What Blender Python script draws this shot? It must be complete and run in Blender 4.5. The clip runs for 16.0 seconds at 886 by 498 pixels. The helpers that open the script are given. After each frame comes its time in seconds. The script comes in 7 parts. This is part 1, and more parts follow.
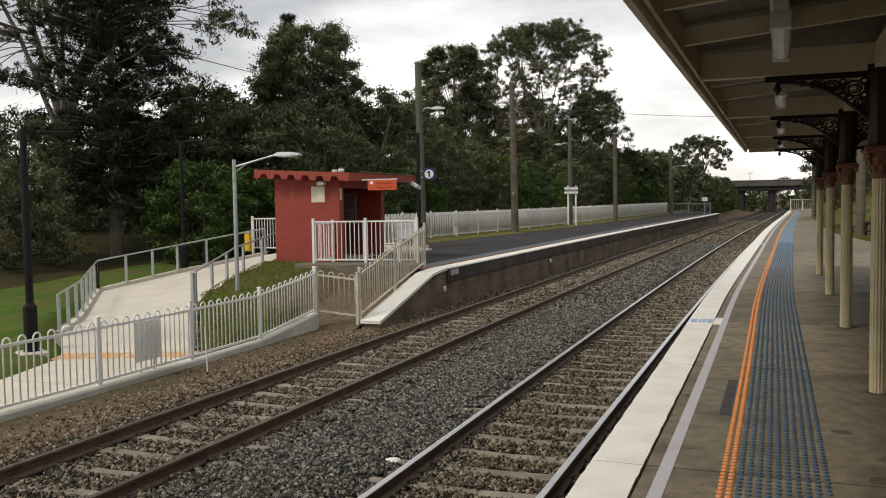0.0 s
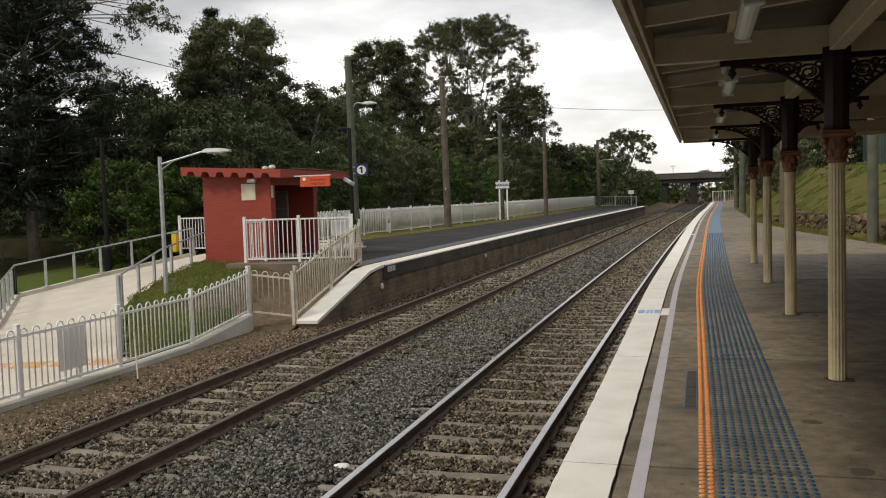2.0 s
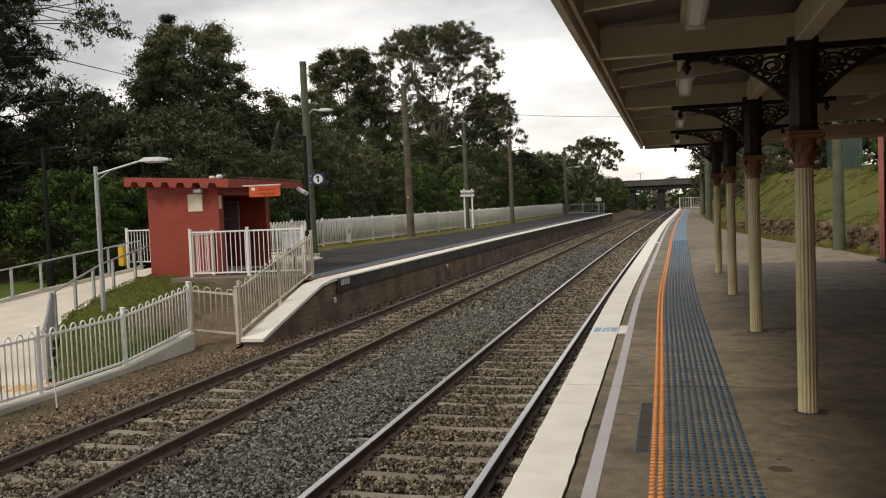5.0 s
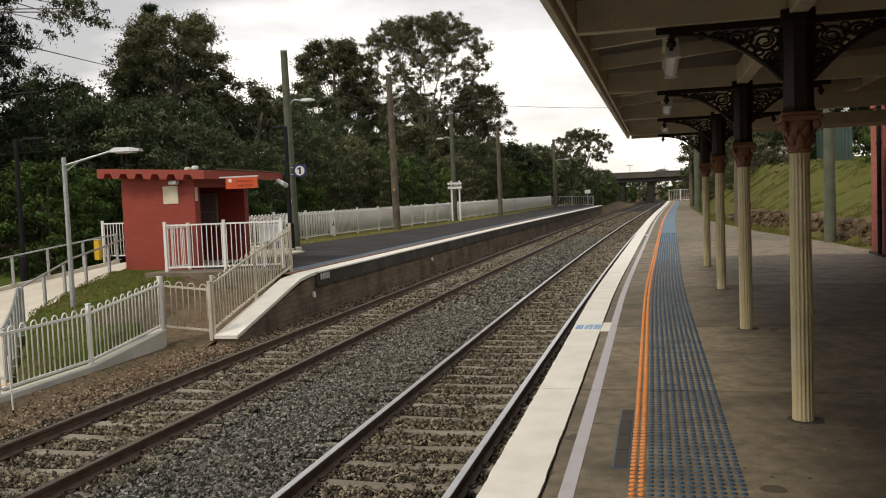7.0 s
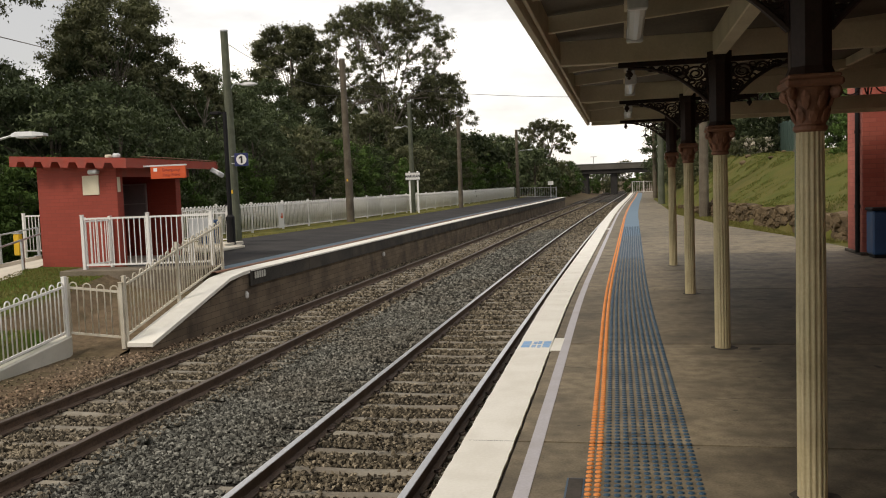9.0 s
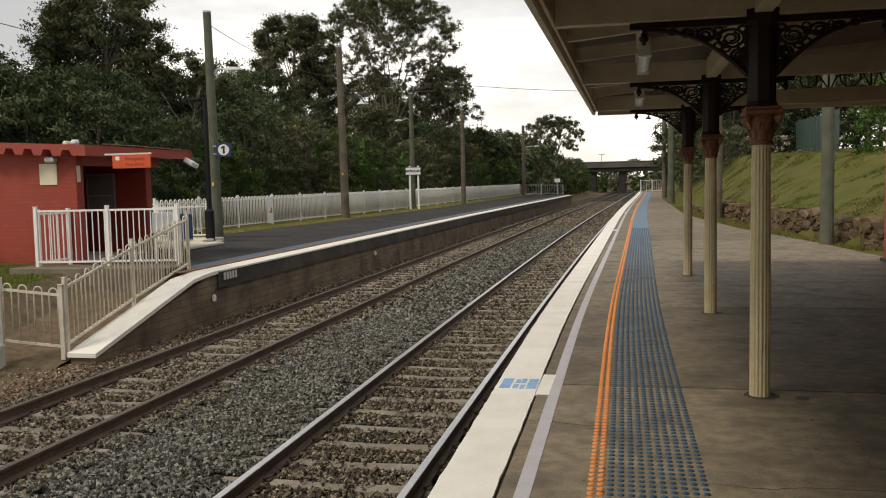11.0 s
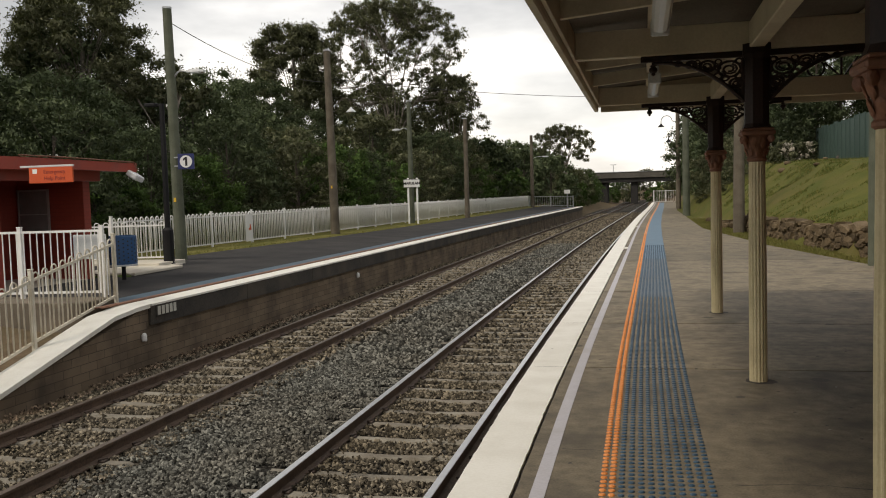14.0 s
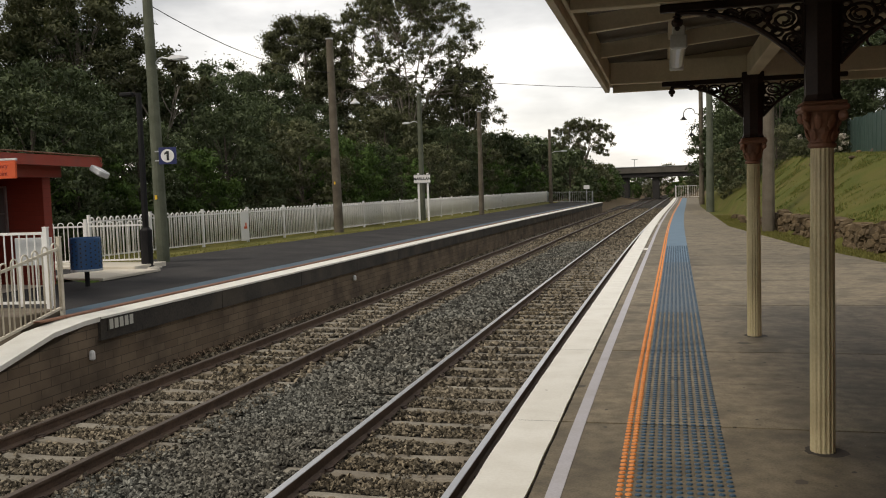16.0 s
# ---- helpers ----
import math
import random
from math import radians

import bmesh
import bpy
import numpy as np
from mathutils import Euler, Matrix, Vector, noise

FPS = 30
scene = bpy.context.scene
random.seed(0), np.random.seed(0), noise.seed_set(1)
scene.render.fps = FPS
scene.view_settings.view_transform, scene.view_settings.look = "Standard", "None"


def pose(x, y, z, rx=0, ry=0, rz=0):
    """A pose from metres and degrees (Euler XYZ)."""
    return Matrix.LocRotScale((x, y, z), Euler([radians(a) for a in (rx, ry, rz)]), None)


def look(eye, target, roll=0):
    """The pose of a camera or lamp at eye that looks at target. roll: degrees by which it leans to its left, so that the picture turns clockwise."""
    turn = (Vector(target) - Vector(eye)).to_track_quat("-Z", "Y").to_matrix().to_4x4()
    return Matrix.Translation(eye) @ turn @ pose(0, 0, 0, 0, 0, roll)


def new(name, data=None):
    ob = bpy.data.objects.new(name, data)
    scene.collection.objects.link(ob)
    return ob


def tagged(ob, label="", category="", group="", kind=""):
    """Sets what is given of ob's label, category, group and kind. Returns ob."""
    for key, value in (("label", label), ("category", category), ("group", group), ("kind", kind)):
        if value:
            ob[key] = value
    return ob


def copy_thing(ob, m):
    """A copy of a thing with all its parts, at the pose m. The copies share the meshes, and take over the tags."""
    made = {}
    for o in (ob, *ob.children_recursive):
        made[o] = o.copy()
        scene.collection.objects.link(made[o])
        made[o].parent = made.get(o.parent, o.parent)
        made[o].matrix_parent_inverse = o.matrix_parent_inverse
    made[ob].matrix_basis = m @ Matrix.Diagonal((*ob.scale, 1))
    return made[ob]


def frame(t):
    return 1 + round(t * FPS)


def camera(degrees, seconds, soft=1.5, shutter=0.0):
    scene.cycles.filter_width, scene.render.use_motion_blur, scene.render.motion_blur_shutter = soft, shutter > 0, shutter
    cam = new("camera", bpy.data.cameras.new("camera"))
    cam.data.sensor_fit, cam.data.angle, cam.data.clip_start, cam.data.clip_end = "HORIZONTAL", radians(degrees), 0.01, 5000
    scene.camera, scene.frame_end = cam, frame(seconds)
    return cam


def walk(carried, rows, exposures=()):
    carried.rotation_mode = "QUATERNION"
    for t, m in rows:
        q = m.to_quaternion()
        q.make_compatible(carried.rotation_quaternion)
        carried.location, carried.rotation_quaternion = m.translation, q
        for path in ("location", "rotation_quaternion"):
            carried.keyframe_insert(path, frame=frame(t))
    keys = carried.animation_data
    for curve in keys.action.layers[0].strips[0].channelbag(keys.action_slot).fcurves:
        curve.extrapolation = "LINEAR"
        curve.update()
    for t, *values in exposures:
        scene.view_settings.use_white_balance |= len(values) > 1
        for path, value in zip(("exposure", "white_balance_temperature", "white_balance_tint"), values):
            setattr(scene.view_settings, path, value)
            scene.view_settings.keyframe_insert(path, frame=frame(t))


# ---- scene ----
cam = camera(54.0, 16.0, soft=1.05)
PATH = [
    (0, (0.293, 0.311, 1.644), (-0.431, 2.172, 1.537), -0.90),
    (0.5, (0.283, 0.396, 1.606), (-0.366, 2.284, 1.497), -0.50),
    (1, (0.206, 0.446, 1.59), (-0.436, 2.335, 1.462), -0.30),
    (1.5, (0.084, 0.506, 1.611), (-0.518, 2.409, 1.492), -1.20),
    (2, (-0.002, 0.586, 1.604), (-0.573, 2.499, 1.486), -1.80),
    (2.5, (0.025, 0.758, 1.599), (-0.541, 2.673, 1.489), -1.80),
    (3, (0.122, 0.987, 1.603), (-0.427, 2.908, 1.501), -2.00),
    (3.5, (0.097, 1.152, 1.618), (-0.417, 3.082, 1.504), -2.20),
    (3.7, (0.067, 1.202, 1.633), (-0.427, 3.137, 1.532), -2.40),
    (5.8, (0.178, 1.728, 1.592), (-0.365, 3.65, 1.485), -1.72),
    (6, (0.199, 1.758, 1.582), (-0.363, 3.674, 1.468), -1.72),
    (6.5, (0.217, 1.886, 1.566), (-0.338, 3.802, 1.424), -2.12),
    (7, (0.154, 2.165, 1.59), (-0.331, 4.102, 1.471), -2.32),
    (7.5, (0.14, 2.538, 1.558), (-0.283, 4.489, 1.453), -2.12),
    (8, (0.205, 2.952, 1.582), (-0.233, 4.9, 1.467), -2.12),
    (8.5, (0.18, 3.4, 1.558), (-0.239, 5.351, 1.424), -1.92),
    (9, (0.176, 3.887, 1.59), (-0.231, 5.84, 1.447), -2.12),
    (9.2, (0.196, 4.072, 1.566), (-0.214, 6.024, 1.416), -2.52),
    (11.3, (0.141, 6.073, 1.572), (-0.282, 8.022, 1.421), -1.15),
    (11.5, (0.129, 6.276, 1.586), (-0.292, 8.226, 1.44), -1.25),
    (12, (0.194, 6.786, 1.585), (-0.251, 8.73, 1.435), -1.55),
    (12.5, (0.181, 7.293, 1.57), (-0.254, 9.237, 1.388), -1.85),
    (13, (0.18, 7.799, 1.584), (-0.258, 9.745, 1.431), -1.80),
    (13.5, (0.208, 8.27, 1.565), (-0.269, 10.209, 1.449), -1.30),
    (14, (0.163, 8.771, 1.593), (-0.287, 10.715, 1.469), -1.70),
    (14.5, (0.179, 9.245, 1.59), (-0.296, 11.183, 1.452), -2.90),
    (15, (0.192, 9.724, 1.589), (-0.325, 11.65, 1.446), -2.70),
    (15.5, (0.147, 10.229, 1.601), (-0.35, 12.162, 1.468), -2.10),
    (16, (0.175, 10.742, 1.607), (-0.321, 12.674, 1.474), -1.80),
]
EXPOSURES = [(0.0, 0.54, 7150, 12), (3.0, 0.50, 7300, 12), (6.0, 0.56, 7450, 13), (9.0, 0.66, 7500, 13), (12.0, 0.55, 7450, 12), (16.0, 0.50, 7350, 12)]
walk(cam, [(t, look(eye, target, roll)) for t, eye, target, roll in PATH], EXPOSURES)

SKY, SUN = 1.2, 1.25

# ---- light and sky: bright overcast ----
world = bpy.data.worlds.new("overcast_sky")
scene.world = world
world.use_nodes = True
wn, wl = world.node_tree.nodes, world.node_tree.links
for n in list(wn):
    wn.remove(n)
w_out, w_bg = wn.new("ShaderNodeOutputWorld"), wn.new("ShaderNodeBackground")
w_sky = wn.new("ShaderNodeTexSky")
w_sky.sky_type, w_sky.sun_disc = "NISHITA", False
w_sky.sun_elevation, w_sky.sun_rotation = radians(48), radians(-40)
w_tc, w_map = wn.new("ShaderNodeTexCoord"), wn.new("ShaderNodeMapping")
w_map.inputs["Scale"].default_value = (1.0, 1.0, 3.2)
w_map.inputs["Location"].default_value = (0.3, 0.1, 0.25)
w_no = wn.new("ShaderNodeTexNoise")
w_no.inputs["Scale"].default_value, w_no.inputs["Detail"].default_value, w_no.inputs["Roughness"].default_value = 2.3, 7, 0.5
w_ramp = wn.new("ShaderNodeValToRGB")
w_ramp.color_ramp.elements[0].position, w_ramp.color_ramp.elements[0].color = 0.36, (0.26, 0.277, 0.300, 1)
w_ramp.color_ramp.elements[1].position, w_ramp.color_ramp.elements[1].color = 0.62, (1.0, 1.0, 1.0, 1)
w_mid = w_ramp.color_ramp.elements.new(0.49)
w_mid.color = (0.54, 0.565, 0.595, 1)
# the cloud layer thins to bright haze towards the horizon
w_sep, w_low, w_add = wn.new("ShaderNodeSeparateXYZ"), wn.new("ShaderNodeMapRange"), wn.new("ShaderNodeMath")
w_low.inputs["From Min"].default_value, w_low.inputs["From Max"].default_value = 0.05, 0.19
w_low.inputs["To Min"].default_value, w_low.inputs["To Max"].default_value = 0.055, -0.10
w_sc, w_mix = wn.new("ShaderNodeVectorMath"), wn.new("ShaderNodeMix")
w_sc.operation, w_sc.inputs[3].default_value = "SCALE", 0.1
w_mix.data_type = "RGBA"
w_mix.inputs["Factor"].default_value = 0.88
wl.new(w_tc.outputs["Generated"], w_map.inputs["Vector"])
wl.new(w_map.outputs["Vector"], w_no.inputs["Vector"])
wl.new(w_tc.outputs["Generated"], w_sep.inputs[0])
wl.new(w_sep.outputs["Z"], w_low.inputs["Value"])
wl.new(w_no.outputs["Fac"], w_add.inputs[0])
wl.new(w_low.outputs["Result"], w_add.inputs[1])
wl.new(w_add.outputs[0], w_ramp.inputs["Fac"])
wl.new(w_sky.outputs["Color"], w_sc.inputs[0])
wl.new(w_sc.outputs["Vector"], w_mix.inputs["A"])
wl.new(w_ramp.outputs["Color"], w_mix.inputs["B"])
wl.new(w_mix.outputs["Result"], w_bg.inputs["Color"])
wl.new(w_bg.outputs["Background"], w_out.inputs["Surface"])
w_bg.inputs["Strength"].default_value = SKY
sun = new("sun", bpy.data.lights.new("sun", "SUN"))
sun.data.energy, sun.data.angle, sun.data.color = SUN, radians(14), (1.0, 0.96, 0.9)
sun.matrix_world = look((0, 0, 40), (0 + 22, 0 + 26, 0), 0)


# ---- materials ----
def material(name, a, b, scale=3.0, fine=45.0, rough=0.75, metal=0.0, bump=0.25, dist=0.01, stain=None, stain_amt=0.4, stain_scale=0.7, vary=0.0, spread=(0.35, 0.65)):
    """Two colours mixed by noise at two scales, optional stains, fine relief, and a spread from piece to piece."""
    m = bpy.data.materials.new(name)
    m.use_nodes = True
    n, k = m.node_tree.nodes, m.node_tree.links
    bs = n["Principled BSDF"]
    geo = n.new("ShaderNodeNewGeometry")

    def tex(sc, detail):
        t = n.new("ShaderNodeTexNoise")
        t.inputs["Scale"].default_value, t.inputs["Detail"].default_value = sc, detail
        k.new(geo.outputs["Position"], t.inputs["Vector"])
        return t

    def mixed(fac, x, y):
        mx = n.new("ShaderNodeMix")
        mx.data_type = "RGBA"
        k.new(fac, mx.inputs["Factor"])
        for v, s in ((x, "A"), (y, "B")):
            if isinstance(v, tuple):
                mx.inputs[s].default_value = (*v, 1)
            else:
                k.new(v, mx.inputs[s])
        return mx.outputs["Result"]

    def ramp(fac, lo, hi):
        r = n.new("ShaderNodeMapRange")
        r.inputs["From Min"].default_value, r.inputs["From Max"].default_value = lo, hi
        k.new(fac, r.inputs["Value"])
        return r.outputs["Result"]

    t1, t2 = tex(scale, 6), tex(fine, 3)
    add = n.new("ShaderNodeMath")
    add.operation = "MULTIPLY_ADD"
    k.new(t2.outputs["Fac"], add.inputs[0])
    add.inputs[1].default_value = 0.45
    sub = n.new("ShaderNodeMath")
    sub.operation = "MULTIPLY"
    k.new(t1.outputs["Fac"], sub.inputs[0])
    sub.inputs[1].default_value = 0.6
    k.new(sub.outputs[0], add.inputs[2])
    col = mixed(ramp(add.outputs[0], *spread), a, b)
    if stain:
        t3 = tex(stain_scale, 5)
        s = n.new("ShaderNodeMath")
        s.operation = "MULTIPLY"
        k.new(ramp(t3.outputs["Fac"], 0.45, 0.68), s.inputs[0])
        s.inputs[1].default_value = stain_amt
        col = mixed(s.outputs[0], col, stain)
    if vary:
        oi = n.new("ShaderNodeObjectInfo")
        hs = n.new("ShaderNodeHueSaturation")
        k.new(ramp(oi.outputs["Random"], 0, 1), hs.inputs["Value"])
        r = hs.inputs["Value"].links[0].from_node
        r.inputs["To Min"].default_value, r.inputs["To Max"].default_value = 1 - vary, 1 + vary
        k.new(col, hs.inputs["Color"])
        col = hs.outputs["Color"]
    k.new(col, bs.inputs["Base Color"])
    bs.inputs["Roughness"].default_value, bs.inputs["Metallic"].default_value = rough, metal
    if bump:
        bp = n.new("ShaderNodeBump")
        bp.inputs["Strength"].default_value, bp.inputs["Distance"].default_value = bump, dist
        k.new(add.outputs[0], bp.inputs["Height"])
        k.new(bp.outputs["Normal"], bs.inputs["Normal"])
    return m


def brick_material(name, a, b, mortar, rough=0.8, row=0.086, width=0.24, stain=None):
    m = bpy.data.materials.new(name)
    m.use_nodes = True
    n, k = m.node_tree.nodes, m.node_tree.links
    bs = n["Principled BSDF"]
    geo = n.new("ShaderNodeNewGeometry")
    sep, comb, sm = n.new("ShaderNodeSeparateXYZ"), n.new("ShaderNodeCombineXYZ"), n.new("ShaderNodeMath")
    k.new(geo.outputs["Position"], sep.inputs[0])
    k.new(sep.outputs["X"], sm.inputs[0])
    k.new(sep.outputs["Y"], sm.inputs[1])
    k.new(sm.outputs[0], comb.inputs["X"])
    k.new(sep.outputs["Z"], comb.inputs["Y"])
    br = n.new("ShaderNodeTexBrick")
    k.new(comb.outputs[0], br.inputs["Vector"])
    br.inputs["Color1"].default_value, br.inputs["Color2"].default_value, br.inputs["Mortar"].default_value = (*a, 1), (*b, 1), (*mortar, 1)
    br.inputs["Scale"].default_value = 1
    br.inputs["Brick Width"].default_value, br.inputs["Row Height"].default_value, br.inputs["Mortar Size"].default_value = width, row, 0.006
    no = n.new("ShaderNodeTexNoise")
    no.inputs["Scale"].default_value, no.inputs["Detail"].default_value = 1.3, 7
    k.new(geo.outputs["Position"], no.inputs["Vector"])
    mr = n.new("ShaderNodeMapRange")
    mr.inputs["From Min"].default_value, mr.inputs["From Max"].default_value, mr.inputs["To Max"].default_value = 0.42, 0.7, 0.75
    k.new(no.outputs["Fac"], mr.inputs["Value"])
    mx = n.new("ShaderNodeMix")
    mx.data_type = "RGBA"
    k.new(mr.outputs["Result"], mx.inputs["Factor"])
    k.new(br.outputs["Color"], mx.inputs["A"])
    mx.inputs["B"].default_value = (*(stain or tuple(v * 0.75 for v in a)), 1)
    k.new(mx.outputs["Result"], bs.inputs["Base Color"])
    bs.inputs["Roughness"].default_value = rough
    bp = n.new("ShaderNodeBump")
    bp.inputs["Strength"].default_value, bp.inputs["Distance"].default_value, bp.invert = 0.6, 0.006, True
    k.new(br.outputs["Fac"], bp.inputs["Height"])
    k.new(bp.outputs["Normal"], bs.inputs["Normal"])
    return m


def leaf_material(name, a, b, back):
    m = bpy.data.materials.new(name)
    m.use_nodes = True
    n, k = m.node_tree.nodes, m.node_tree.links
    bs = n["Principled BSDF"]
    geo, oi = n.new("ShaderNodeNewGeometry"), n.new("ShaderNodeObjectInfo")
    no = n.new("ShaderNodeTexNoise")
    no.inputs["Scale"].default_value, no.inputs["Detail"].default_value = 0.5, 3
    k.new(geo.outputs["Position"], no.inputs["Vector"])
    ad = n.new("ShaderNodeMath")
    k.new(no.outputs["Fac"], ad.inputs[0])
    k.new(geo.outputs["Random Per Island"], ad.inputs[1])
    mr = n.new("ShaderNodeMapRange")
    mr.inputs["From Min"].default_value, mr.inputs["From Max"].default_value = 0.3, 1.4
    k.new(ad.outputs[0], mr.inputs["Value"])
    mx = n.new("ShaderNodeMix")
    mx.data_type = "RGBA"
    mx.inputs["A"].default_value, mx.inputs["B"].default_value = (*a, 1), (*b, 1)
    k.new(mr.outputs["Result"], mx.inputs["Factor"])
    hs = n.new("ShaderNodeHueSaturation")
    mv = n.new("ShaderNodeMapRange")
    mv.inputs["To Min"].default_value, mv.inputs["To Max"].default_value = 0.75, 1.3
    k.new(oi.outputs["Random"], mv.inputs["Value"])
    k.new(mv.outputs["Result"], hs.inputs["Value"])
    k.new(mx.outputs["Result"], hs.inputs["Color"])
    k.new(hs.outputs["Color"], bs.inputs["Base Color"])
    bs.inputs["Roughness"].default_value = 0.75
    bs.inputs["Specular IOR Level"].default_value = 0.25
    tr, sh = n.new("ShaderNodeBsdfTranslucent"), n.new("ShaderNodeMixShader")
    tr.inputs["Color"].default_value = (*back, 1)
    sh.inputs["Fac"].default_value = 0.22
    k.new(bs.outputs["BSDF"], sh.inputs[1])
    k.new(tr.outputs["BSDF"], sh.inputs[2])
    k.new(sh.outputs["Shader"], n["Material Output"].inputs["Surface"])
    return m


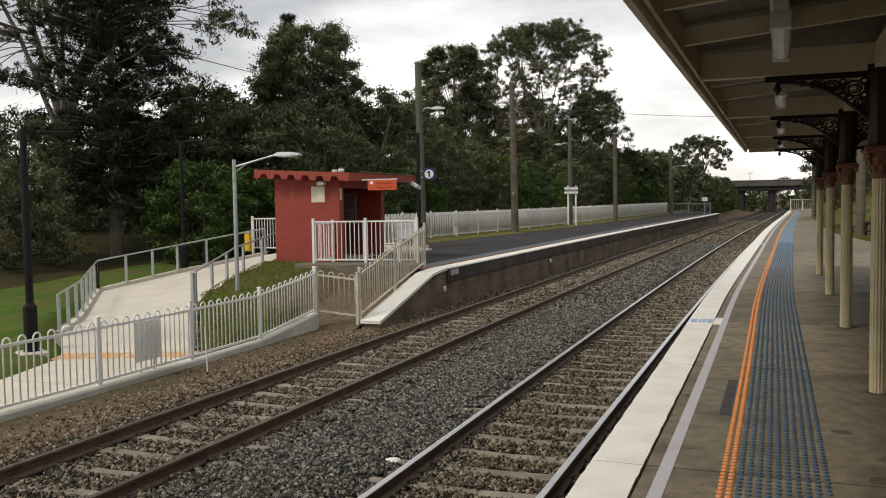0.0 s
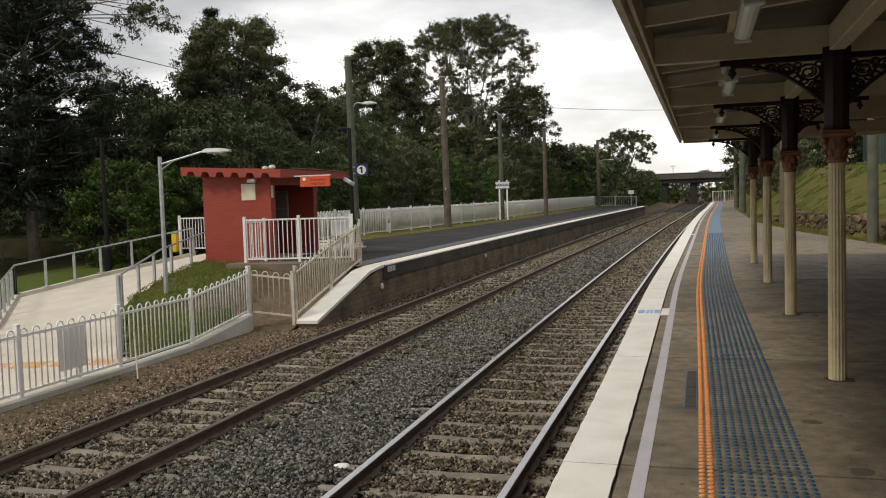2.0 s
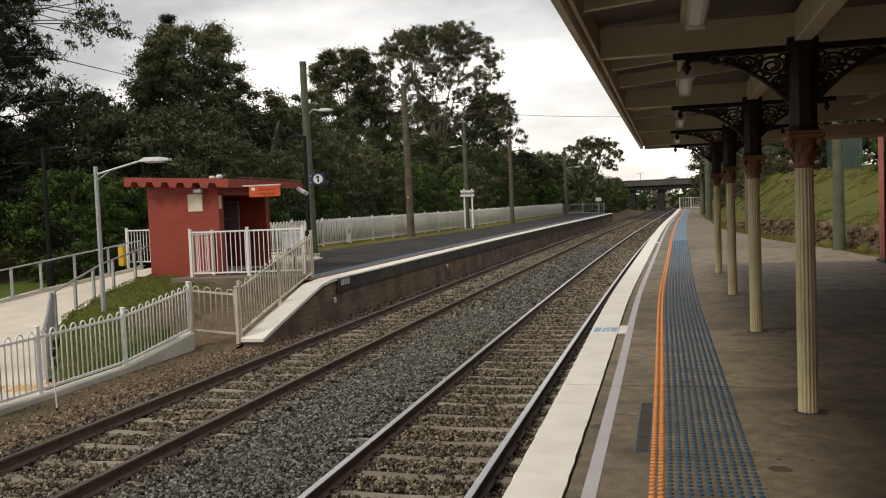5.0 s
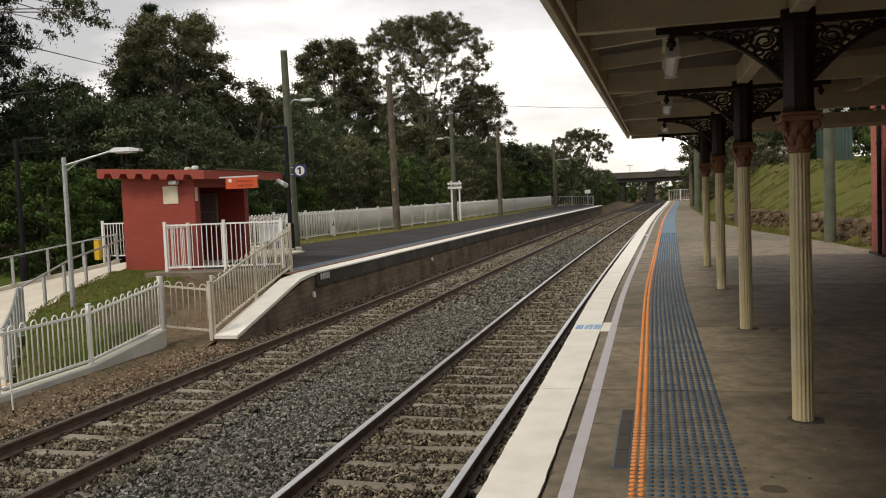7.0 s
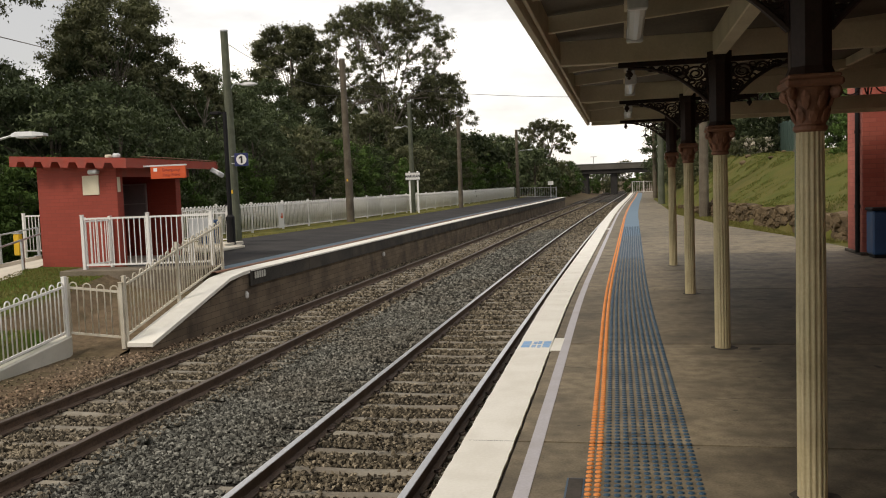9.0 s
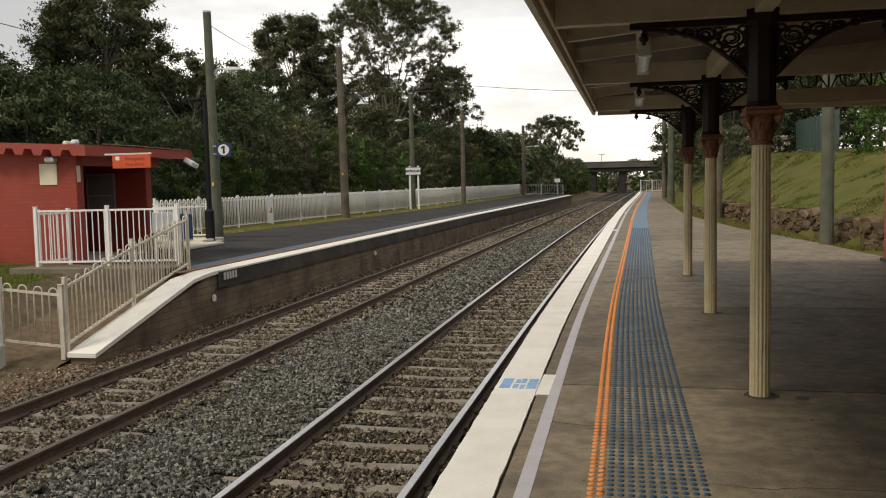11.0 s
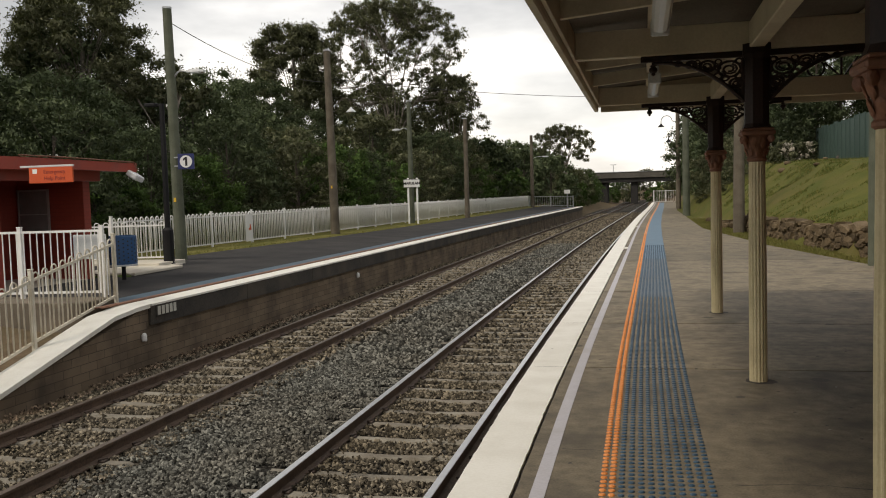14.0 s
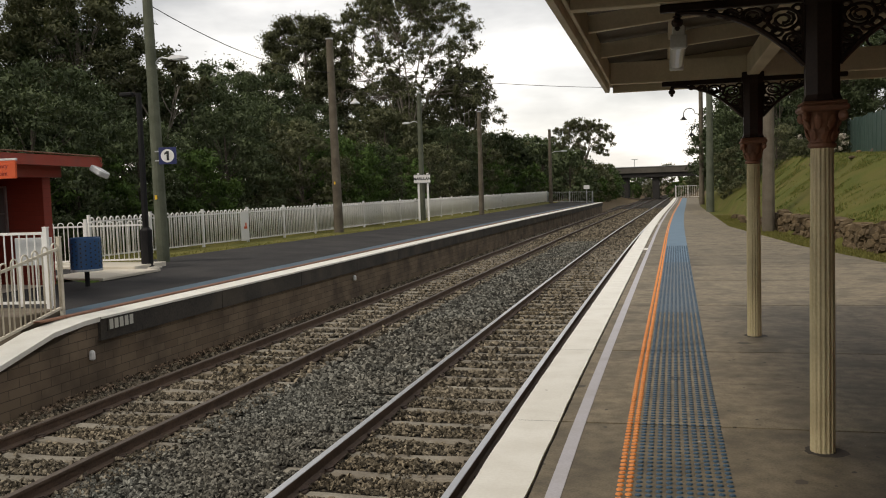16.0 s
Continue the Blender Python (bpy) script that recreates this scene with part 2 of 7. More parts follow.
M = {
    "concrete": material("platform_concrete", (0.108, 0.088, 0.057), (0.245, 0.203, 0.136), 9.0, 70, 0.72, bump=0.35, stain=(0.074, 0.061, 0.042), stain_amt=0.75, stain_scale=2.2, vary=0.18),
    "joint": material("dirty_joint", (0.04, 0.035, 0.03), (0.07, 0.06, 0.05), 3, 40, 0.95),
    "white_line": material("worn_white_paint", (0.75, 0.735, 0.66), (0.84, 0.83, 0.765), 2, 50, 0.6, bump=0.08, stain=(0.58, 0.55, 0.47), stain_amt=0.3, stain_scale=3.4),
    "lilac_line": material("pale_lilac_paint", (0.42, 0.41, 0.44), (0.53, 0.52, 0.55), 3, 60, 0.65, bump=0.08, stain=(0.28, 0.26, 0.25), stain_scale=3.0),
    "orange": material("orange_rubber", (0.62, 0.20, 0.045), (0.78, 0.29, 0.08), 5, 60, 0.6, bump=0.1),
    "pale_orange": material("pale_orange_tile", (0.60, 0.34, 0.15), (0.70, 0.42, 0.20), 5, 60, 0.7, bump=0.1),
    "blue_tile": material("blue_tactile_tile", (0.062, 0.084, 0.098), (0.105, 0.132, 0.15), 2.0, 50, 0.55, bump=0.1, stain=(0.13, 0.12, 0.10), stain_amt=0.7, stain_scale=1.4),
    "blue_stud": material("dark_blue_stud", (0.016, 0.048, 0.082), (0.032, 0.078, 0.125), 3, 50, 0.45, bump=0.05),
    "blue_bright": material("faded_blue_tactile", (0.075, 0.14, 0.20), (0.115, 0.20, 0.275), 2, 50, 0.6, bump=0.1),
    "blue_dull": material("dull_blue_tactile", (0.035, 0.075, 0.11), (0.06, 0.11, 0.15), 2, 50, 0.6, bump=0.1),
    "blue_paint": material("sky_blue_paint", (0.12, 0.33, 0.62), (0.2, 0.42, 0.7), 5, 60, 0.5, stain=(0.6, 0.6, 0.6), stain_amt=0.5, stain_scale=9),
    "asphalt": material("dark_asphalt", (0.0289, 0.0289, 0.0306), (0.0553, 0.0536, 0.0527), 1.0, 90, 0.9, bump=0.4, stain=(0.0765, 0.0723, 0.068), stain_amt=0.4),
    "old_wall": brick_material("weathered_platform_wall", (0.165, 0.120, 0.078), (0.225, 0.168, 0.114), (0.10, 0.075, 0.05), 0.92, 0.13, 0.40, stain=(0.036, 0.028, 0.021)),
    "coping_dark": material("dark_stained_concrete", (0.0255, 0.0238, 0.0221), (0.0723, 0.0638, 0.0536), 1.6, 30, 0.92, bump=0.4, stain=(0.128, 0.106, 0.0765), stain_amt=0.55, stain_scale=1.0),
    "block": material("weathered_brown_concrete", (0.11, 0.09, 0.065), (0.21, 0.175, 0.13), 1.6, 40, 0.9, bump=0.25, stain=(0.06, 0.048, 0.034), stain_amt=0.6, stain_scale=1.2),
    "brown_strip": material("reddish_brown_strip", (0.17, 0.08, 0.05), (0.24, 0.12, 0.075), 3, 50, 0.7),
    "earth": material("brown_earth_and_leaf_litter", (0.075, 0.054, 0.035), (0.185, 0.137, 0.088), 6, 40, 0.95, bump=0.7, dist=0.03, stain=(0.0765, 0.0765, 0.034), stain_amt=0.5),
    "rail_side": material("rusted_rail_side", (0.075, 0.048, 0.034), (0.145, 0.095, 0.066), 5, 40, 0.75, bump=0.3),
    "rail_head": material("polished_rail_head", (0.66, 0.66, 0.66), (0.78, 0.78, 0.77), 2, 60, 0.34, metal=0.9, bump=0.05),
    "rail_dull": material("dull_brown_rail_head", (0.095, 0.070, 0.052), (0.15, 0.117, 0.092), 3, 60, 0.4, metal=0.6, bump=0.05),
    "sleeper": material("beige_steel_sleeper", (0.15, 0.135, 0.105), (0.27, 0.245, 0.195), 4, 40, 0.8, bump=0.25, stain=(0.128, 0.0978, 0.068), stain_amt=0.6, stain_scale=2.2, vary=0.15),
    "clip": material("rusty_clip", (0.04, 0.028, 0.022), (0.08, 0.052, 0.038), 8, 40, 0.7),
    "white_steel": material("white_powder_coat", (0.84, 0.84, 0.82), (0.89, 0.89, 0.87), 3, 50, 0.45, bump=0.03, stain=(0.55, 0.52, 0.45), stain_amt=0.2, stain_scale=3),
    "cream_steel": material("aged_cream_paint", (0.56, 0.52, 0.42), (0.70, 0.66, 0.56), 3, 50, 0.5, bump=0.05, stain=(0.38, 0.31, 0.2), stain_amt=0.4, stain_scale=4),
    "galv": material("galvanised_steel", (0.36, 0.38, 0.39), (0.52, 0.54, 0.55), 8, 70, 0.45, metal=0.6, bump=0.05),
    "path": material("new_pale_concrete", (0.52, 0.48, 0.40), (0.64, 0.60, 0.51), 1.5, 60, 0.85, bump=0.1, stain=(0.42, 0.38, 0.3), stain_amt=0.4),
    "plinth": material("grey_green_concrete_plinth", (0.50, 0.50, 0.45), (0.66, 0.65, 0.58), 2, 50, 0.85, bump=0.2, stain=(0.26, 0.25, 0.2), stain_amt=0.5),
    "grass": material("mown_grass", (0.038, 0.080, 0.011), (0.088, 0.138, 0.022), 2.5, 60, 0.95, bump=0.8, dist=0.03, stain=(0.118, 0.100, 0.042), stain_amt=0.75, stain_scale=0.8),
    "bank_grass": material("rough_bank_grass", (0.040, 0.066, 0.011), (0.135, 0.125, 0.034), 1.1, 24, 0.95, bump=0.8, dist=0.05, stain=(0.135, 0.098, 0.040), stain_amt=0.6, stain_scale=0.5, spread=(0.22, 0.78)),
    "dry_grass": material("yellowed_grass", (0.102, 0.102, 0.0255), (0.204, 0.183, 0.0595), 3, 60, 0.95, bump=0.8, dist=0.03, stain=(0.051, 0.0723, 0.017), stain_amt=0.6, stain_scale=0.8),
    "red_wall": brick_material("red_painted_brick", (0.28, 0.042, 0.024), (0.32, 0.05, 0.03), (0.24, 0.036, 0.021), 0.65, stain=(0.245, 0.036, 0.021)),
    "station_brick": brick_material("station_red_brick", (0.42, 0.11, 0.08), (0.50, 0.15, 0.11), (0.33, 0.10, 0.08), 0.75, stain=(0.32, 0.08, 0.06)),
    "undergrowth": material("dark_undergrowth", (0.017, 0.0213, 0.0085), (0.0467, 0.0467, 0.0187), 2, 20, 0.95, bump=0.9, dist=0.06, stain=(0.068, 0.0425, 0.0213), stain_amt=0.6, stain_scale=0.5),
    "red_paint": material("red_gloss_paint", (0.28, 0.04, 0.024), (0.35, 0.055, 0.033), 3, 50, 0.5, bump=0.1, stain=(0.16, 0.05, 0.04), stain_amt=0.5, stain_scale=3),
    "orange_sign": material("orange_sign_enamel", (0.56, 0.075, 0.018), (0.62, 0.095, 0.024), 2, 40, 0.4, bump=0.0),
    "sign_red": material("dark_red_lettering", (0.22, 0.02, 0.015), (0.28, 0.03, 0.02), 2, 40, 0.5, bump=0.0),
    "sign_white": material("sign_white", (0.72, 0.72, 0.70), (0.8, 0.8, 0.78), 2, 40, 0.4, bump=0.0),
    "sign_cream": material("sign_cream", (0.62, 0.56, 0.42), (0.7, 0.64, 0.5), 2, 40, 0.5, bump=0.0),
    "sign_black": material("sign_black", (0.012, 0.012, 0.013), (0.022, 0.022, 0.024), 2, 40, 0.4, bump=0.0),
    "sign_blue": material("navy_sign", (0.012, 0.02, 0.09), (0.02, 0.03, 0.13), 2, 40, 0.35, bump=0.0),
    "black_steel": material("black_powder_coat", (0.007, 0.007, 0.008), (0.014, 0.014, 0.015), 3, 50, 0.6, bump=0.05),
    "yellow": material("yellow_paint", (0.72, 0.42, 0.02), (0.8, 0.5, 0.04), 3, 50, 0.45, bump=0.05),
    "bin_blue": material("blue_bin_paint", (0.012, 0.06, 0.16), (0.02, 0.085, 0.21), 3, 50, 0.4, bump=0.05),
    "door": material("grey_door_mesh", (0.16, 0.165, 0.165), (0.23, 0.235, 0.235), 4, 120, 0.6, bump=0.2),
    "timber_pole": material("weathered_timber_pole", (0.085, 0.068, 0.048), (0.155, 0.132, 0.098), 3, 70, 0.9, bump=0.5, stain=(0.068, 0.0553, 0.0425), stain_amt=0.5, stain_scale=2),
    "green_pole": material("green_grey_pole", (0.062, 0.072, 0.046), (0.115, 0.126, 0.09), 3, 60, 0.85, bump=0.3),
    "lamp_grey": material("lamp_housing_grey", (0.5, 0.52, 0.53), (0.62, 0.64, 0.65), 3, 50, 0.4, bump=0.03),
    "lens": material("lamp_lens", (0.62, 0.66, 0.68), (0.7, 0.74, 0.76), 3, 50, 0.25, bump=0.0),
    "cream_beam": material("cream_painted_timber", (0.52, 0.46, 0.33), (0.64, 0.575, 0.43), 2, 50, 0.6, bump=0.12, stain=(0.36, 0.3, 0.2), stain_amt=0.45, stain_scale=2.5),
    "cream_iron": material("cream_painted_iron", (0.52, 0.435, 0.25), (0.64, 0.555, 0.34), 3, 60, 0.55, bump=0.1, stain=(0.3, 0.24, 0.14), stain_amt=0.4, stain_scale=4),
    "terracotta": material("terracotta_painted_iron", (0.15, 0.060, 0.031), (0.23, 0.098, 0.052), 6, 60, 0.6, bump=0.3, stain=(0.08, 0.035, 0.022), stain_amt=0.5, stain_scale=9),
    "dark_iron": material("dark_brown_iron", (0.016, 0.009, 0.007), (0.032, 0.018, 0.014), 4, 50, 0.45, bump=0.1),
    "roof_iron": material("corrugated_roof_iron", (0.105, 0.088, 0.066), (0.16, 0.138, 0.105), 2, 40, 0.6, metal=0.2, bump=0.1),
    "stone": material("brown_rubble_stone", (0.060, 0.043, 0.026), (0.155, 0.115, 0.070), 4, 30, 0.92, bump=0.7, dist=0.03, vary=0.35),
    "bridge": material("bridge_concrete", (0.068, 0.062, 0.052), (0.115, 0.106, 0.09), 0.6, 8, 0.9, bump=0.2, stain=(0.10, 0.09, 0.08), stain_amt=0.6, stain_scale=0.3),
    "bridge_dark": material("bridge_dark_girder", (0.018, 0.017, 0.016), (0.032, 0.030, 0.028), 0.8, 8, 0.9),
    "green_fence": material("green_metal_fence", (0.034, 0.062, 0.052), (0.052, 0.088, 0.075), 2, 30, 0.5, bump=0.1, vary=0.1),
    "bark": material("grey_bark", (0.10, 0.085, 0.07), (0.24, 0.21, 0.175), 2, 20, 0.9, bump=0.5, dist=0.03),
    "dark_bark": material("dark_bark", (0.035, 0.028, 0.022), (0.08, 0.065, 0.05), 2, 20, 0.9, bump=0.5, dist=0.03),
    "leaf_gum": leaf_material("gum_leaf", (0.050, 0.060, 0.034), (0.16, 0.165, 0.092), (0.0882, 0.1071, 0.0252)),
    "leaf_pine": leaf_material("pine_needle", (0.014, 0.025, 0.014), (0.046, 0.068, 0.035), (0.02, 0.035, 0.01)),
    "leaf_dark": leaf_material("dark_leaf", (0.034, 0.052, 0.026), (0.12, 0.15, 0.076), (0.05, 0.075, 0.02)),
    "leaf_bright": leaf_material("bright_leaf", (0.030, 0.066, 0.015), (0.086, 0.148, 0.035), (0.07, 0.11, 0.02)),
    "blossom": leaf_material("blossom", (0.35, 0.32, 0.26), (0.55, 0.5, 0.42), (0.3, 0.3, 0.2)),
    "dry_blade": leaf_material("dry_grass_blade", (0.11, 0.12, 0.025), (0.25, 0.23, 0.07), (0.18, 0.17, 0.05)),
    "blade": leaf_material("grass_blade", (0.05, 0.085, 0.015), (0.15, 0.17, 0.045), (0.1, 0.16, 0.03)),
    "wire": material("black_cable", (0.02, 0.02, 0.02), (0.035, 0.035, 0.035), 3, 50, 0.6, bump=0.0),
}

def add_specks(m, scale, radius, colour, share):
    """Scattered small spots, on a share of the cells of a random pattern."""
    n, k = m.node_tree.nodes, m.node_tree.links
    geo, vo, no = n.new("ShaderNodeNewGeometry"), n.new("ShaderNodeTexVoronoi"), n.new("ShaderNodeTexNoise")
    vo.inputs["Scale"].default_value = scale
    no.inputs["Scale"].default_value = scale * 4
    k.new(geo.outputs["Position"], vo.inputs["Vector"])
    k.new(geo.outputs["Position"], no.inputs["Vector"])
    sep, near, some, both, wob, mx = n.new("ShaderNodeSeparateColor"), n.new("ShaderNodeMath"), n.new("ShaderNodeMath"), n.new("ShaderNodeMath"), n.new("ShaderNodeMath"), n.new("ShaderNodeMix")
    wob.operation = "MULTIPLY_ADD"
    k.new(no.outputs["Fac"], wob.inputs[0])
    wob.inputs[1].default_value = radius * 2.5
    k.new(vo.outputs["Distance"], wob.inputs[2])
    near.operation, some.operation, both.operation = "LESS_THAN", "LESS_THAN", "MULTIPLY"
    k.new(wob.outputs[0], near.inputs[0])
    near.inputs[1].default_value = radius * 2.2
    k.new(vo.outputs["Color"], sep.inputs[0])
    k.new(sep.outputs[0], some.inputs[0])
    some.inputs[1].default_value = share
    k.new(near.outputs[0], both.inputs[0])
    k.new(some.outputs[0], both.inputs[1])
    mx.data_type = "RGBA"
    base = n["Principled BSDF"].inputs["Base Color"]
    k.new(both.outputs[0], mx.inputs["Factor"])
    k.new(base.links[0].from_socket, mx.inputs["A"])
    mx.inputs["B"].default_value = (*colour, 1)
    k.new(mx.outputs["Result"], base)


add_specks(M["concrete"], 7.0, 0.10, (0.055, 0.046, 0.034), 0.4)
add_specks(M["concrete"], 3.1, 0.035, (0.34, 0.32, 0.28), 0.35)
add_specks(M["concrete"], 1.6, 0.11, (0.075, 0.062, 0.043), 0.5)
add_specks(M["white_line"], 5.0, 0.05, (0.30, 0.27, 0.22), 0.22)
add_specks(M["asphalt"], 9.0, 0.05, (0.12, 0.115, 0.105), 0.3)

def stone_material(name, a, c, stain):
    """Broken stone whose brightness varies from stone to stone."""
    m = material(name, a, c, 12, 50, 0.9, bump=0.4, stain=stain, stain_amt=0.35, stain_scale=0.45)
    n, k = m.node_tree.nodes, m.node_tree.links
    geo, hs, mr = n.new("ShaderNodeNewGeometry"), n.new("ShaderNodeHueSaturation"), n.new("ShaderNodeMapRange")
    mr.inputs["To Min"].default_value, mr.inputs["To Max"].default_value = 0.3, 2.5
    pw = n.new("ShaderNodeMath")
    pw.operation, pw.inputs[1].default_value = "POWER", 1.7
    k.new(geo.outputs["Random Per Island"], pw.inputs[0])
    k.new(pw.outputs[0], mr.inputs["Value"])
    k.new(mr.outputs["Result"], hs.inputs["Value"])
    base = n["Principled BSDF"].inputs["Base Color"]
    k.new(base.links[0].from_socket, hs.inputs["Color"])
    k.new(hs.outputs["Color"], base)
    return m


def bed_material(name, a, c, brown):
    """Ground-in ballast: a close pattern of stones, each with its own shade, stained brown in patches. The shadow
    between stones is painted in near-black.
    """
    m = bpy.data.materials.new(name)
    m.use_nodes = True
    n, k = m.node_tree.nodes, m.node_tree.links
    bs = n["Principled BSDF"]
    geo, vo, no = n.new("ShaderNodeNewGeometry"), n.new("ShaderNodeTexVoronoi"), n.new("ShaderNodeTexNoise")
    vo.inputs["Scale"].default_value, no.inputs["Scale"].default_value, no.inputs["Detail"].default_value = 19.0, 0.7, 5
    sep, mr, mx, mb, gap_shade = n.new("ShaderNodeSeparateColor"), n.new("ShaderNodeMapRange"), n.new("ShaderNodeMix"), n.new("ShaderNodeMix"), n.new("ShaderNodeMix")
    for g in (mx, mb, gap_shade):
        g.data_type = "RGBA"
    k.new(geo.outputs["Position"], vo.inputs["Vector"])
    k.new(geo.outputs["Position"], no.inputs["Vector"])
    k.new(vo.outputs["Color"], sep.inputs[0])
    mx.inputs["A"].default_value, mx.inputs["B"].default_value = (*a, 1), (*c, 1)
    k.new(sep.outputs[0], mx.inputs["Factor"])
    mr.inputs["From Min"].default_value, mr.inputs["From Max"].default_value, mr.inputs["To Max"].default_value = 0.45, 0.68, 0.6
    k.new(no.outputs["Fac"], mr.inputs["Value"])
    k.new(mr.outputs["Result"], mb.inputs["Factor"])
    k.new(mx.outputs["Result"], mb.inputs["A"])
    mb.inputs["B"].default_value = (*brown, 1)
    # shadow in the gaps, put into the colour away from each stone's centre
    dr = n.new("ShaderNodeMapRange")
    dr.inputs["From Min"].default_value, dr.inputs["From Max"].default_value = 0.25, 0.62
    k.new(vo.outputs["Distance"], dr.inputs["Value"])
    k.new(dr.outputs["Result"], gap_shade.inputs["Factor"])
    k.new(mb.outputs["Result"], gap_shade.inputs["A"])
    gap_shade.inputs["B"].default_value = (0.018, 0.016, 0.013, 1)
    k.new(gap_shade.outputs["Result"], bs.inputs["Base Color"])
    bs.inputs["Roughness"].default_value = 0.95
    bp = n.new("ShaderNodeBump")
    bp.inputs["Strength"].default_value, bp.inputs["Distance"].default_value, bp.invert = 0.9, 0.03, True
    k.new(vo.outputs["Distance"], bp.inputs["Height"])
    k.new(bp.outputs["Normal"], bs.inputs["Normal"])
    return m


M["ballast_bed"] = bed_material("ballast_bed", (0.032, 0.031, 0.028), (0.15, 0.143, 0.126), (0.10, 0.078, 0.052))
M["ballast"] = stone_material("grey_ballast_stone", (0.064, 0.066, 0.058), (0.16, 0.158, 0.138), (0.11, 0.085, 0.058))
M["ballast_brown"] = stone_material("brownish_ballast_stone", (0.072, 0.062, 0.046), (0.18, 0.155, 0.116), (0.13, 0.10, 0.058))

M["litter"] = stone_material("leaf_litter_and_chips", (0.09, 0.065, 0.045), (0.24, 0.185, 0.135), (0.12, 0.07, 0.04))
for key in ("grass", "bank_grass", "dry_grass", "undergrowth", "earth", "ballast", "ballast_brown", "ballast_bed", "litter", "stone", "asphalt"):
    M[key].node_tree.nodes["Principled BSDF"].inputs["Specular IOR Level"].default_value = 0.12
for key in ("black_steel", "dark_iron"):
    M[key].node_tree.nodes["Principled BSDF"].inputs["Specular IOR Level"].default_value = 0.2

# ---- building blocks ----
def mesh_of(bm, name, mat, smooth=False):
    me = bpy.data.meshes.new(name)
    bm.normal_update()
    bm.to_mesh(me)
    bm.free()
    me.materials.append(M[mat])
    if smooth:
        for p in me.polygons:
            p.use_smooth = True
    return me


def part(name, bm, mat, parent=None, label="", smooth=False, at=None):
    """Links a bmesh (or a ready mesh) as one mesh object, under parent if given."""
    me = mesh_of(bm, name, mat, smooth) if isinstance(bm, bmesh.types.BMesh) else bm
    ob = new(name, me)
    if parent:
        ob.parent = parent
    if at is not None:
        ob.matrix_basis = at
    if label:
        ob["label"] = label
    return ob


def thing(name, label, category, group="", kind="", at=None):
    ob = new(name)
    ob.empty_display_size = 0.2
    if at is not None:
        ob.matrix_basis = at
    return tagged(ob, label, category, group, kind)


def box(bm, lo, hi, m=None, bevel=0.0):
    """A box between two corners, its edges rounded by bevel."""
    c = [(a + b) / 2 for a, b in zip(lo, hi)]
    s = [abs(b - a) for a, b in zip(lo, hi)]
    mat = Matrix.Translation(c) @ Matrix.Diagonal((*s, 1))
    r = bmesh.ops.create_cube(bm, size=1, matrix=(m @ mat) if m else mat)
    if bevel:
        es = list({e for v in r["verts"] for e in v.link_edges})
        bmesh.ops.bevel(bm, geom=es, offset=bevel, segments=1, affect="EDGES")
    return bm


def rod(bm, a, b, r, r2=None, seg=8):
    a, b = Vector(a), Vector(b)
    d = b - a
    m = Matrix.Translation((a + b) / 2) @ d.to_track_quat("Z", "Y").to_matrix().to_4x4()
    bmesh.ops.create_cone(bm, cap_ends=True, segments=seg, radius1=r, radius2=r if r2 is None else r2, depth=d.length, matrix=m)
    return bm


def tube(bm, pts, r, seg=6, taper=None):
    """A pipe along points; taper: end radius."""
    pts = [Vector(p) for p in pts]
    rings = []
    for i, p in enumerate(pts):
        d = (pts[min(i + 1, len(pts) - 1)] - pts[max(i - 1, 0)]).normalized()
        side = d.cross(Vector((0.31, 0.17, 0.93)))
        if side.length < 0.05:
            side = d.cross(Vector((1, 0, 0)))
        side.normalize()
        up = side.cross(d)
        rr = r if taper is None else r + (taper - r) * i / (len(pts) - 1)
        rings.append([bm.verts.new(p + rr * (math.cos(t) * side + math.sin(t) * up)) for t in [2 * math.pi * j / seg for j in range(seg)]])
    for a, b in zip(rings, rings[1:]):
        for j in range(seg):
            bm.faces.new((a[j], a[(j + 1) % seg], b[(j + 1) % seg], b[j]))
    bm.faces.new(rings[0][::-1])
    bm.faces.new(rings[-1])
    return bm


def lathe(bm, profile, seg=16, centre=(0, 0), square=0.0, flutes=0, depth=0.0):
    """A turned shape from (radius, z) pairs; square pulls it to a square section, flutes cut grooves."""
    rings = []
    for r, z in profile:
        ring = []
        for j in range(seg):
            t = 2 * math.pi * (j + 0.5) / seg
            k = 1 + square * (1 / max(abs(math.cos(t)), abs(math.sin(t))) - 1)
            if flutes:
                k -= depth * (0.5 - 0.5 * math.cos(flutes * t))
            ring.append(bm.verts.new((centre[0] + r * k * math.cos(t), centre[1] + r * k * math.sin(t), z)))
        rings.append(ring)
    for a, b in zip(rings, rings[1:]):
        for j in range(seg):
            bm.faces.new((a[j], a[(j + 1) % seg], b[(j + 1) % seg], b[j]))
    bm.faces.new(rings[0][::-1])
    bm.faces.new(rings[-1])
    return bm


def table(points):
    """A function that runs in straight pieces through (y, value) points."""
    ys, vs = [p[0] for p in points], [p[1] for p in points]
    return lambda y: float(np.interp(y, ys, vs))


EDGE_Y = np.arange(-14.0, 240.0, 1.0)
EDGE_X = np.interp(EDGE_Y, (-14, 5, 10, 15, 18, 22, 30, 40, 48, 60, 70, 80, 95, 113, 240), (-0.76, -0.79, -0.815, -0.862, -0.845, -0.795, -0.70, -0.58, -0.45, -0.18, 0.09, 0.38, 0.76, 1.18, 4.2))
for _ in range(4):
    EDGE_X[1:-1] = (EDGE_X[:-2] + 2 * EDGE_X[1:-1] + EDGE_X[2:]) / 4


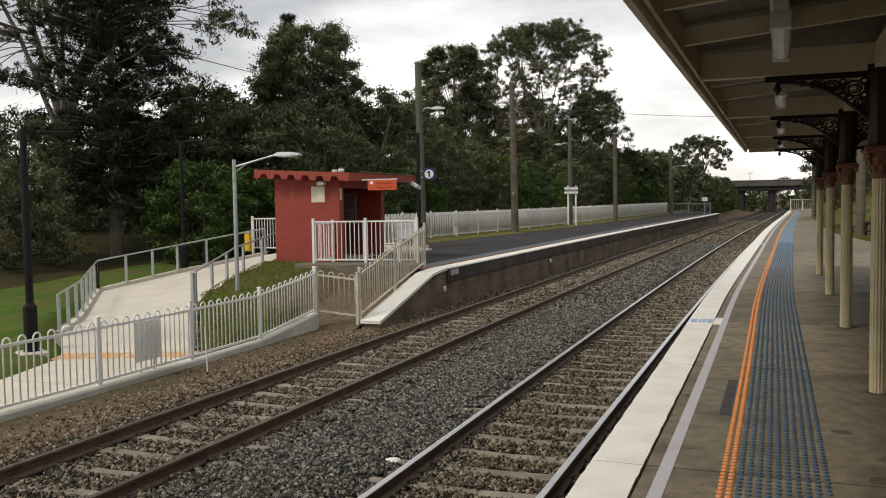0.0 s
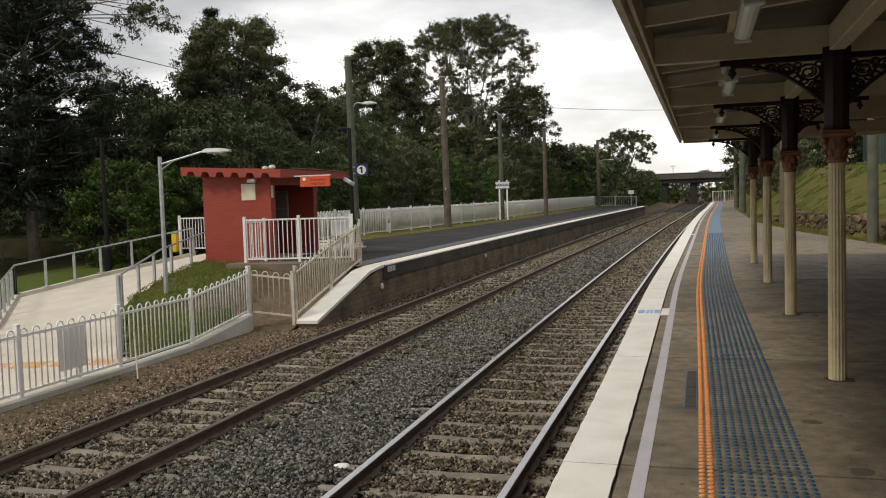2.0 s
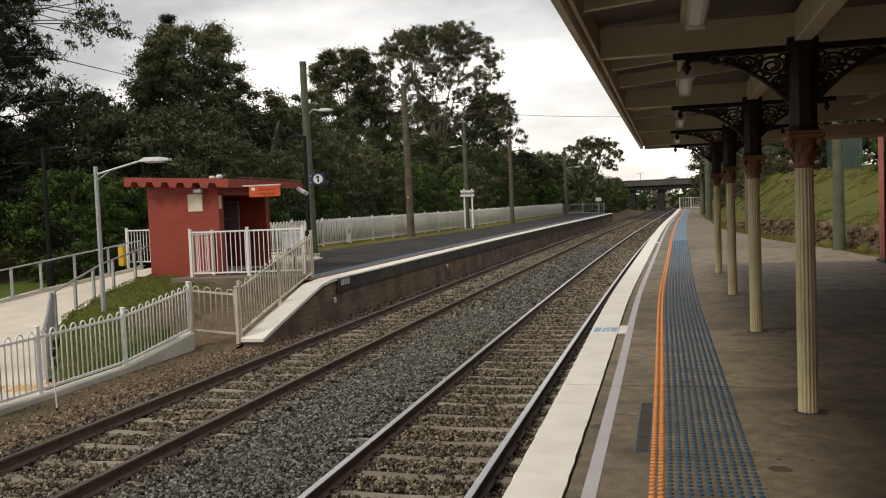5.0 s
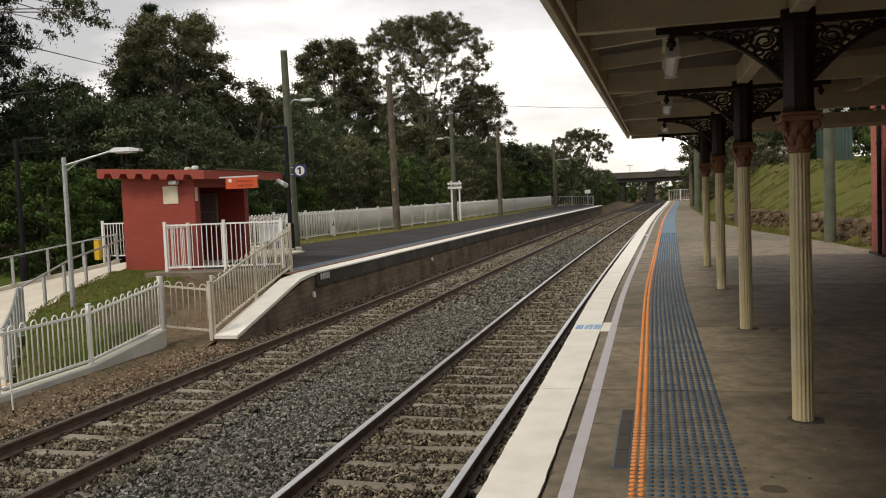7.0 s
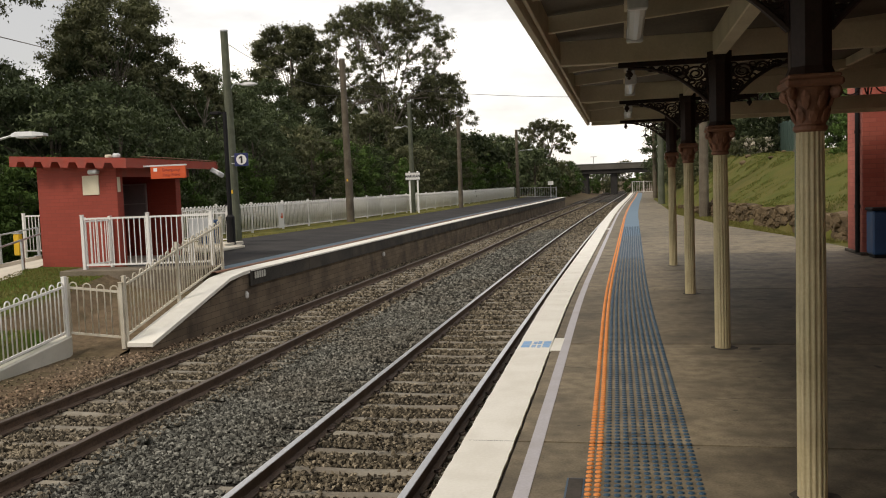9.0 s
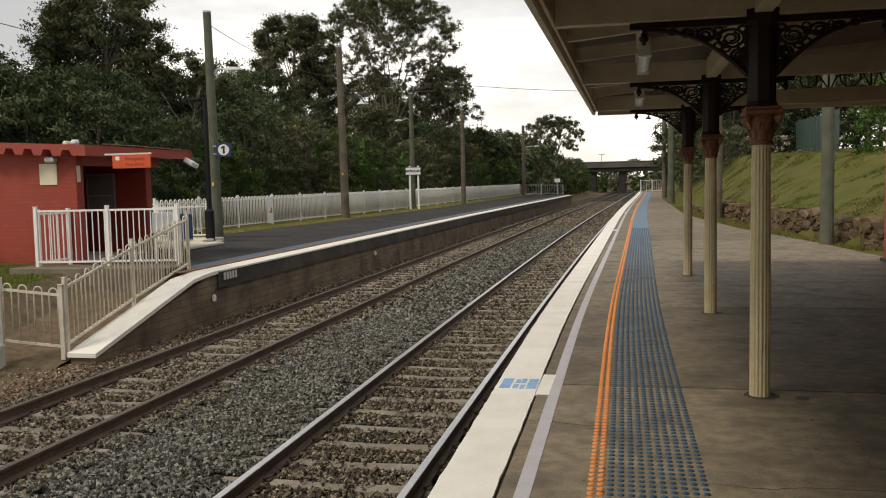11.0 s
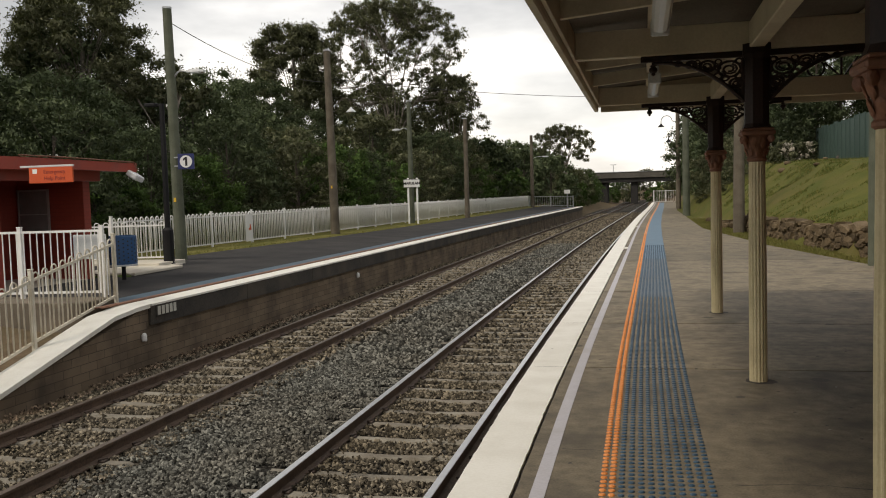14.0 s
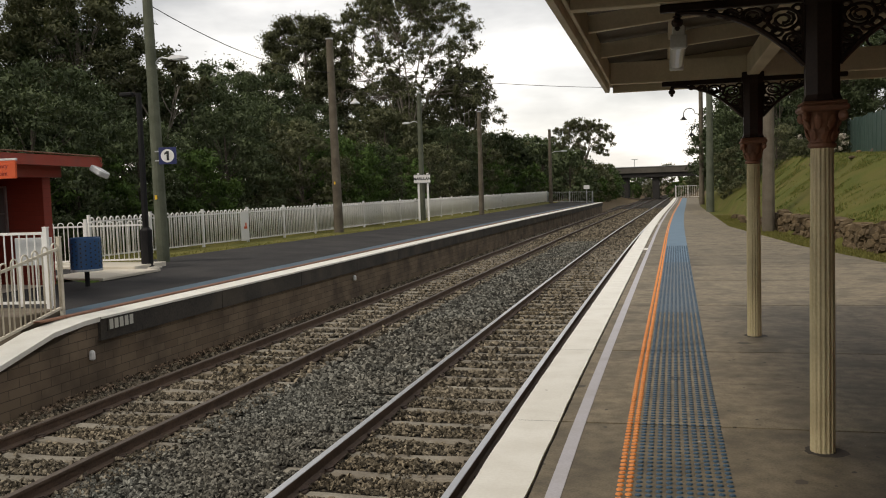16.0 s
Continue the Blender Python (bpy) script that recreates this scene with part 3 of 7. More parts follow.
def edge(y):
    """x of the near platform's edge: nearly straight, then a wide curve to the right."""
    return float(np.interp(y, EDGE_Y, EDGE_X))


def track(y):
    """x of the tracks' reference line, beside the platform's edge."""
    u = max(0.0, min(y, 75.0) - 8.0)
    return -0.83 + 0.00022 * u * u + (0.0295 * (y - 75.0) if y > 75 else 0.0)


def sweep(profile, ys, closed=False, line=edge):
    """Runs a section of (offset, z) pairs along the track's curve."""
    bm = bmesh.new()
    rows = [[bm.verts.new((line(y) + o, y, z)) for o, z in profile] for y in ys]
    n = len(profile)
    for a, b in zip(rows, rows[1:]):
        for j in range(n if closed else n - 1):
            bm.faces.new((a[j], a[(j + 1) % n], b[(j + 1) % n], b[j]))
    if closed:
        bm.faces.new(rows[0])
        bm.faces.new(rows[-1][::-1])
    bmesh.ops.recalc_face_normals(bm, faces=bm.faces)
    return bm


def steps(a, b, d):
    n = max(1, round((b - a) / d))
    return [a + (b - a) * i / n for i in range(n + 1)]


def write(name, text, size, mat, parent, at, label="", heavy=0.0):
    """Raised lettering in the built-in font, as a mesh."""
    cu = bpy.data.curves.new(name, "FONT")
    cu.body, cu.size, cu.extrude, cu.align_x, cu.align_y = text, size, 0.002, "CENTER", "CENTER"
    cu.offset = heavy
    tmp = bpy.data.objects.new("tmp", cu)
    scene.collection.objects.link(tmp)
    dg = bpy.context.evaluated_depsgraph_get()
    me = bpy.data.meshes.new_from_object(tmp.evaluated_get(dg))
    bpy.data.objects.remove(tmp)
    me.materials.clear()
    me.materials.append(M[mat])
    return part(name, me, mat, parent, label, at=at)


# ---- ground ----
RAIL = -0.97
BED = -1.165
FAR = -7.24      # far platform's face, from the near edge
FTOP = -0.10     # far platform's edge height
wall_x = table([(20, 6.2), (27.5, 5.15), (31, 4.75), (41.5, 3.75), (60, 3.5), (112, 4.6), (170, 6)])
paved_x = table([(22.7, 4.9), (26.9, 4.45), (28.8, 4.14), (33.3, 3.39), (44, 2.41), (73, 2.52), (113, 3.8)])
fence_x = table([(29, -14.3), (33.6, -14.0), (37.5, -13.6), (45, -13.05), (55, -12.7), (71, -12.4), (103, -12.0), (200, -11)])


path_l = table([(1, -11.3), (10.6, -11.3), (12.4, -11.9), (14.4, -13.85), (16.4, -15.2), (19.9, -17.9), (23.2, -17.5), (25.6, -15.95), (26, -15.5)])
path_r = table([(1, -9.4), (13.1, -9.5), (15.6, -11.4), (17.8, -13.1), (20.6, -13.9), (23.4, -14.2), (26, -14.0)])


def height(x, y):
    e = edge(y)
    if x > 1.0:
        w = wall_x(y)
        if y < 20 or x < w:
            return -0.02 if y < 113 else -0.02 - 1.1 * min(1, (y - 113) / 3) * max(0, min(1, (w - x) / 2.5))
        d = x - w
        k = 0.42 + 0.40 * max(0, min(1, (y - 34) / 14))
        cap = 2.0 + 0.027 * max(0, min(40, y - 33))
        top = min(0.5 + k * d, cap + 0.03 * d)
        top += (0.10 * noise.noise((x * 0.4, y * 0.4, 0)) + 0.09 * noise.noise((x * 1.3, y * 1.1, 4))) * min(1, d)
        return -0.02 + (top + 0.02) * min(1.0, (y - 20) / 6)
    if 17.0 < y < 21.3 and x > -10.9:
        return BED - 0.02
    if 20.5 < y < 104.5 and x > (fence_x(y) - 0.6 if y > 27 else -11.0):
        return BED - 0.05 if x > e + FAR - 2.2 else -0.45
    if x > -9.6 and not (y > 17.4 and x < e + FAR):
        return BED - 0.05
    # left side
    if y < 26 and path_l(y) - 0.35 < x < path_r(y) + 0.25:
        return -1.45
    if y > 26:
        z = 0.0
    elif y > 13:
        z = -1.12 + 1.10 * min(1.0, (y - 13) / 9.0) ** 0.9
    else:
        z = -1.12
    if x < -15.5 and y < 30:
        z = min(z, -0.95 + 0.35 * max(0, min(1, (y - 16) / 10)))
    if x < -17:
        z += 0.10 * (-17 - x) * min(1, max(0, (y - 10) / 30)) * 0.5
    if y > 104 and x > -12:
        z = BED - 0.05 + 0.9 * max(0, min(1, (-7.5 + e - x) / 4))
    return min(z, 5) + 0.05 * noise.noise((x * 0.3, y * 0.3, 3))


def ground_sheet():
    xs = sorted(set([-900, -400, -200, -120, -80, -60, -50, -42, -36, -32] + [-30 + 0.7 * i for i in range(17)] + [-18.6 + 0.3 * i for i in range(30)] + [-9.62, -9.58] + [-9.3, -8.4, -7.9, -6, -4, -2, -0.5, 0.4, 1.2, 2] + [2.5 + 0.4 * i for i in range(28)] + [15, 18, 22, 27, 34, 45, 60, 90, 140, 220, 400, 900]))
    ys = sorted(set([-900, -400, -150, -60, -30, -15, -8] + [-4 + 0.8 * i for i in range(17)] + [9.4 + 0.3 * i for i in range(60)] + [27.4 + 0.8 * i for i in range(38)] + [58 + 3 * i for i in range(50)] + [215, 240, 280, 340, 450, 700, 1200, 2500]))
    me = bpy.data.meshes.new("ground")
    vs = [(x, y, height(x, y)) for y in ys for x in xs]
    w = len(xs)
    fs = [(j * w + i, j * w + i + 1, (j + 1) * w + i + 1, (j + 1) * w + i) for j in range(len(ys) - 1) for i in range(w - 1)]
    me.from_pydata(vs, [], fs)
    me.materials.append(M["grass"])
    me.materials.append(M["earth"])
    me.materials.append(M["bank_grass"])
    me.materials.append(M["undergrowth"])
    for p in me.polygons:
        c = p.center
        p.use_smooth = True
        if -9.6 < c.x < 1.0 or (c.y > 113 and c.x < wall_x(c.y)) and c.x > -13:
            p.material_index = 1
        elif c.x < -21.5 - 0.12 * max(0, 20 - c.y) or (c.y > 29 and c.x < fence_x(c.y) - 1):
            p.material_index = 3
        elif c.x > 1.5:
            p.material_index = 2
    return new("ground", me)


tagged(ground_sheet(), "rough grass and bare earth beside the railway", "ground", kind="structure")

# ---- track bed, ballast and rails ----
prof = [(-9.0, BED - 0.06), (-7.3, BED - 0.01), (-6.9, BED), (-6.2, BED + 0.0), (-4.7, BED + 0.02), (-4.1, BED + 0.03), (-3.1, BED + 0.06), (-2.5, BED + 0.03), (-0.9, BED), (-0.05, BED - 0.02)]
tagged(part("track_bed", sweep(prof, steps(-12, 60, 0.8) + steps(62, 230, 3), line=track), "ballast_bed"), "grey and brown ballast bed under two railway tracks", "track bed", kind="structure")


for y0, y1, o0 in ((-12, 17.7, -9.2), (17.7, 104, FAR - 0.1)):
    sec = [(o0, BED - 0.01), ((o0 - 6.95) / 2, BED + 0.012), (-6.98, BED + 0.008), (-6.9, BED - 0.03)]
    tagged(part("cess", sweep(sec, steps(y0, y1, 1.0), line=track), "earth"), "strip of brown earth and leaf litter beside the far track", "ground", kind="structure")


def bed_height(off):
    return np.interp(off, [p[0] for p in prof], [p[1] for p in prof])


def stones(name, count, y0, y1, o0, o1, size, seed, power=1.0, mat="ballast", lift=0.0):
    """Many angular broken stones lying on the bed, as one mesh."""
    rng = np.random.default_rng(seed)
    u = rng.random(count) ** power
    y = y0 + (y1 - y0) * u
    off = o0 + (o1 - o0) * rng.random(count)
    keep = np.ones(count, bool)
    for r in (-0.85, -2.35, -4.7, -6.2):
        keep &= np.abs(off - r) > 0.075
    inner = (np.abs(off + 1.6) < 1.28) | (np.abs(off + 5.45) < 1.28)
    phase = np.abs((y / PITCH) % 1.0 - 0.5)
    keep &= ~(inner & (phase > 0.35) & (rng.random(count) < np.where(off < -4.0, 0.78, 0.92) + 0.32 * np.sin(off * 4.1 + y * 2.3)))
    y, off = y[keep], off[keep]
    n = len(y)
    x = np.array([track(v) for v in y]) + off
    z = bed_height(off) + rng.random(n) * 0.026 - 0.004 + lift + np.where(inner[keep], 0.012, 0.0) + np.where((np.abs((y / PITCH) % 1.0 - 0.5) > 0.35) & ((np.abs(off + 1.6) < 1.28) | (np.abs(off + 5.45) < 1.28)), 0.035, 0.0)
    base = np.array([(1, 0, 0), (-1, 0, 0), (0, 1, 0), (0, -1, 0), (0, 0, 1), (0, 0, -1)], float)
    s = size * 1.5 * (0.45 + 0.8 * rng.random((n, 1, 1)))
    v = (base[None] * (0.78 + 0.4 * rng.random((n, 6, 1))) + rng.normal(size=(n, 6, 3)) * 0.15) * s * np.array([1.2, 0.95, 0.75])
    a = rng.random((n, 3)) * 6.28
    for ax, (i, j) in zip(range(3), ((0, 1), (1, 2), (0, 2))):
        c, d = np.cos(a[:, ax])[:, None], np.sin(a[:, ax])[:, None]
        p, q = v[:, :, i].copy(), v[:, :, j].copy()
        v[:, :, i], v[:, :, j] = c * p - d * q, d * p + c * q
    v += np.stack([x, y, z], 1)[:, None, :]
    faces = np.array([(0, 2, 4), (2, 1, 4), (1, 3, 4), (3, 0, 4), (2, 0, 5), (1, 2, 5), (3, 1, 5), (0, 3, 5)])
    f = (faces[None] + 6 * np.arange(n)[:, None, None]).reshape(-1, 3)
    q = v.reshape(-1, 3)[f]
    nrm = np.cross(q[:, 1] - q[:, 0], q[:, 2] - q[:, 0])
    f = f[nrm[:, 2] > -0.25 * np.linalg.norm(nrm, axis=1)]
    me = bpy.data.meshes.new(name)
    me.vertices.add(n * 6)
    me.vertices.foreach_set("co", v.reshape(-1))
    me.loops.add(len(f) * 3)
    me.loops.foreach_set("vertex_index", f.reshape(-1))
    me.polygons.add(len(f))
    me.polygons.foreach_set("loop_start", np.arange(len(f)) * 3)
    me.polygons.foreach_set("loop_total", np.full(len(f), 3))
    me.update()
    me.shade_flat()
    me.materials.append(M[mat])
    return new(name, me)


PITCH = 0.62
GREY, BROWN = "loose broken blue-grey ballast stones of the near track", "brown-stained ballast stones between the rails"
for count, y0, y1, o0, o1, size, seed, power, kind, label in (
        (56000, 4, 22, -4.5, -2.4, 0.0175, 1, 1.0, "ballast", GREY),
        (36000, 4, 22, -2.3, -0.1, 0.017, 11, 1.0, "ballast_brown", BROWN),
        (42000, 4, 22, -7.0, -4.2, 0.018, 8, 1.0, "ballast_brown", "loose brownish ballast stones of the far track"),
        (12000, 22, 56, -4.3, -2.4, 0.028, 2, 1.6, "ballast", "grey ballast stones between the two tracks"),
        (12000, 22, 56, -2.4, -0.1, 0.027, 12, 1.6, "ballast_brown", BROWN),
        (14000, 22, 56, -7.1, -4.3, 0.028, 13, 1.6, "ballast_brown", "loose brownish ballast stones of the far track"),
        (16000, 54, 112, -7.1, -0.1, 0.048, 4, 1.3, "ballast_brown", "brownish ballast stones of the distant tracks")):
    tagged(stones("ballast_stones", count, y0, y1, o0, o1, size, seed, power, kind), label, "ballast", kind="stuff")
tagged(stones("ballast_stones", 18000, 4, 30, -8.9, -6.9, 0.016, 3, mat="litter", lift=0.022), "small brown stones and leaf litter beside the track", "gravel", kind="stuff")


def rails():
    sec = [(-0.07, -0.15), (0.07, -0.15), (0.07, -0.135), (0.012, -0.115), (0.012, -0.04), (0.035, -0.03), (0.035, -0.004), (-0.035, -0.004), (-0.035, -0.03), (-0.012, -0.04), (-0.012, -0.115), (-0.07, -0.135)]
    ys = steps(-12, 230, 1.5)
    for off, head in ((-0.85, "rail_head"), (-2.35, "rail_head"), (-4.70, "rail_dull"), (-6.20, "rail_dull")):
        t = thing("rail", "rusty-sided steel rail with a worn running surface on clips", "rail", "rails of the two tracks")
        part("rail_web", sweep([(off + a, RAIL + b) for a, b in sec], ys, True, track), "rail_side", t)
        cap = [(-0.036, -0.006), (0.036, -0.006), (0.033, 0.0), (-0.033, 0.0)]
        part("running_surface", sweep([(off + a, RAIL + b) for a, b in cap], ys, True, track), head, t, "polished running surface")


rails()


def sleepers():
    bm = bmesh.new()
    pr = [(-0.105, -0.09), (-0.085, 0.0), (-0.05, 0.018), (0.05, 0.018), (0.085, 0.0), (0.105, -0.09)]
    rows = []
    for x, dz in ((-1.22, -0.05), (-1.12, 0.0), (-0.5, 0.0), (0, -0.012), (0.5, 0.0), (1.12, 0.0), (1.22, -0.05)):
        rows.append([bm.verts.new((x, a, b + dz)) for a, b in pr])
    for a, b in zip(rows, rows[1:]):
        for j in range(len(pr) - 1):
            bm.faces.new((a[j], b[j], b[j + 1], a[j + 1]))
    bm.faces.new(rows[0])
    bm.faces.new(rows[-1][::-1])
    bmesh.ops.recalc_face_normals(bm, faces=bm.faces)
    me = mesh_of(bm, "sleeper", "sleeper")
    bm = bmesh.new()
    box(bm, (-0.035, -0.045, 0.0), (0.035, 0.045, 0.03), bevel=0.008)
    rod(bm, (-0.02, -0.05, 0.035), (0.02, 0.05, 0.035), 0.012, seg=6)
    cm = mesh_of(bm, "rail_clip", "clip")
    rng = random.Random(4)
    rest = bmesh.new()
    for centre, group in ((-1.6, "sleepers of the near track"), (-5.45, "sleepers of the far track")):
        y = 3.1 - 18 * PITCH
        while y < 150:
            m = Matrix.Translation((track(y) + centre, y, RAIL - 0.145 - 0.018 - (0.05 if y > 72 else 0.02 if y > 48 else 0.0) + rng.uniform(-0.006, 0.006))) @ Matrix.Rotation(rng.uniform(-0.012, 0.012) - 0.0004 * max(0, y - 8), 4, "Z")
            if y < 75:
                s = tagged(part("sleeper", me, "sleeper", at=m), "beige steel sleeper half sunk in the ballast", "sleeper", group)
                if y < 26:
                    for a in (-0.835, -0.665, 0.665, 0.835):
                        part("rail_clip", cm, "clip", s, at=Matrix.Translation((a, 0, 0.012)))
            else:
                rest.from_mesh(me)
                rest.verts.ensure_lookup_table()
                bmesh.ops.transform(rest, matrix=m, verts=rest.verts[-len(me.vertices):])
            y += PITCH
    tagged(part("sleepers_beyond", rest, "sleeper"), "beige sleepers of the tracks beyond the platforms", "sleepers", kind="stuff")


sleepers()

# ---- near platform ----
JOINTS = [-12, -5, -1.4, 2.1, 5.7, 9.15, 12.42, 16.64, 19.3, 22.6, 25.6, 28.4, 30.8, 34.2, 38, 42, 46, 51, 57, 64, 72, 81, 92, 103, 113]


def near_platform():
    ys = steps(-12, 113, 2.5)
    core = sweep([(0.06, BED - 0.2), (0.06, -0.075), (0.0, -0.075), (0.0, -0.02), (1.6, -0.02), (1.6, BED - 0.2)], ys, True)
    p = tagged(part("platform", core, "joint"), "long concrete railway platform with a painted edge", "platform", kind="structure")
    for a, b in zip(JOINTS, JOINTS[1:]):
        bm = bmesh.new()
        rows = []
        for y in steps(a + 0.014, b - 0.014, 0.3):
            r = paved_x(y) if y > 22.7 else 9.0
            rows.append([(edge(y) + 0.318 + 0.006 * noise.noise((y * 3.1, 0, 0)), y), (r, y)])
        top = [[bm.verts.new((*q, 0.0)) for q in row] for row in rows]
        low = [[bm.verts.new((*q, -0.09)) for q in row] for row in rows]
        for i in range(len(rows) - 1):
            bm.faces.new((top[i][0], top[i][1], top[i + 1][1], top[i + 1][0]))
            bm.faces.new((top[i][1], low[i][1], low[i + 1][1], top[i + 1][1]))
            bm.faces.new((top[i][0], top[i + 1][0], low[i + 1][0], low[i][0]))
        bm.faces.new((top[0][0], low[0][0], low[0][1], top[0][1]))
        bm.faces.new((top[-1][0], top[-1][1], low[-1][1], low[-1][0]))
        part("concrete_slab", bm, "concrete", p)
    for a, b in zip(JOINTS, JOINTS[1:]):
        e = 0.003
        part("coping", sweep([(-0.03, -0.07), (-0.03, -0.01), (-0.02, 0.001), (0.298, 0.001), (0.298, -0.05)], steps(a + e, b - e, 0.09 if b < 30 else 1.0), line=lambda y: edge(y) + 0.006 * noise.noise((y * 2.3, 4.0, 0)) + 0.007 * noise.noise((y * 11.0, 9.0, 0))), "white_line", p, "white painted platform edge")
    part("painted_line", sweep([(0.40, -0.02), (0.40, 0.003), (0.48, 0.003), (0.48, -0.02)], steps(-12, 112, 1.5)), "lilac_line", p, "pale worn painted line")
    # thin wandering cracks between the painted edge and the studs
    for y, a, b, seed in ((11.35, 0.32, 0.74, 1), (8.05, 0.33, 0.73, 2), (14.1, 0.5, 0.74, 3), (10.3, 1.42, 2.6, 4), (13.6, 1.45, 3.4, 5), (17.9, 1.4, 4.2, 6)):
        bm = bmesh.new()
        rows = []
        n = int((b - a) / 0.05)
        for i in range(n + 1):
            o = a + (b - a) * i / n
            yy = y + 0.10 * noise.noise((o * 2.2, seed * 3.7, 0)) + 0.03 * noise.noise((o * 14, seed, 0))
            w = 0.007 * (0.35 + abs(noise.noise((o * 9, seed + 5.0, 0))))
            rows.append((bm.verts.new((edge(y) + o, yy - w, 0.0012)), bm.verts.new((edge(y) + o, yy + w, 0.0012))))
        for r, q in zip(rows, rows[1:]):
            bm.faces.new((r[0], q[0], q[1], r[1]))
        part("crack", bm, "joint", p, "dark wandering crack")
    return p


platform = near_platform()


def tactile():
    t = thing("tactile_strip", "rows of dark blue and orange studs fixed on concrete", "tactile paving")
    ys = [2.1 + 1.8 * i for i in range(61)]
    for a, b in zip(ys, ys[1:]):
        if a < 20.5:
            continue
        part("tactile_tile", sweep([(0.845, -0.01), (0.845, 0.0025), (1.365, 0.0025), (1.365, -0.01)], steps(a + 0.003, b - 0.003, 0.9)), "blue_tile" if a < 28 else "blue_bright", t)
    for o in (0.757, 0.805):
        part("orange_strip", sweep([(o, -0.01), (o, 0.004), (o + 0.036, 0.004), (o + 0.036, -0.01)], steps(26, 112, 1.2)), "orange", t)

    def studs(name, offs, y0, y1, pitch, w, l, h, mat, base):
        yy = np.arange(y0, y1, pitch)
        o, y = np.meshgrid(np.array(offs), yy)
        o, y = o.ravel(), y.ravel()
        x = np.array([edge(v) for v in y]) + o
        ring = [(math.cos(k * math.pi / 4 + 0.39), math.sin(k * math.pi / 4 + 0.39)) for k in range(8)]
        q = np.array([(a, b, 0) for a, b in ring] + [(0.9 * a, 0.9 * b, 0.6) for a, b in ring] + [(0.62 * a, 0.62 * b, 1) for a, b in ring]) * np.array([w / 2, l / 2, h])
        v = q[None] + np.stack([x, y, np.full(len(x), base)], 1)[:, None]
        f = [tuple(range(16, 24))] + [(i + j * 8, (i + 1) % 8 + j * 8, (i + 1) % 8 + j * 8 + 8, i + j * 8 + 8) for j in range(2) for i in range(8)]
        near = (y > 12.4) & (y < 14.5)
        one = bpy.data.meshes.new(name)
        one.from_pydata(q.tolist(), [], f)
        one.materials.append(M[mat])
        for a, b in zip(x[near], y[near]):
            part(name, one, mat, t, at=Matrix.Translation((a, b, base)))
        v = v[~near]
        me = bpy.data.meshes.new(name)
        me.from_pydata(v.reshape(-1, 3).tolist(), [], [tuple(k + 24 * i for k in g) for i in range(len(v)) for g in f])
        me.materials.append(M[mat])
        tagged(part(name + "s_beyond", me, mat, t), kind="stuff")

    studs("stud", [0.872 + 0.0525 * i for i in range(10)], 2.1, 34, 0.070, 0.039, 0.041, 0.008, "blue_stud", -0.0005)
    studs("orange_rib", [0.775, 0.823], 2.1, 40, 0.070, 0.041, 0.042, 0.009, "orange", -0.0005)


tactile()


def platform_marks():
    """Blue stencilled mark on the white edge with a cream patch beside it, small far marks, and a pit cover."""
    for y, s in ((12.4, 1.0), (33.0, 0.9), (47.0, 0.9)):
        t = thing("edge_marking", "faded blue stencil on the white edge beside a cream patch" if y < 20 else "cream patch painted on the platform edge", "floor marking", "edge markings")
        e = edge(y)
        bm = bmesh.new()
        box(bm, (e + 0.305, y - 0.33 * s, -0.01), (e + 0.405, y + 0.33 * s, 0.0035))
        part("cream_patch", bm, "white_line", t)
        if y < 20:
            for i, (a, b, c, d) in enumerate(((0.01, 0.09, -0.16, 0.16), (0.11, 0.15, -0.16, -0.03), (0.16, 0.195, 0.02, 0.16), (0.115, 0.152, 0.02, 0.13), (0.165, 0.20, -0.17, -0.04), (0.215, 0.285, -0.16, 0.16))):
                bm = bmesh.new()
                box(bm, (e + a, y + c, -0.005), (e + b, y + d, 0.0035))
                part("stencil_mark", bm, "blue_paint", t, "faded blue paint")
    y0, y1 = 7.15, 8.5
    e = edge(7.8)
    t = thing("pit_cover", "dark square-grid metal pit cover set in the platform", "pit cover")
    bm = bmesh.new()
    box(bm, (e + 0.655, y0, -0.01), (e + 0.752, y1, 0.003))
    part("cover", bm, "blue_stud", t)
    for i in range(4):
        bm = bmesh.new()
        a = y0 + 0.02 + i * (y1 - y0 - 0.02) / 4
        box(bm, (e + 0.665, a, 0.0), (e + 0.742, a + (y1 - y0) / 4 - 0.02, 0.006))
        part("cover_plate", bm, "joint", t)


platform_marks()

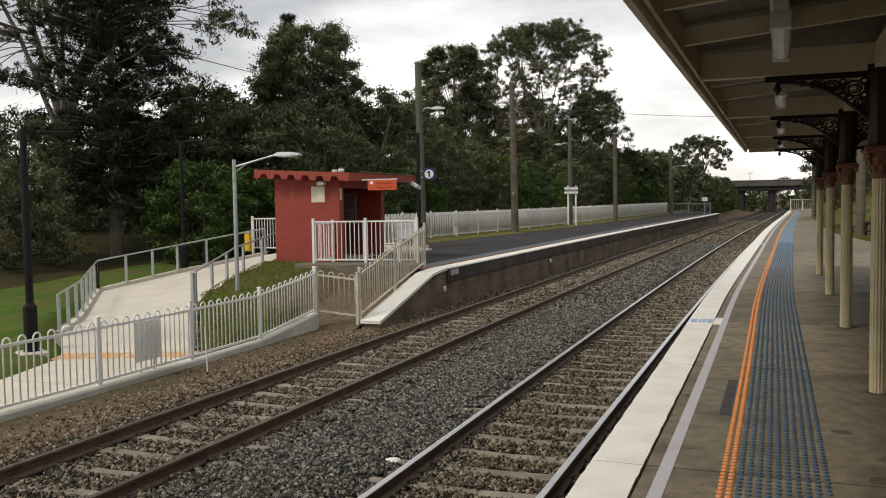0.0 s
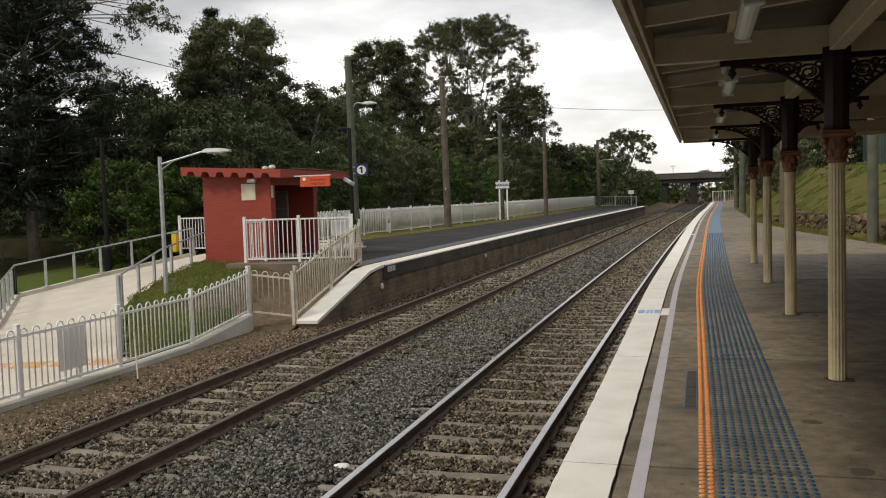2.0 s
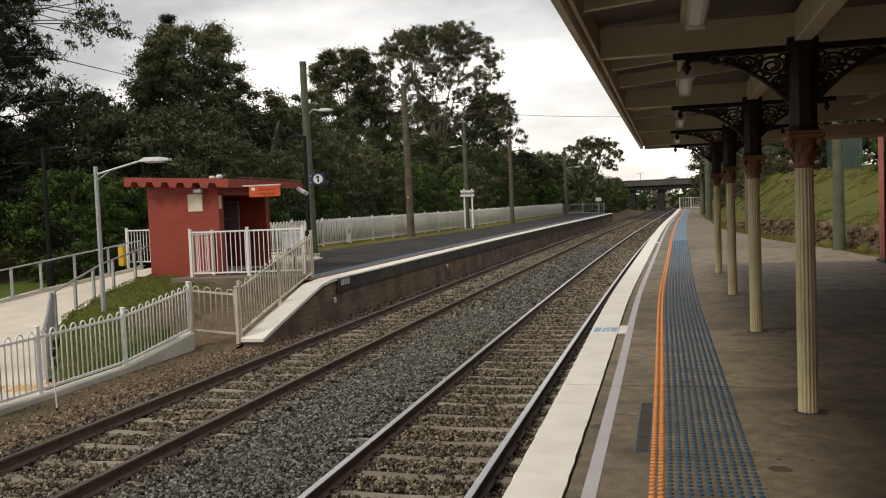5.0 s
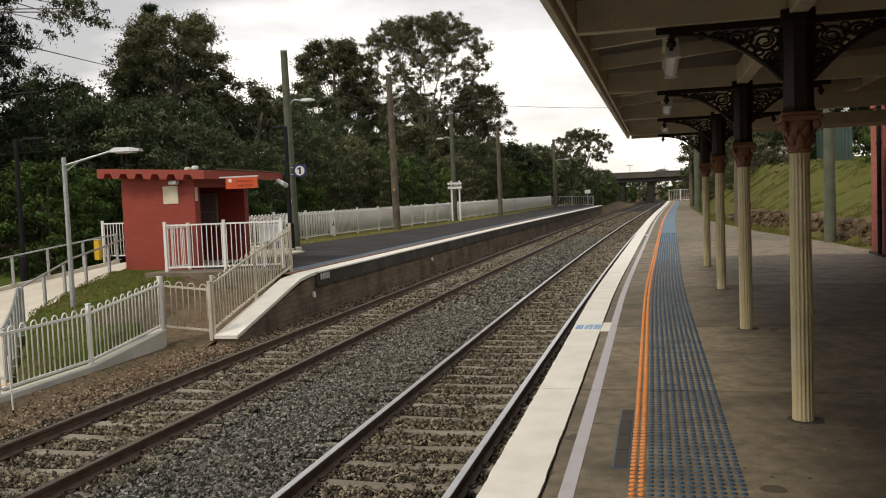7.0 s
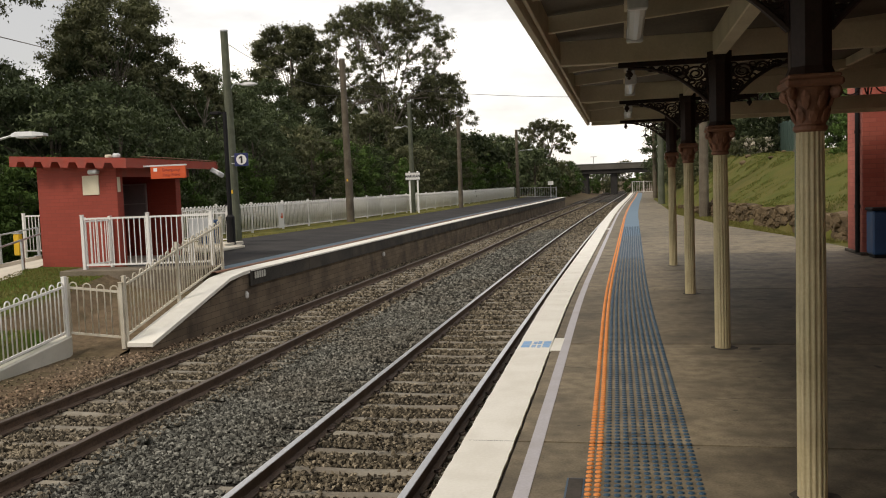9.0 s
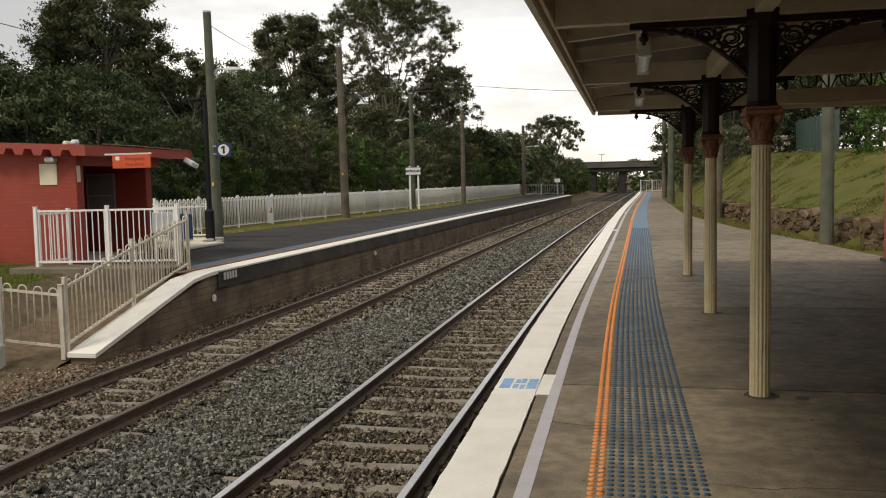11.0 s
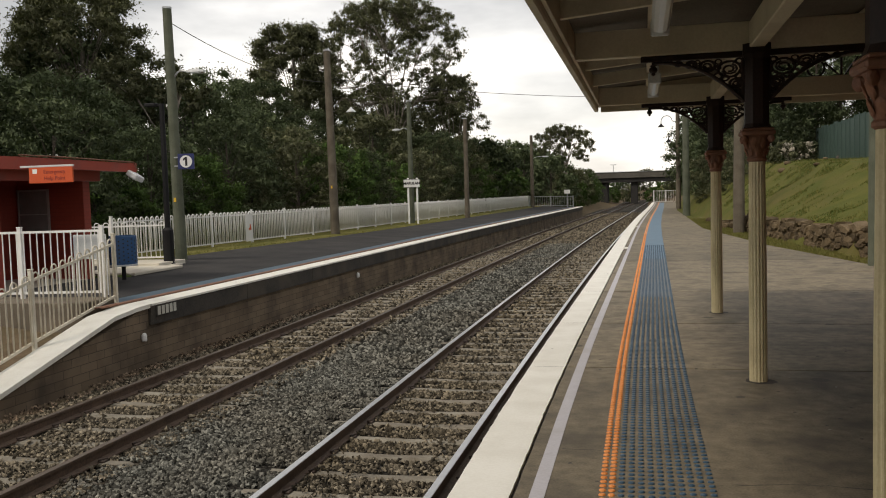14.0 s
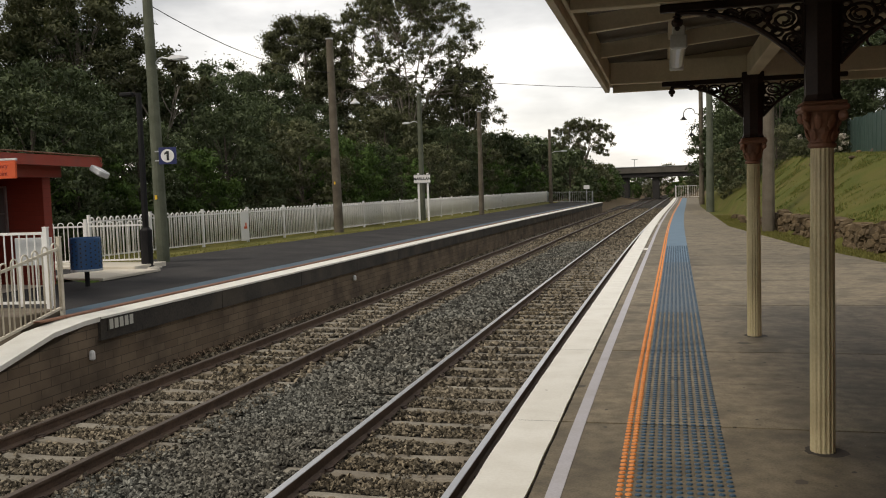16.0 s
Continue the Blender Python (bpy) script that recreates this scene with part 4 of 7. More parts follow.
# ---- far platform ----
def far_platform():
    line = edge
    ys = steps(21.9, 104, 2.0)
    p = tagged(part("platform_far", sweep([(FAR - 0.5, BED - 0.3), (FAR, BED - 0.3), (FAR, FTOP - 0.36), (FAR - 0.5, FTOP - 0.36)], ys, True), "old_wall"), "weathered far platform with a dark stained wall and white edge", "platform", kind="structure")
    yb = 21.9
    while yb < 103:
        b = min(yb + 3.6, 104)
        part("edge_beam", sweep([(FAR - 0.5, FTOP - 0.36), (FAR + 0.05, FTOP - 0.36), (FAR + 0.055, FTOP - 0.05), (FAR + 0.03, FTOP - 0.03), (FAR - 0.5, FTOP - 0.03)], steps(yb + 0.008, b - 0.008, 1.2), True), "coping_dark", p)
        part("coping", sweep([(FAR + 0.07, FTOP - 0.035), (FAR + 0.07, FTOP), (FAR - 0.40, FTOP + 0.002), (FAR - 0.40, FTOP - 0.03)], steps(yb + 0.003, b - 0.003, 1.2)), "white_line", p, "white painted platform edge")
        yb += 3.6
    bm = bmesh.new()
    rows = []
    for y in steps(21.95, 104, 1.8):
        w = fence_x(y) + 1.4 if y > 29 else (-14.0 if y > 26 else -11.15)
        rows.append([bm.verts.new(q) for q in ((line(y) + FAR - 0.40, y, FTOP), (line(y) + FAR - 2.5, y, FTOP + 0.05), (w, y, 0.06))])
    for a, b in zip(rows, rows[1:]):
        for j in range(2):
            bm.faces.new((a[j], a[j + 1], b[j + 1], b[j]))
    part("asphalt_surface", bm, "asphalt", p)
    part("tactile_band", sweep([(FAR - 0.53, FTOP + 0.004), (FAR - 1.0, FTOP + 0.016)], steps(21.5, 103.5, 1.5)), "blue_dull", p, "faded blue tactile band")
    part("brown_band", sweep([(FAR - 0.405, FTOP + 0.004), (FAR - 0.405, FTOP + 0.03), (FAR - 0.52, FTOP + 0.032), (FAR - 0.52, FTOP + 0.004)], steps(21.2, 103.5, 1.5)), "brown_strip", p, "reddish-brown rubber band")
    bm = bmesh.new()
    rows = []
    for y in steps(28.5, 104, 1.8):
        w = fence_x(y)
        rows.append([bm.verts.new(q) for q in ((w + 1.45, y, 0.05), (w + 0.8, y, 0.10), (w - 1.0, y, 0.08))])
    for a, b in zip(rows, rows[1:]):
        for j in range(2):
            bm.faces.new((a[j], a[j + 1], b[j + 1], b[j]))
    part("grass_verge", bm, "dry_grass", p, "yellowed grass verge")
    # the sloping end
    x0, x1 = -8.03, -8.47
    y0, y1, z0 = 17.75, 21.9, -1.03
    bm = bmesh.new()
    a = [(x0, y0), (x0, y1), (x1, y1), (x1, y0)]
    zt = [z0 + 0.05, FTOP - 0.04, FTOP - 0.04, z0 + 0.05]
    lo = [bm.verts.new((*q, BED - 0.3)) for q in a]
    hi = [bm.verts.new((*q, z)) for q, z in zip(a, zt)]
    bm.faces.new(hi)
    for i in range(4):
        bm.faces.new((lo[i], lo[(i + 1) % 4], hi[(i + 1) % 4], hi[i]))
    bmesh.ops.recalc_face_normals(bm, faces=bm.faces)
    part("ramp_wall", bm, "old_wall", p)
    bm = bmesh.new()
    for (ya, za), (yc, zc) in zip(((17.7, -0.97), (20.9, -0.17), (21.55, -0.11)), ((20.9, -0.17), (21.55, -0.11), (21.92, FTOP + 0.001))):
        top = [bm.verts.new(q) for q in ((x0 + 0.04, ya, za), (x0 + 0.04, yc, zc), (x1 - 0.02, yc, zc), (x1 - 0.02, ya, za))]
        bot = [bm.verts.new((v.co.x, v.co.y, v.co.z - 0.07)) for v in top]
        bm.faces.new(top)
        bm.faces.new(bot[::-1])
        for i in range(4):
            bm.faces.new((top[i], bot[i], bot[(i + 1) % 4], top[(i + 1) % 4]))
    bmesh.ops.recalc_face_normals(bm, faces=bm.faces)
    part("ramp_coping", bm, "white_line", p, "white painted sloping coping")
    # earth fill behind the sloping wall
    bm = bmesh.new()
    rows = []
    for y, z in ((16.9, -1.30), (17.5, -1.12), (18.6, -0.98), (20.0, -0.72), (21.2, -0.45)):
        rows.append([bm.verts.new(q) for q in ((x1 - 0.02, y, z), (-9.5, y, z), (-10.3, y, z + 0.1), (-11.0, y, height(-11.0, y) + 0.03))])
    for a, b in zip(rows, rows[1:]):
        for j in range(3):
            bm.faces.new((a[j], a[j + 1], b[j + 1], b[j]))
    part("earth_fill", bm, "earth", p)
    bm = bmesh.new()
    box(bm, (-12.2, 21.12, -1.3), (-8.72, 22.0, 0.015), bevel=0.01)
    part("retaining_block", bm, "block", p, "stained concrete retaining block")
    # plates on the face
    bm = bmesh.new()
    box(bm, (edge(22.4) + FAR + 0.052, 22.05, FTOP - 0.235), (edge(22.4) + FAR + 0.066, 22.75, FTOP - 0.045))
    k = part("number_plate", bm, "coping_dark", p, "small dark plate with pale characters")
    for i in range(5):
        bm = bmesh.new()
        box(bm, (edge(22.4) + FAR + 0.066, 22.09 + 0.128 * i, FTOP - 0.215), (edge(22.4) + FAR + 0.070, 22.18 + 0.128 * i, FTOP - 0.065))
        part("bar", bm, "plinth", k)
    for y in (21.68, 32.5):
        bm = bmesh.new()
        lathe(bm, [(0.02, -0.09), (0.045, -0.07), (0.045, 0.02), (0.03, 0.05), (0.015, 0.06)], 10)
        part("marker", bm, "sign_white", p, "small white marker on the wall", at=pose(edge(y) + FAR + 0.05, y, FTOP - 0.52))
    return p


far = far_platform()


def white_stone():
    bm = bmesh.new()
    bmesh.ops.create_icosphere(bm, subdivisions=2, radius=1, matrix=Matrix.Diagonal((0.10, 0.075, 0.06, 1)))
    for v in bm.verts:
        v.co *= 1 + 0.35 * noise.noise(v.co * 16)
    tagged(part("white_stone", bm, "sign_white", at=pose(-3.54, 8.63, -1.12)), "single white stone lying on the ballast", "stone")


white_stone()


# ---- awning over the near platform ----
COLX = 1.06
COLS = [0.5, 4.42, 8.34, 12.25, 16.19, 20.25]
EAVE, ROOF_END, BACK = -0.40, 20.72, 5.0


def bracket_mesh(side):
    bm = bmesh.new()
    box(bm, (0.06 * side, -0.022, 2.625), (0.90 * side, 0.022, 2.672), bevel=0.006)
    arc = [((0.80 - 0.71 * s) * side, 0, 2.615 - 0.50 * s ** 2.3) for s in [i / 14 for i in range(15)]]
    tube(bm, arc, 0.020, 6)
    tube(bm, [(0.10 * side, 0, 2.62), (0.10 * side, 0, 2.12)], 0.016, 6)

    def ring(cx, cz, r, w=0.011, turn=2 * math.pi, start=0.0):
        n = 14
        tube(bm, [((cx + r * (1 - (0.6 * i / n if turn > 6.5 else 0)) * math.cos(start + turn * i / n)) * side, 0, cz + r * (1 - (0.6 * i / n if turn > 6.5 else 0)) * math.sin(start + turn * i / n)) for i in range(n + 1)], w, 5)

    for cx, cz, r in ((0.205, 2.50, 0.088), (0.375, 2.545, 0.06), (0.50, 2.572, 0.038), (0.60, 2.59, 0.024), (0.155, 2.335, 0.05), (0.135, 2.235, 0.03)):
        ring(cx, cz, r, 0.014)
        ring(cx, cz, r * 0.72, 0.012, 9.5, cx * 9)
    ring(0.285, 2.435, 0.05, 0.012, 8.0, 2.0)
    ring(0.24, 2.40, 0.03, 0.012)
    ring(0.30, 2.52, 0.03, 0.012, 8.0, 0.5)
    ring(0.13, 2.42, 0.03, 0.012)
    ring(0.44, 2.535, 0.03, 0.011, 8.0, 4)
    ring(0.13, 2.585, 0.028, 0.012)
    ring(0.66, 2.605, 0.014, 0.01)
    ring(0.18, 2.28, 0.022, 0.01)
    ring(0.29, 2.59, 0.025, 0.008)
    ring(0.45, 2.60, 0.018, 0.007)
    for v in bm.verts:
        if v.co.z < 2.62:
            v.co.z = 2.62 - (2.62 - v.co.z) * 0.70
    return bm


def finial_mesh():
    return lathe(bmesh.new(), [(0.012, 2.63), (0.014, 2.605), (0.03, 2.598), (0.018, 2.588), (0.034, 2.575), (0.036, 2.558), (0.026, 2.542), (0.014, 2.537), (0.018, 2.528), (0.006, 2.515)], 10)


def column():
    t = thing("verandah_column", "cream fluted iron column with a terracotta capital and dark lace brackets", "column", "columns of the platform awning")
    sh = lathe(bmesh.new(), [(0.072, 0.0), (0.071, 0.05), (0.071, 0.9), (0.064, 1.79)], 64, flutes=16, depth=0.10)
    part("shaft", sh, "cream_iron", t)
    cap = lathe(bmesh.new(), [(0.066, 1.785), (0.078, 1.795), (0.078, 1.81), (0.069, 1.82), (0.072, 1.87), (0.084, 1.93), (0.104, 1.98), (0.112, 1.99), (0.10, 1.995)], 24)
    box(cap, (-0.128, -0.128, 1.992), (0.128, 0.128, 2.03), bevel=0.01)
    box(cap, (-0.118, -0.118, 2.03), (0.118, 0.118, 2.05), bevel=0.006)
    for lay, (r, z, hgt, n, turn) in enumerate(((0.080, 1.86, 0.045, 8, 0.0), (0.098, 1.93, 0.05, 8, 0.39))):
        for i in range(n):
            a = turn + 2 * math.pi * i / n
            m = Matrix.Translation((r * math.cos(a), r * math.sin(a), z)) @ Matrix.Rotation(a, 4, "Z") @ Matrix.Rotation(0.35, 4, "Y") @ Matrix.Diagonal((0.009, 0.026, hgt, 1))
            bmesh.ops.create_icosphere(cap, subdivisions=1, radius=1, matrix=m)
    for a in (45, 135, 225, 315):
        c, s = math.cos(radians(a)), math.sin(radians(a))
        m = Matrix.Translation((0.135 * c, 0.135 * s, 1.965)) @ Matrix.Rotation(radians(a), 4, "Z") @ Matrix.Diagonal((0.032, 0.02, 0.034, 1))
        bmesh.ops.create_icosphere(cap, subdivisions=2, radius=1, matrix=m)
    part("capital", cap, "terracotta", t, "terracotta painted leaf capital")
    post = lathe(bmesh.new(), [(0.098, 2.045), (0.105, 2.06), (0.093, 2.09), (0.093, 2.60), (0.11, 2.64), (0.11, 2.72)], 8, square=0.75)
    part("upper_post", post, "dark_iron", t, "dark brown upper post")
    for s in (-1, 1):
        b = part("lace_bracket", bracket_mesh(s), "dark_iron", t, "dark cast-iron lace bracket")
        part("drop_finial", finial_mesh(), "dark_iron", b, at=Matrix.Translation((0.80 * s, 0, 0)))
    return t


col = column()
col.matrix_basis = Matrix.Translation((COLX, COLS[0], 0))
for y in COLS[1:]:
    copy_thing(col, Matrix.Translation((COLX, y, 0)))


def column_foot_patches():
    """Uneven dark patch on the concrete round each column's foot, wider on its right."""
    for i, y in enumerate(COLS):
        bm = bmesh.new()
        ring = []
        for k in range(36):
            a = 2 * math.pi * k / 36
            r = 0.105 + 0.03 * noise.noise((math.cos(a) * 2.1, math.sin(a) * 2.1, i * 5.0)) + 0.035 * max(0.0, math.cos(a + 0.6)) + 0.012 * noise.noise((math.cos(a) * 8, math.sin(a) * 8, i * 3.0))
            ring.append(bm.verts.new((COLX + r * math.cos(a), y + r * math.sin(a), 0.0013)))
        bm.faces.new(ring)
        part("dirt_patch", bm, "joint", platform, "dark patch round a column's foot")


column_foot_patches()


def roof_z(x):
    return 2.93 + 0.085 * (x - EAVE)


def awning():
    t = thing("platform_awning", "cream timber platform awning with a corrugated iron roof", "awning", kind="structure")
    for y in COLS + [-3.4]:
        bm = bmesh.new()
        box(bm, (EAVE + 0.03, y - 0.045, 2.675), (BACK, y + 0.045, 2.90), bevel=0.006)
        part("cross_beam", bm, "cream_beam", t)
    ys = sorted(COLS + [-3.4])
    for a, b in zip(ys, ys[1:]):
        for k in (1, 2):
            y = a + (b - a) * k / 3
            bm = bmesh.new()
            sl = math.atan(0.085)
            m = Matrix.Translation((EAVE + 0.02, y, 2.77)) @ Matrix.Rotation(-sl, 4, "Y")
            box(bm, (0, -0.028, 0), (BACK - EAVE, 0.028, 0.13), m, 0.004)
            part("rafter", bm, "cream_beam", t)
        for x in (0.25, 2.1, 3.4):
            bm = bmesh.new()
            box(bm, (x - 0.03, a + 0.05, 2.845 + 0.07 * (x - EAVE)), (x + 0.03, b - 0.05, 2.90 + 0.085 * (x - EAVE)))
            part("purlin", bm, "cream_beam", t)
        bm = bmesh.new()
        box(bm, (COLX - 0.06, a + 0.05, 2.685), (COLX + 0.06, b - 0.05, 2.89), bevel=0.008)
        part("long_beam", bm, "cream_beam", t)
    bm = bmesh.new()
    box(bm, (EAVE + 0.03, ROOF_END - 0.06, 2.635), (BACK + 0.2, ROOF_END, 2.94), bevel=0.006)
    part("end_beam", bm, "cream_beam", t)
    bm = bmesh.new()
    vs = [bm.verts.new(q) for q in ((EAVE + 0.03, ROOF_END - 0.04, 2.94), (1.5, ROOF_END - 0.04, 2.94), (1.5, ROOF_END - 0.04, roof_z(1.5) - 0.01), (EAVE + 0.03, ROOF_END - 0.04, roof_z(EAVE) - 0.01))]
    ws = [bm.verts.new((v.co.x, v.co.y + 0.02, v.co.z)) for v in vs]
    bm.faces.new(vs)
    bm.faces.new(ws[::-1])
    for k in range(4):
        bm.faces.new((vs[k], ws[k], ws[(k + 1) % 4], vs[(k + 1) % 4]))
    part("end_infill", bm, "cream_beam", t)
    x = 1.7
    while x < 4.9:
        top = roof_z(x) - 0.01
        r = (top - 2.95) / 2
        bm = bmesh.new()
        tube(bm, [(x + r * math.cos(q), ROOF_END - 0.03, 2.95 + r + r * math.sin(q)) for q in [i * math.pi / 8 for i in range(17)]], 0.014, 6)
        tube(bm, [(x - 0.28, ROOF_END - 0.03, 2.95), (x - r, ROOF_END - 0.03, top - 0.03)], 0.013, 5)
        tube(bm, [(x + 0.28, ROOF_END - 0.03, 2.95), (x + r, ROOF_END - 0.03, top - 0.03)], 0.013, 5)
        rod(bm, (x + 0.3, ROOF_END - 0.03, 2.93), (x + 0.3, ROOF_END - 0.03, top + 0.02), 0.016)
        part("fretwork", bm, "dark_iron", t, "dark openwork fret panel")
        x += 0.62
    bm = bmesh.new()
    box(bm, (EAVE + 0.0, -12, 2.70), (EAVE + 0.028, ROOF_END, 2.90), bevel=0.004)
    part("fascia", bm, "cream_beam", t)
    bm = bmesh.new()
    sec = [(-0.055, 0.0), (-0.012, 0.0), (-0.005, 0.02), (-0.005, 0.11), (-0.055, 0.125), (-0.065, 0.115)]
    rows = [[bm.verts.new((EAVE + a, y, 2.645 + b)) for a, b in sec] for y in (-12, ROOF_END + 0.02)]
    for j in range(6):
        bm.faces.new((rows[0][j], rows[0][(j + 1) % 6], rows[1][(j + 1) % 6], rows[1][j]))
    bm.faces.new(rows[0])
    bm.faces.new(rows[1][::-1])
    bmesh.ops.recalc_face_normals(bm, faces=bm.faces)
    part("gutter", bm, "cream_beam", t, "cream sheet-metal gutter")
    n = int((ROOF_END + 12) / 0.038)
    me = bpy.data.meshes.new("roof_sheet")
    vs = []
    for i in range(n + 1):
        y = -12 + (ROOF_END + 12.05) * i / n
        z = 0.009 * math.sin(i * math.pi / 2)
        vs += [(EAVE - 0.06, y, roof_z(EAVE - 0.06) + z), (BACK + 0.3, y, roof_z(BACK + 0.3) + z)]
    me.from_pydata(vs, [], [(2 * i, 2 * i + 2, 2 * i + 3, 2 * i + 1) for i in range(n)])
    me.materials.append(M["roof_iron"])
    part("roof_sheet", me, "roof_iron", t, "corrugated iron sheeting")


awning()


def batten_light():
    t = thing("batten_light", "white fluorescent batten light fixed under the awning", "light", "lights under the awning")
    bm = bmesh.new()
    box(bm, (-0.045, -0.66, 2.60), (0.045, 0.66, 2.68), bevel=0.008)
    part("body", bm, "lamp_grey", t)
    bm = bmesh.new()
    for v in lathe(bm, [(0.055, -0.62), (0.06, -0.60), (0.06, 0.60), (0.055, 0.62)], 12).verts:
        v.co = Vector((v.co.x, v.co.z, 2.565 + v.co.y * 0.75))
    bmesh.ops.recalc_face_normals(bm, faces=bm.faces)
    part("diffuser", bm, "lens", t, "clouded prismatic diffuser")
    for y in (-0.64, 0.64):
        bm = bmesh.new()
        box(bm, (-0.062, y - 0.025, 2.51), (0.062, y + 0.025, 2.615), bevel=0.01)
        part("end_cap", bm, "lamp_grey", t)
    for y in (-0.4, 0.4):
        bm = bmesh.new()
        box(bm, (-0.012, y - 0.012, 2.67), (0.012, y + 0.012, 2.86))
        part("hanger", bm, "lamp_grey", t)
    return t


lt = batten_light()
lt.matrix_basis = Matrix.Translation((0.29, 6.4, 0.10))
for y in (10.0, 14.2, 18.2):
    copy_thing(lt, Matrix.Translation((0.29, y, 0.10)))

# ---- station building ----
def station():
    t = thing("station_building", "red painted brick station building under the awning", "building", kind="structure")
    bm = bmesh.new()
    box(bm, (5.0, -12, 0.001), (5.3, 21.55, 4.2))
    part("wall", bm, "station_brick", t)
    bm = bmesh.new()
    box(bm, (5.3, 22.35, 0.001), (10.0, 22.65, 4.2))
    part("wall", bm, "station_brick", t)
    bm = bmesh.new()
    box(bm, (4.6, 21.55, 0.001), (5.3, 22.65, 4.2), bevel=0.01)
    part("pier", bm, "station_brick", t)
    bm = bmesh.new()
    box(bm, (4.55, 21.5, 0.001), (5.3, 22.70, 0.06), bevel=0.01)
    part("plinth", bm, "coping_dark", t)
    bm = bmesh.new()
    box(bm, (4.9, -12, 4.2), (10.3, 22.9, 4.35), bevel=0.02)
    part("roof", bm, "roof_iron", t)
    d = thing("downpipe", "black painted downpipe on the brick pier", "downpipe")
    bm = bmesh.new()
    rod(bm, (4.53, 21.62, 0.05), (4.53, 21.62, 3.3), 0.045, seg=12)
    part("pipe", bm, "black_steel", d)
    for z in (0.9, 2.3):
        bm = bmesh.new()
        rod(bm, (4.53, 21.62, z), (4.53, 21.62, z + 0.06), 0.055, seg=12)
        part("collar", bm, "black_steel", d)
    b = thing("litter_bin", "dark navy litter bin standing beside the brick pier", "bin")
    bm = bmesh.new()
    box(bm, (4.60, 20.85, 0.06), (4.98, 21.3, 0.86), bevel=0.03)
    part("body", bm, "bin_blue", b)
    bm = bmesh.new()
    box(bm, (4.58, 20.83, 0.86), (4.99, 21.32, 0.92), bevel=0.02)
    part("lid", bm, "black_steel", b)
    bm = bmesh.new()
    box(bm, (4.64, 20.9, 0.0), (4.96, 21.25, 0.06))
    part("base", bm, "black_steel", b)


station()


# ---- poles, lamps and cables ----
def timber_pole(x, y, z, top, mat="timber_pole", r=0.14, lean=(0, 0), label="weathered round timber power pole", band=None, arm=None):
    t = thing("power_pole", label, "pole", "poles along the line", at=Matrix.Translation((x, y, z)))
    pts = [(lean[0] * s, lean[1] * s, -0.3 + (top - z + 0.3) * s) for s in (0, 0.5, 1)]
    part("shaft", tube(bmesh.new(), pts, r, 14, r * 0.72), mat, t)
    bm = bmesh.new()
    rod(bm, (lean[0], lean[1], top - z - 0.03), (lean[0], lean[1], top - z + 0.02), r * 0.76, seg=14)
    part("cap", bm, "galv", t, "metal pole cap")
    if band:
        bm = bmesh.new()
        box(bm, (lean[0] * 0.3 - 0.03, -r - 0.004, band - z), (lean[0] * 0.3 + 0.03, -r * 0.8, band - z + 0.11))
        part("tag", bm, "yellow", t, "small yellow tag")
    return t


def street_head(parent, start, end, mat_arm="galv", size=(0.62, 0.26), bow=0.10):
    """A lamp arm from start to end with an oblong head."""
    a, b = Vector(start), Vector(end)
    mid = a.lerp(b, 0.5) + Vector((0, 0, bow))
    part("arm", tube(bmesh.new(), [a, a.lerp(b, 0.25) + Vector((0, 0, 0.9 * bow)), mid, b], 0.024, 8), mat_arm, parent)
    d = (b - a)
    ang = math.atan2(d.y, d.x)
    m = Matrix.Translation(b) @ Matrix.Rotation(ang, 4, "Z")
    bm = bmesh.new()
    l, w = size
    sec = [(0.0, 0.06, 0.03), (0.12, w / 2, 0.06), (l * 0.7, w / 2, 0.055), (l, w * 0.32, 0.02)]
    rings = []
    for u, hw, hh in sec:
        rings.append([bm.verts.new(m @ Vector(q)) for q in ((u, -hw, -0.03), (u, hw, -0.03), (u, hw * 0.8, hh), (u, -hw * 0.8, hh))])
    for p, q in zip(rings, rings[1:]):
        for j in range(4):
            bm.faces.new((p[j], p[(j + 1) % 4], q[(j + 1) % 4], q[j]))
    bm.faces.new(rings[0])
    bm.faces.new(rings[-1])
    bmesh.ops.recalc_face_normals(bm, faces=bm.faces)
    h = part("lamp_head", bm, "lamp_grey", parent, "pale grey oblong lamp head")
    bm = bmesh.new()
    box(bm, (0.13, -w * 0.4, -0.06), (l * 0.8, w * 0.4, -0.031), m, 0.01)
    part("lens", bm, "lens", h)


p1 = timber_pole(-12.2, 30.35, 0.05, 6.85, "green_pole", 0.165, (-0.08, 0), "grey-green power pole with a lamp and a yellow tag", 1.62)
street_head(p1, (0.05, 0, 4.95), (0.45, 0, 5.06), size=(0.5, 0.24))
p2 = timber_pole(-12.4, 43.2, 0.08, 7.7, "timber_pole", 0.19, (-0.10, 0), "weathered timber power pole with a swan-neck lamp", band=2.0)
sw = part("swan_neck", tube(bmesh.new(), [(0, 0, 5.0), (0.25, 0, 5.15)] + [(0.60 - 0.27 * math.cos(q), 0, 5.35 + 0.27 * math.sin(q)) for q in [i * math.pi / 7 for i in range(8)]] + [(0.87, 0, 5.22)], 0.013, 6), "timber_pole", p2)
part("shade", lathe(bmesh.new(), [(0.20, 5.04), (0.18, 5.08), (0.07, 5.17), (0.04, 5.24)], 12, (0.87, 0)), "lamp_grey", sw, "pale bell-shaped shade")
p3 = timber_pole(-12.2, 54.9, 0.08, 6.75, "green_pole", 0.16, (0, 0), "grey-green power pole with a small lamp")
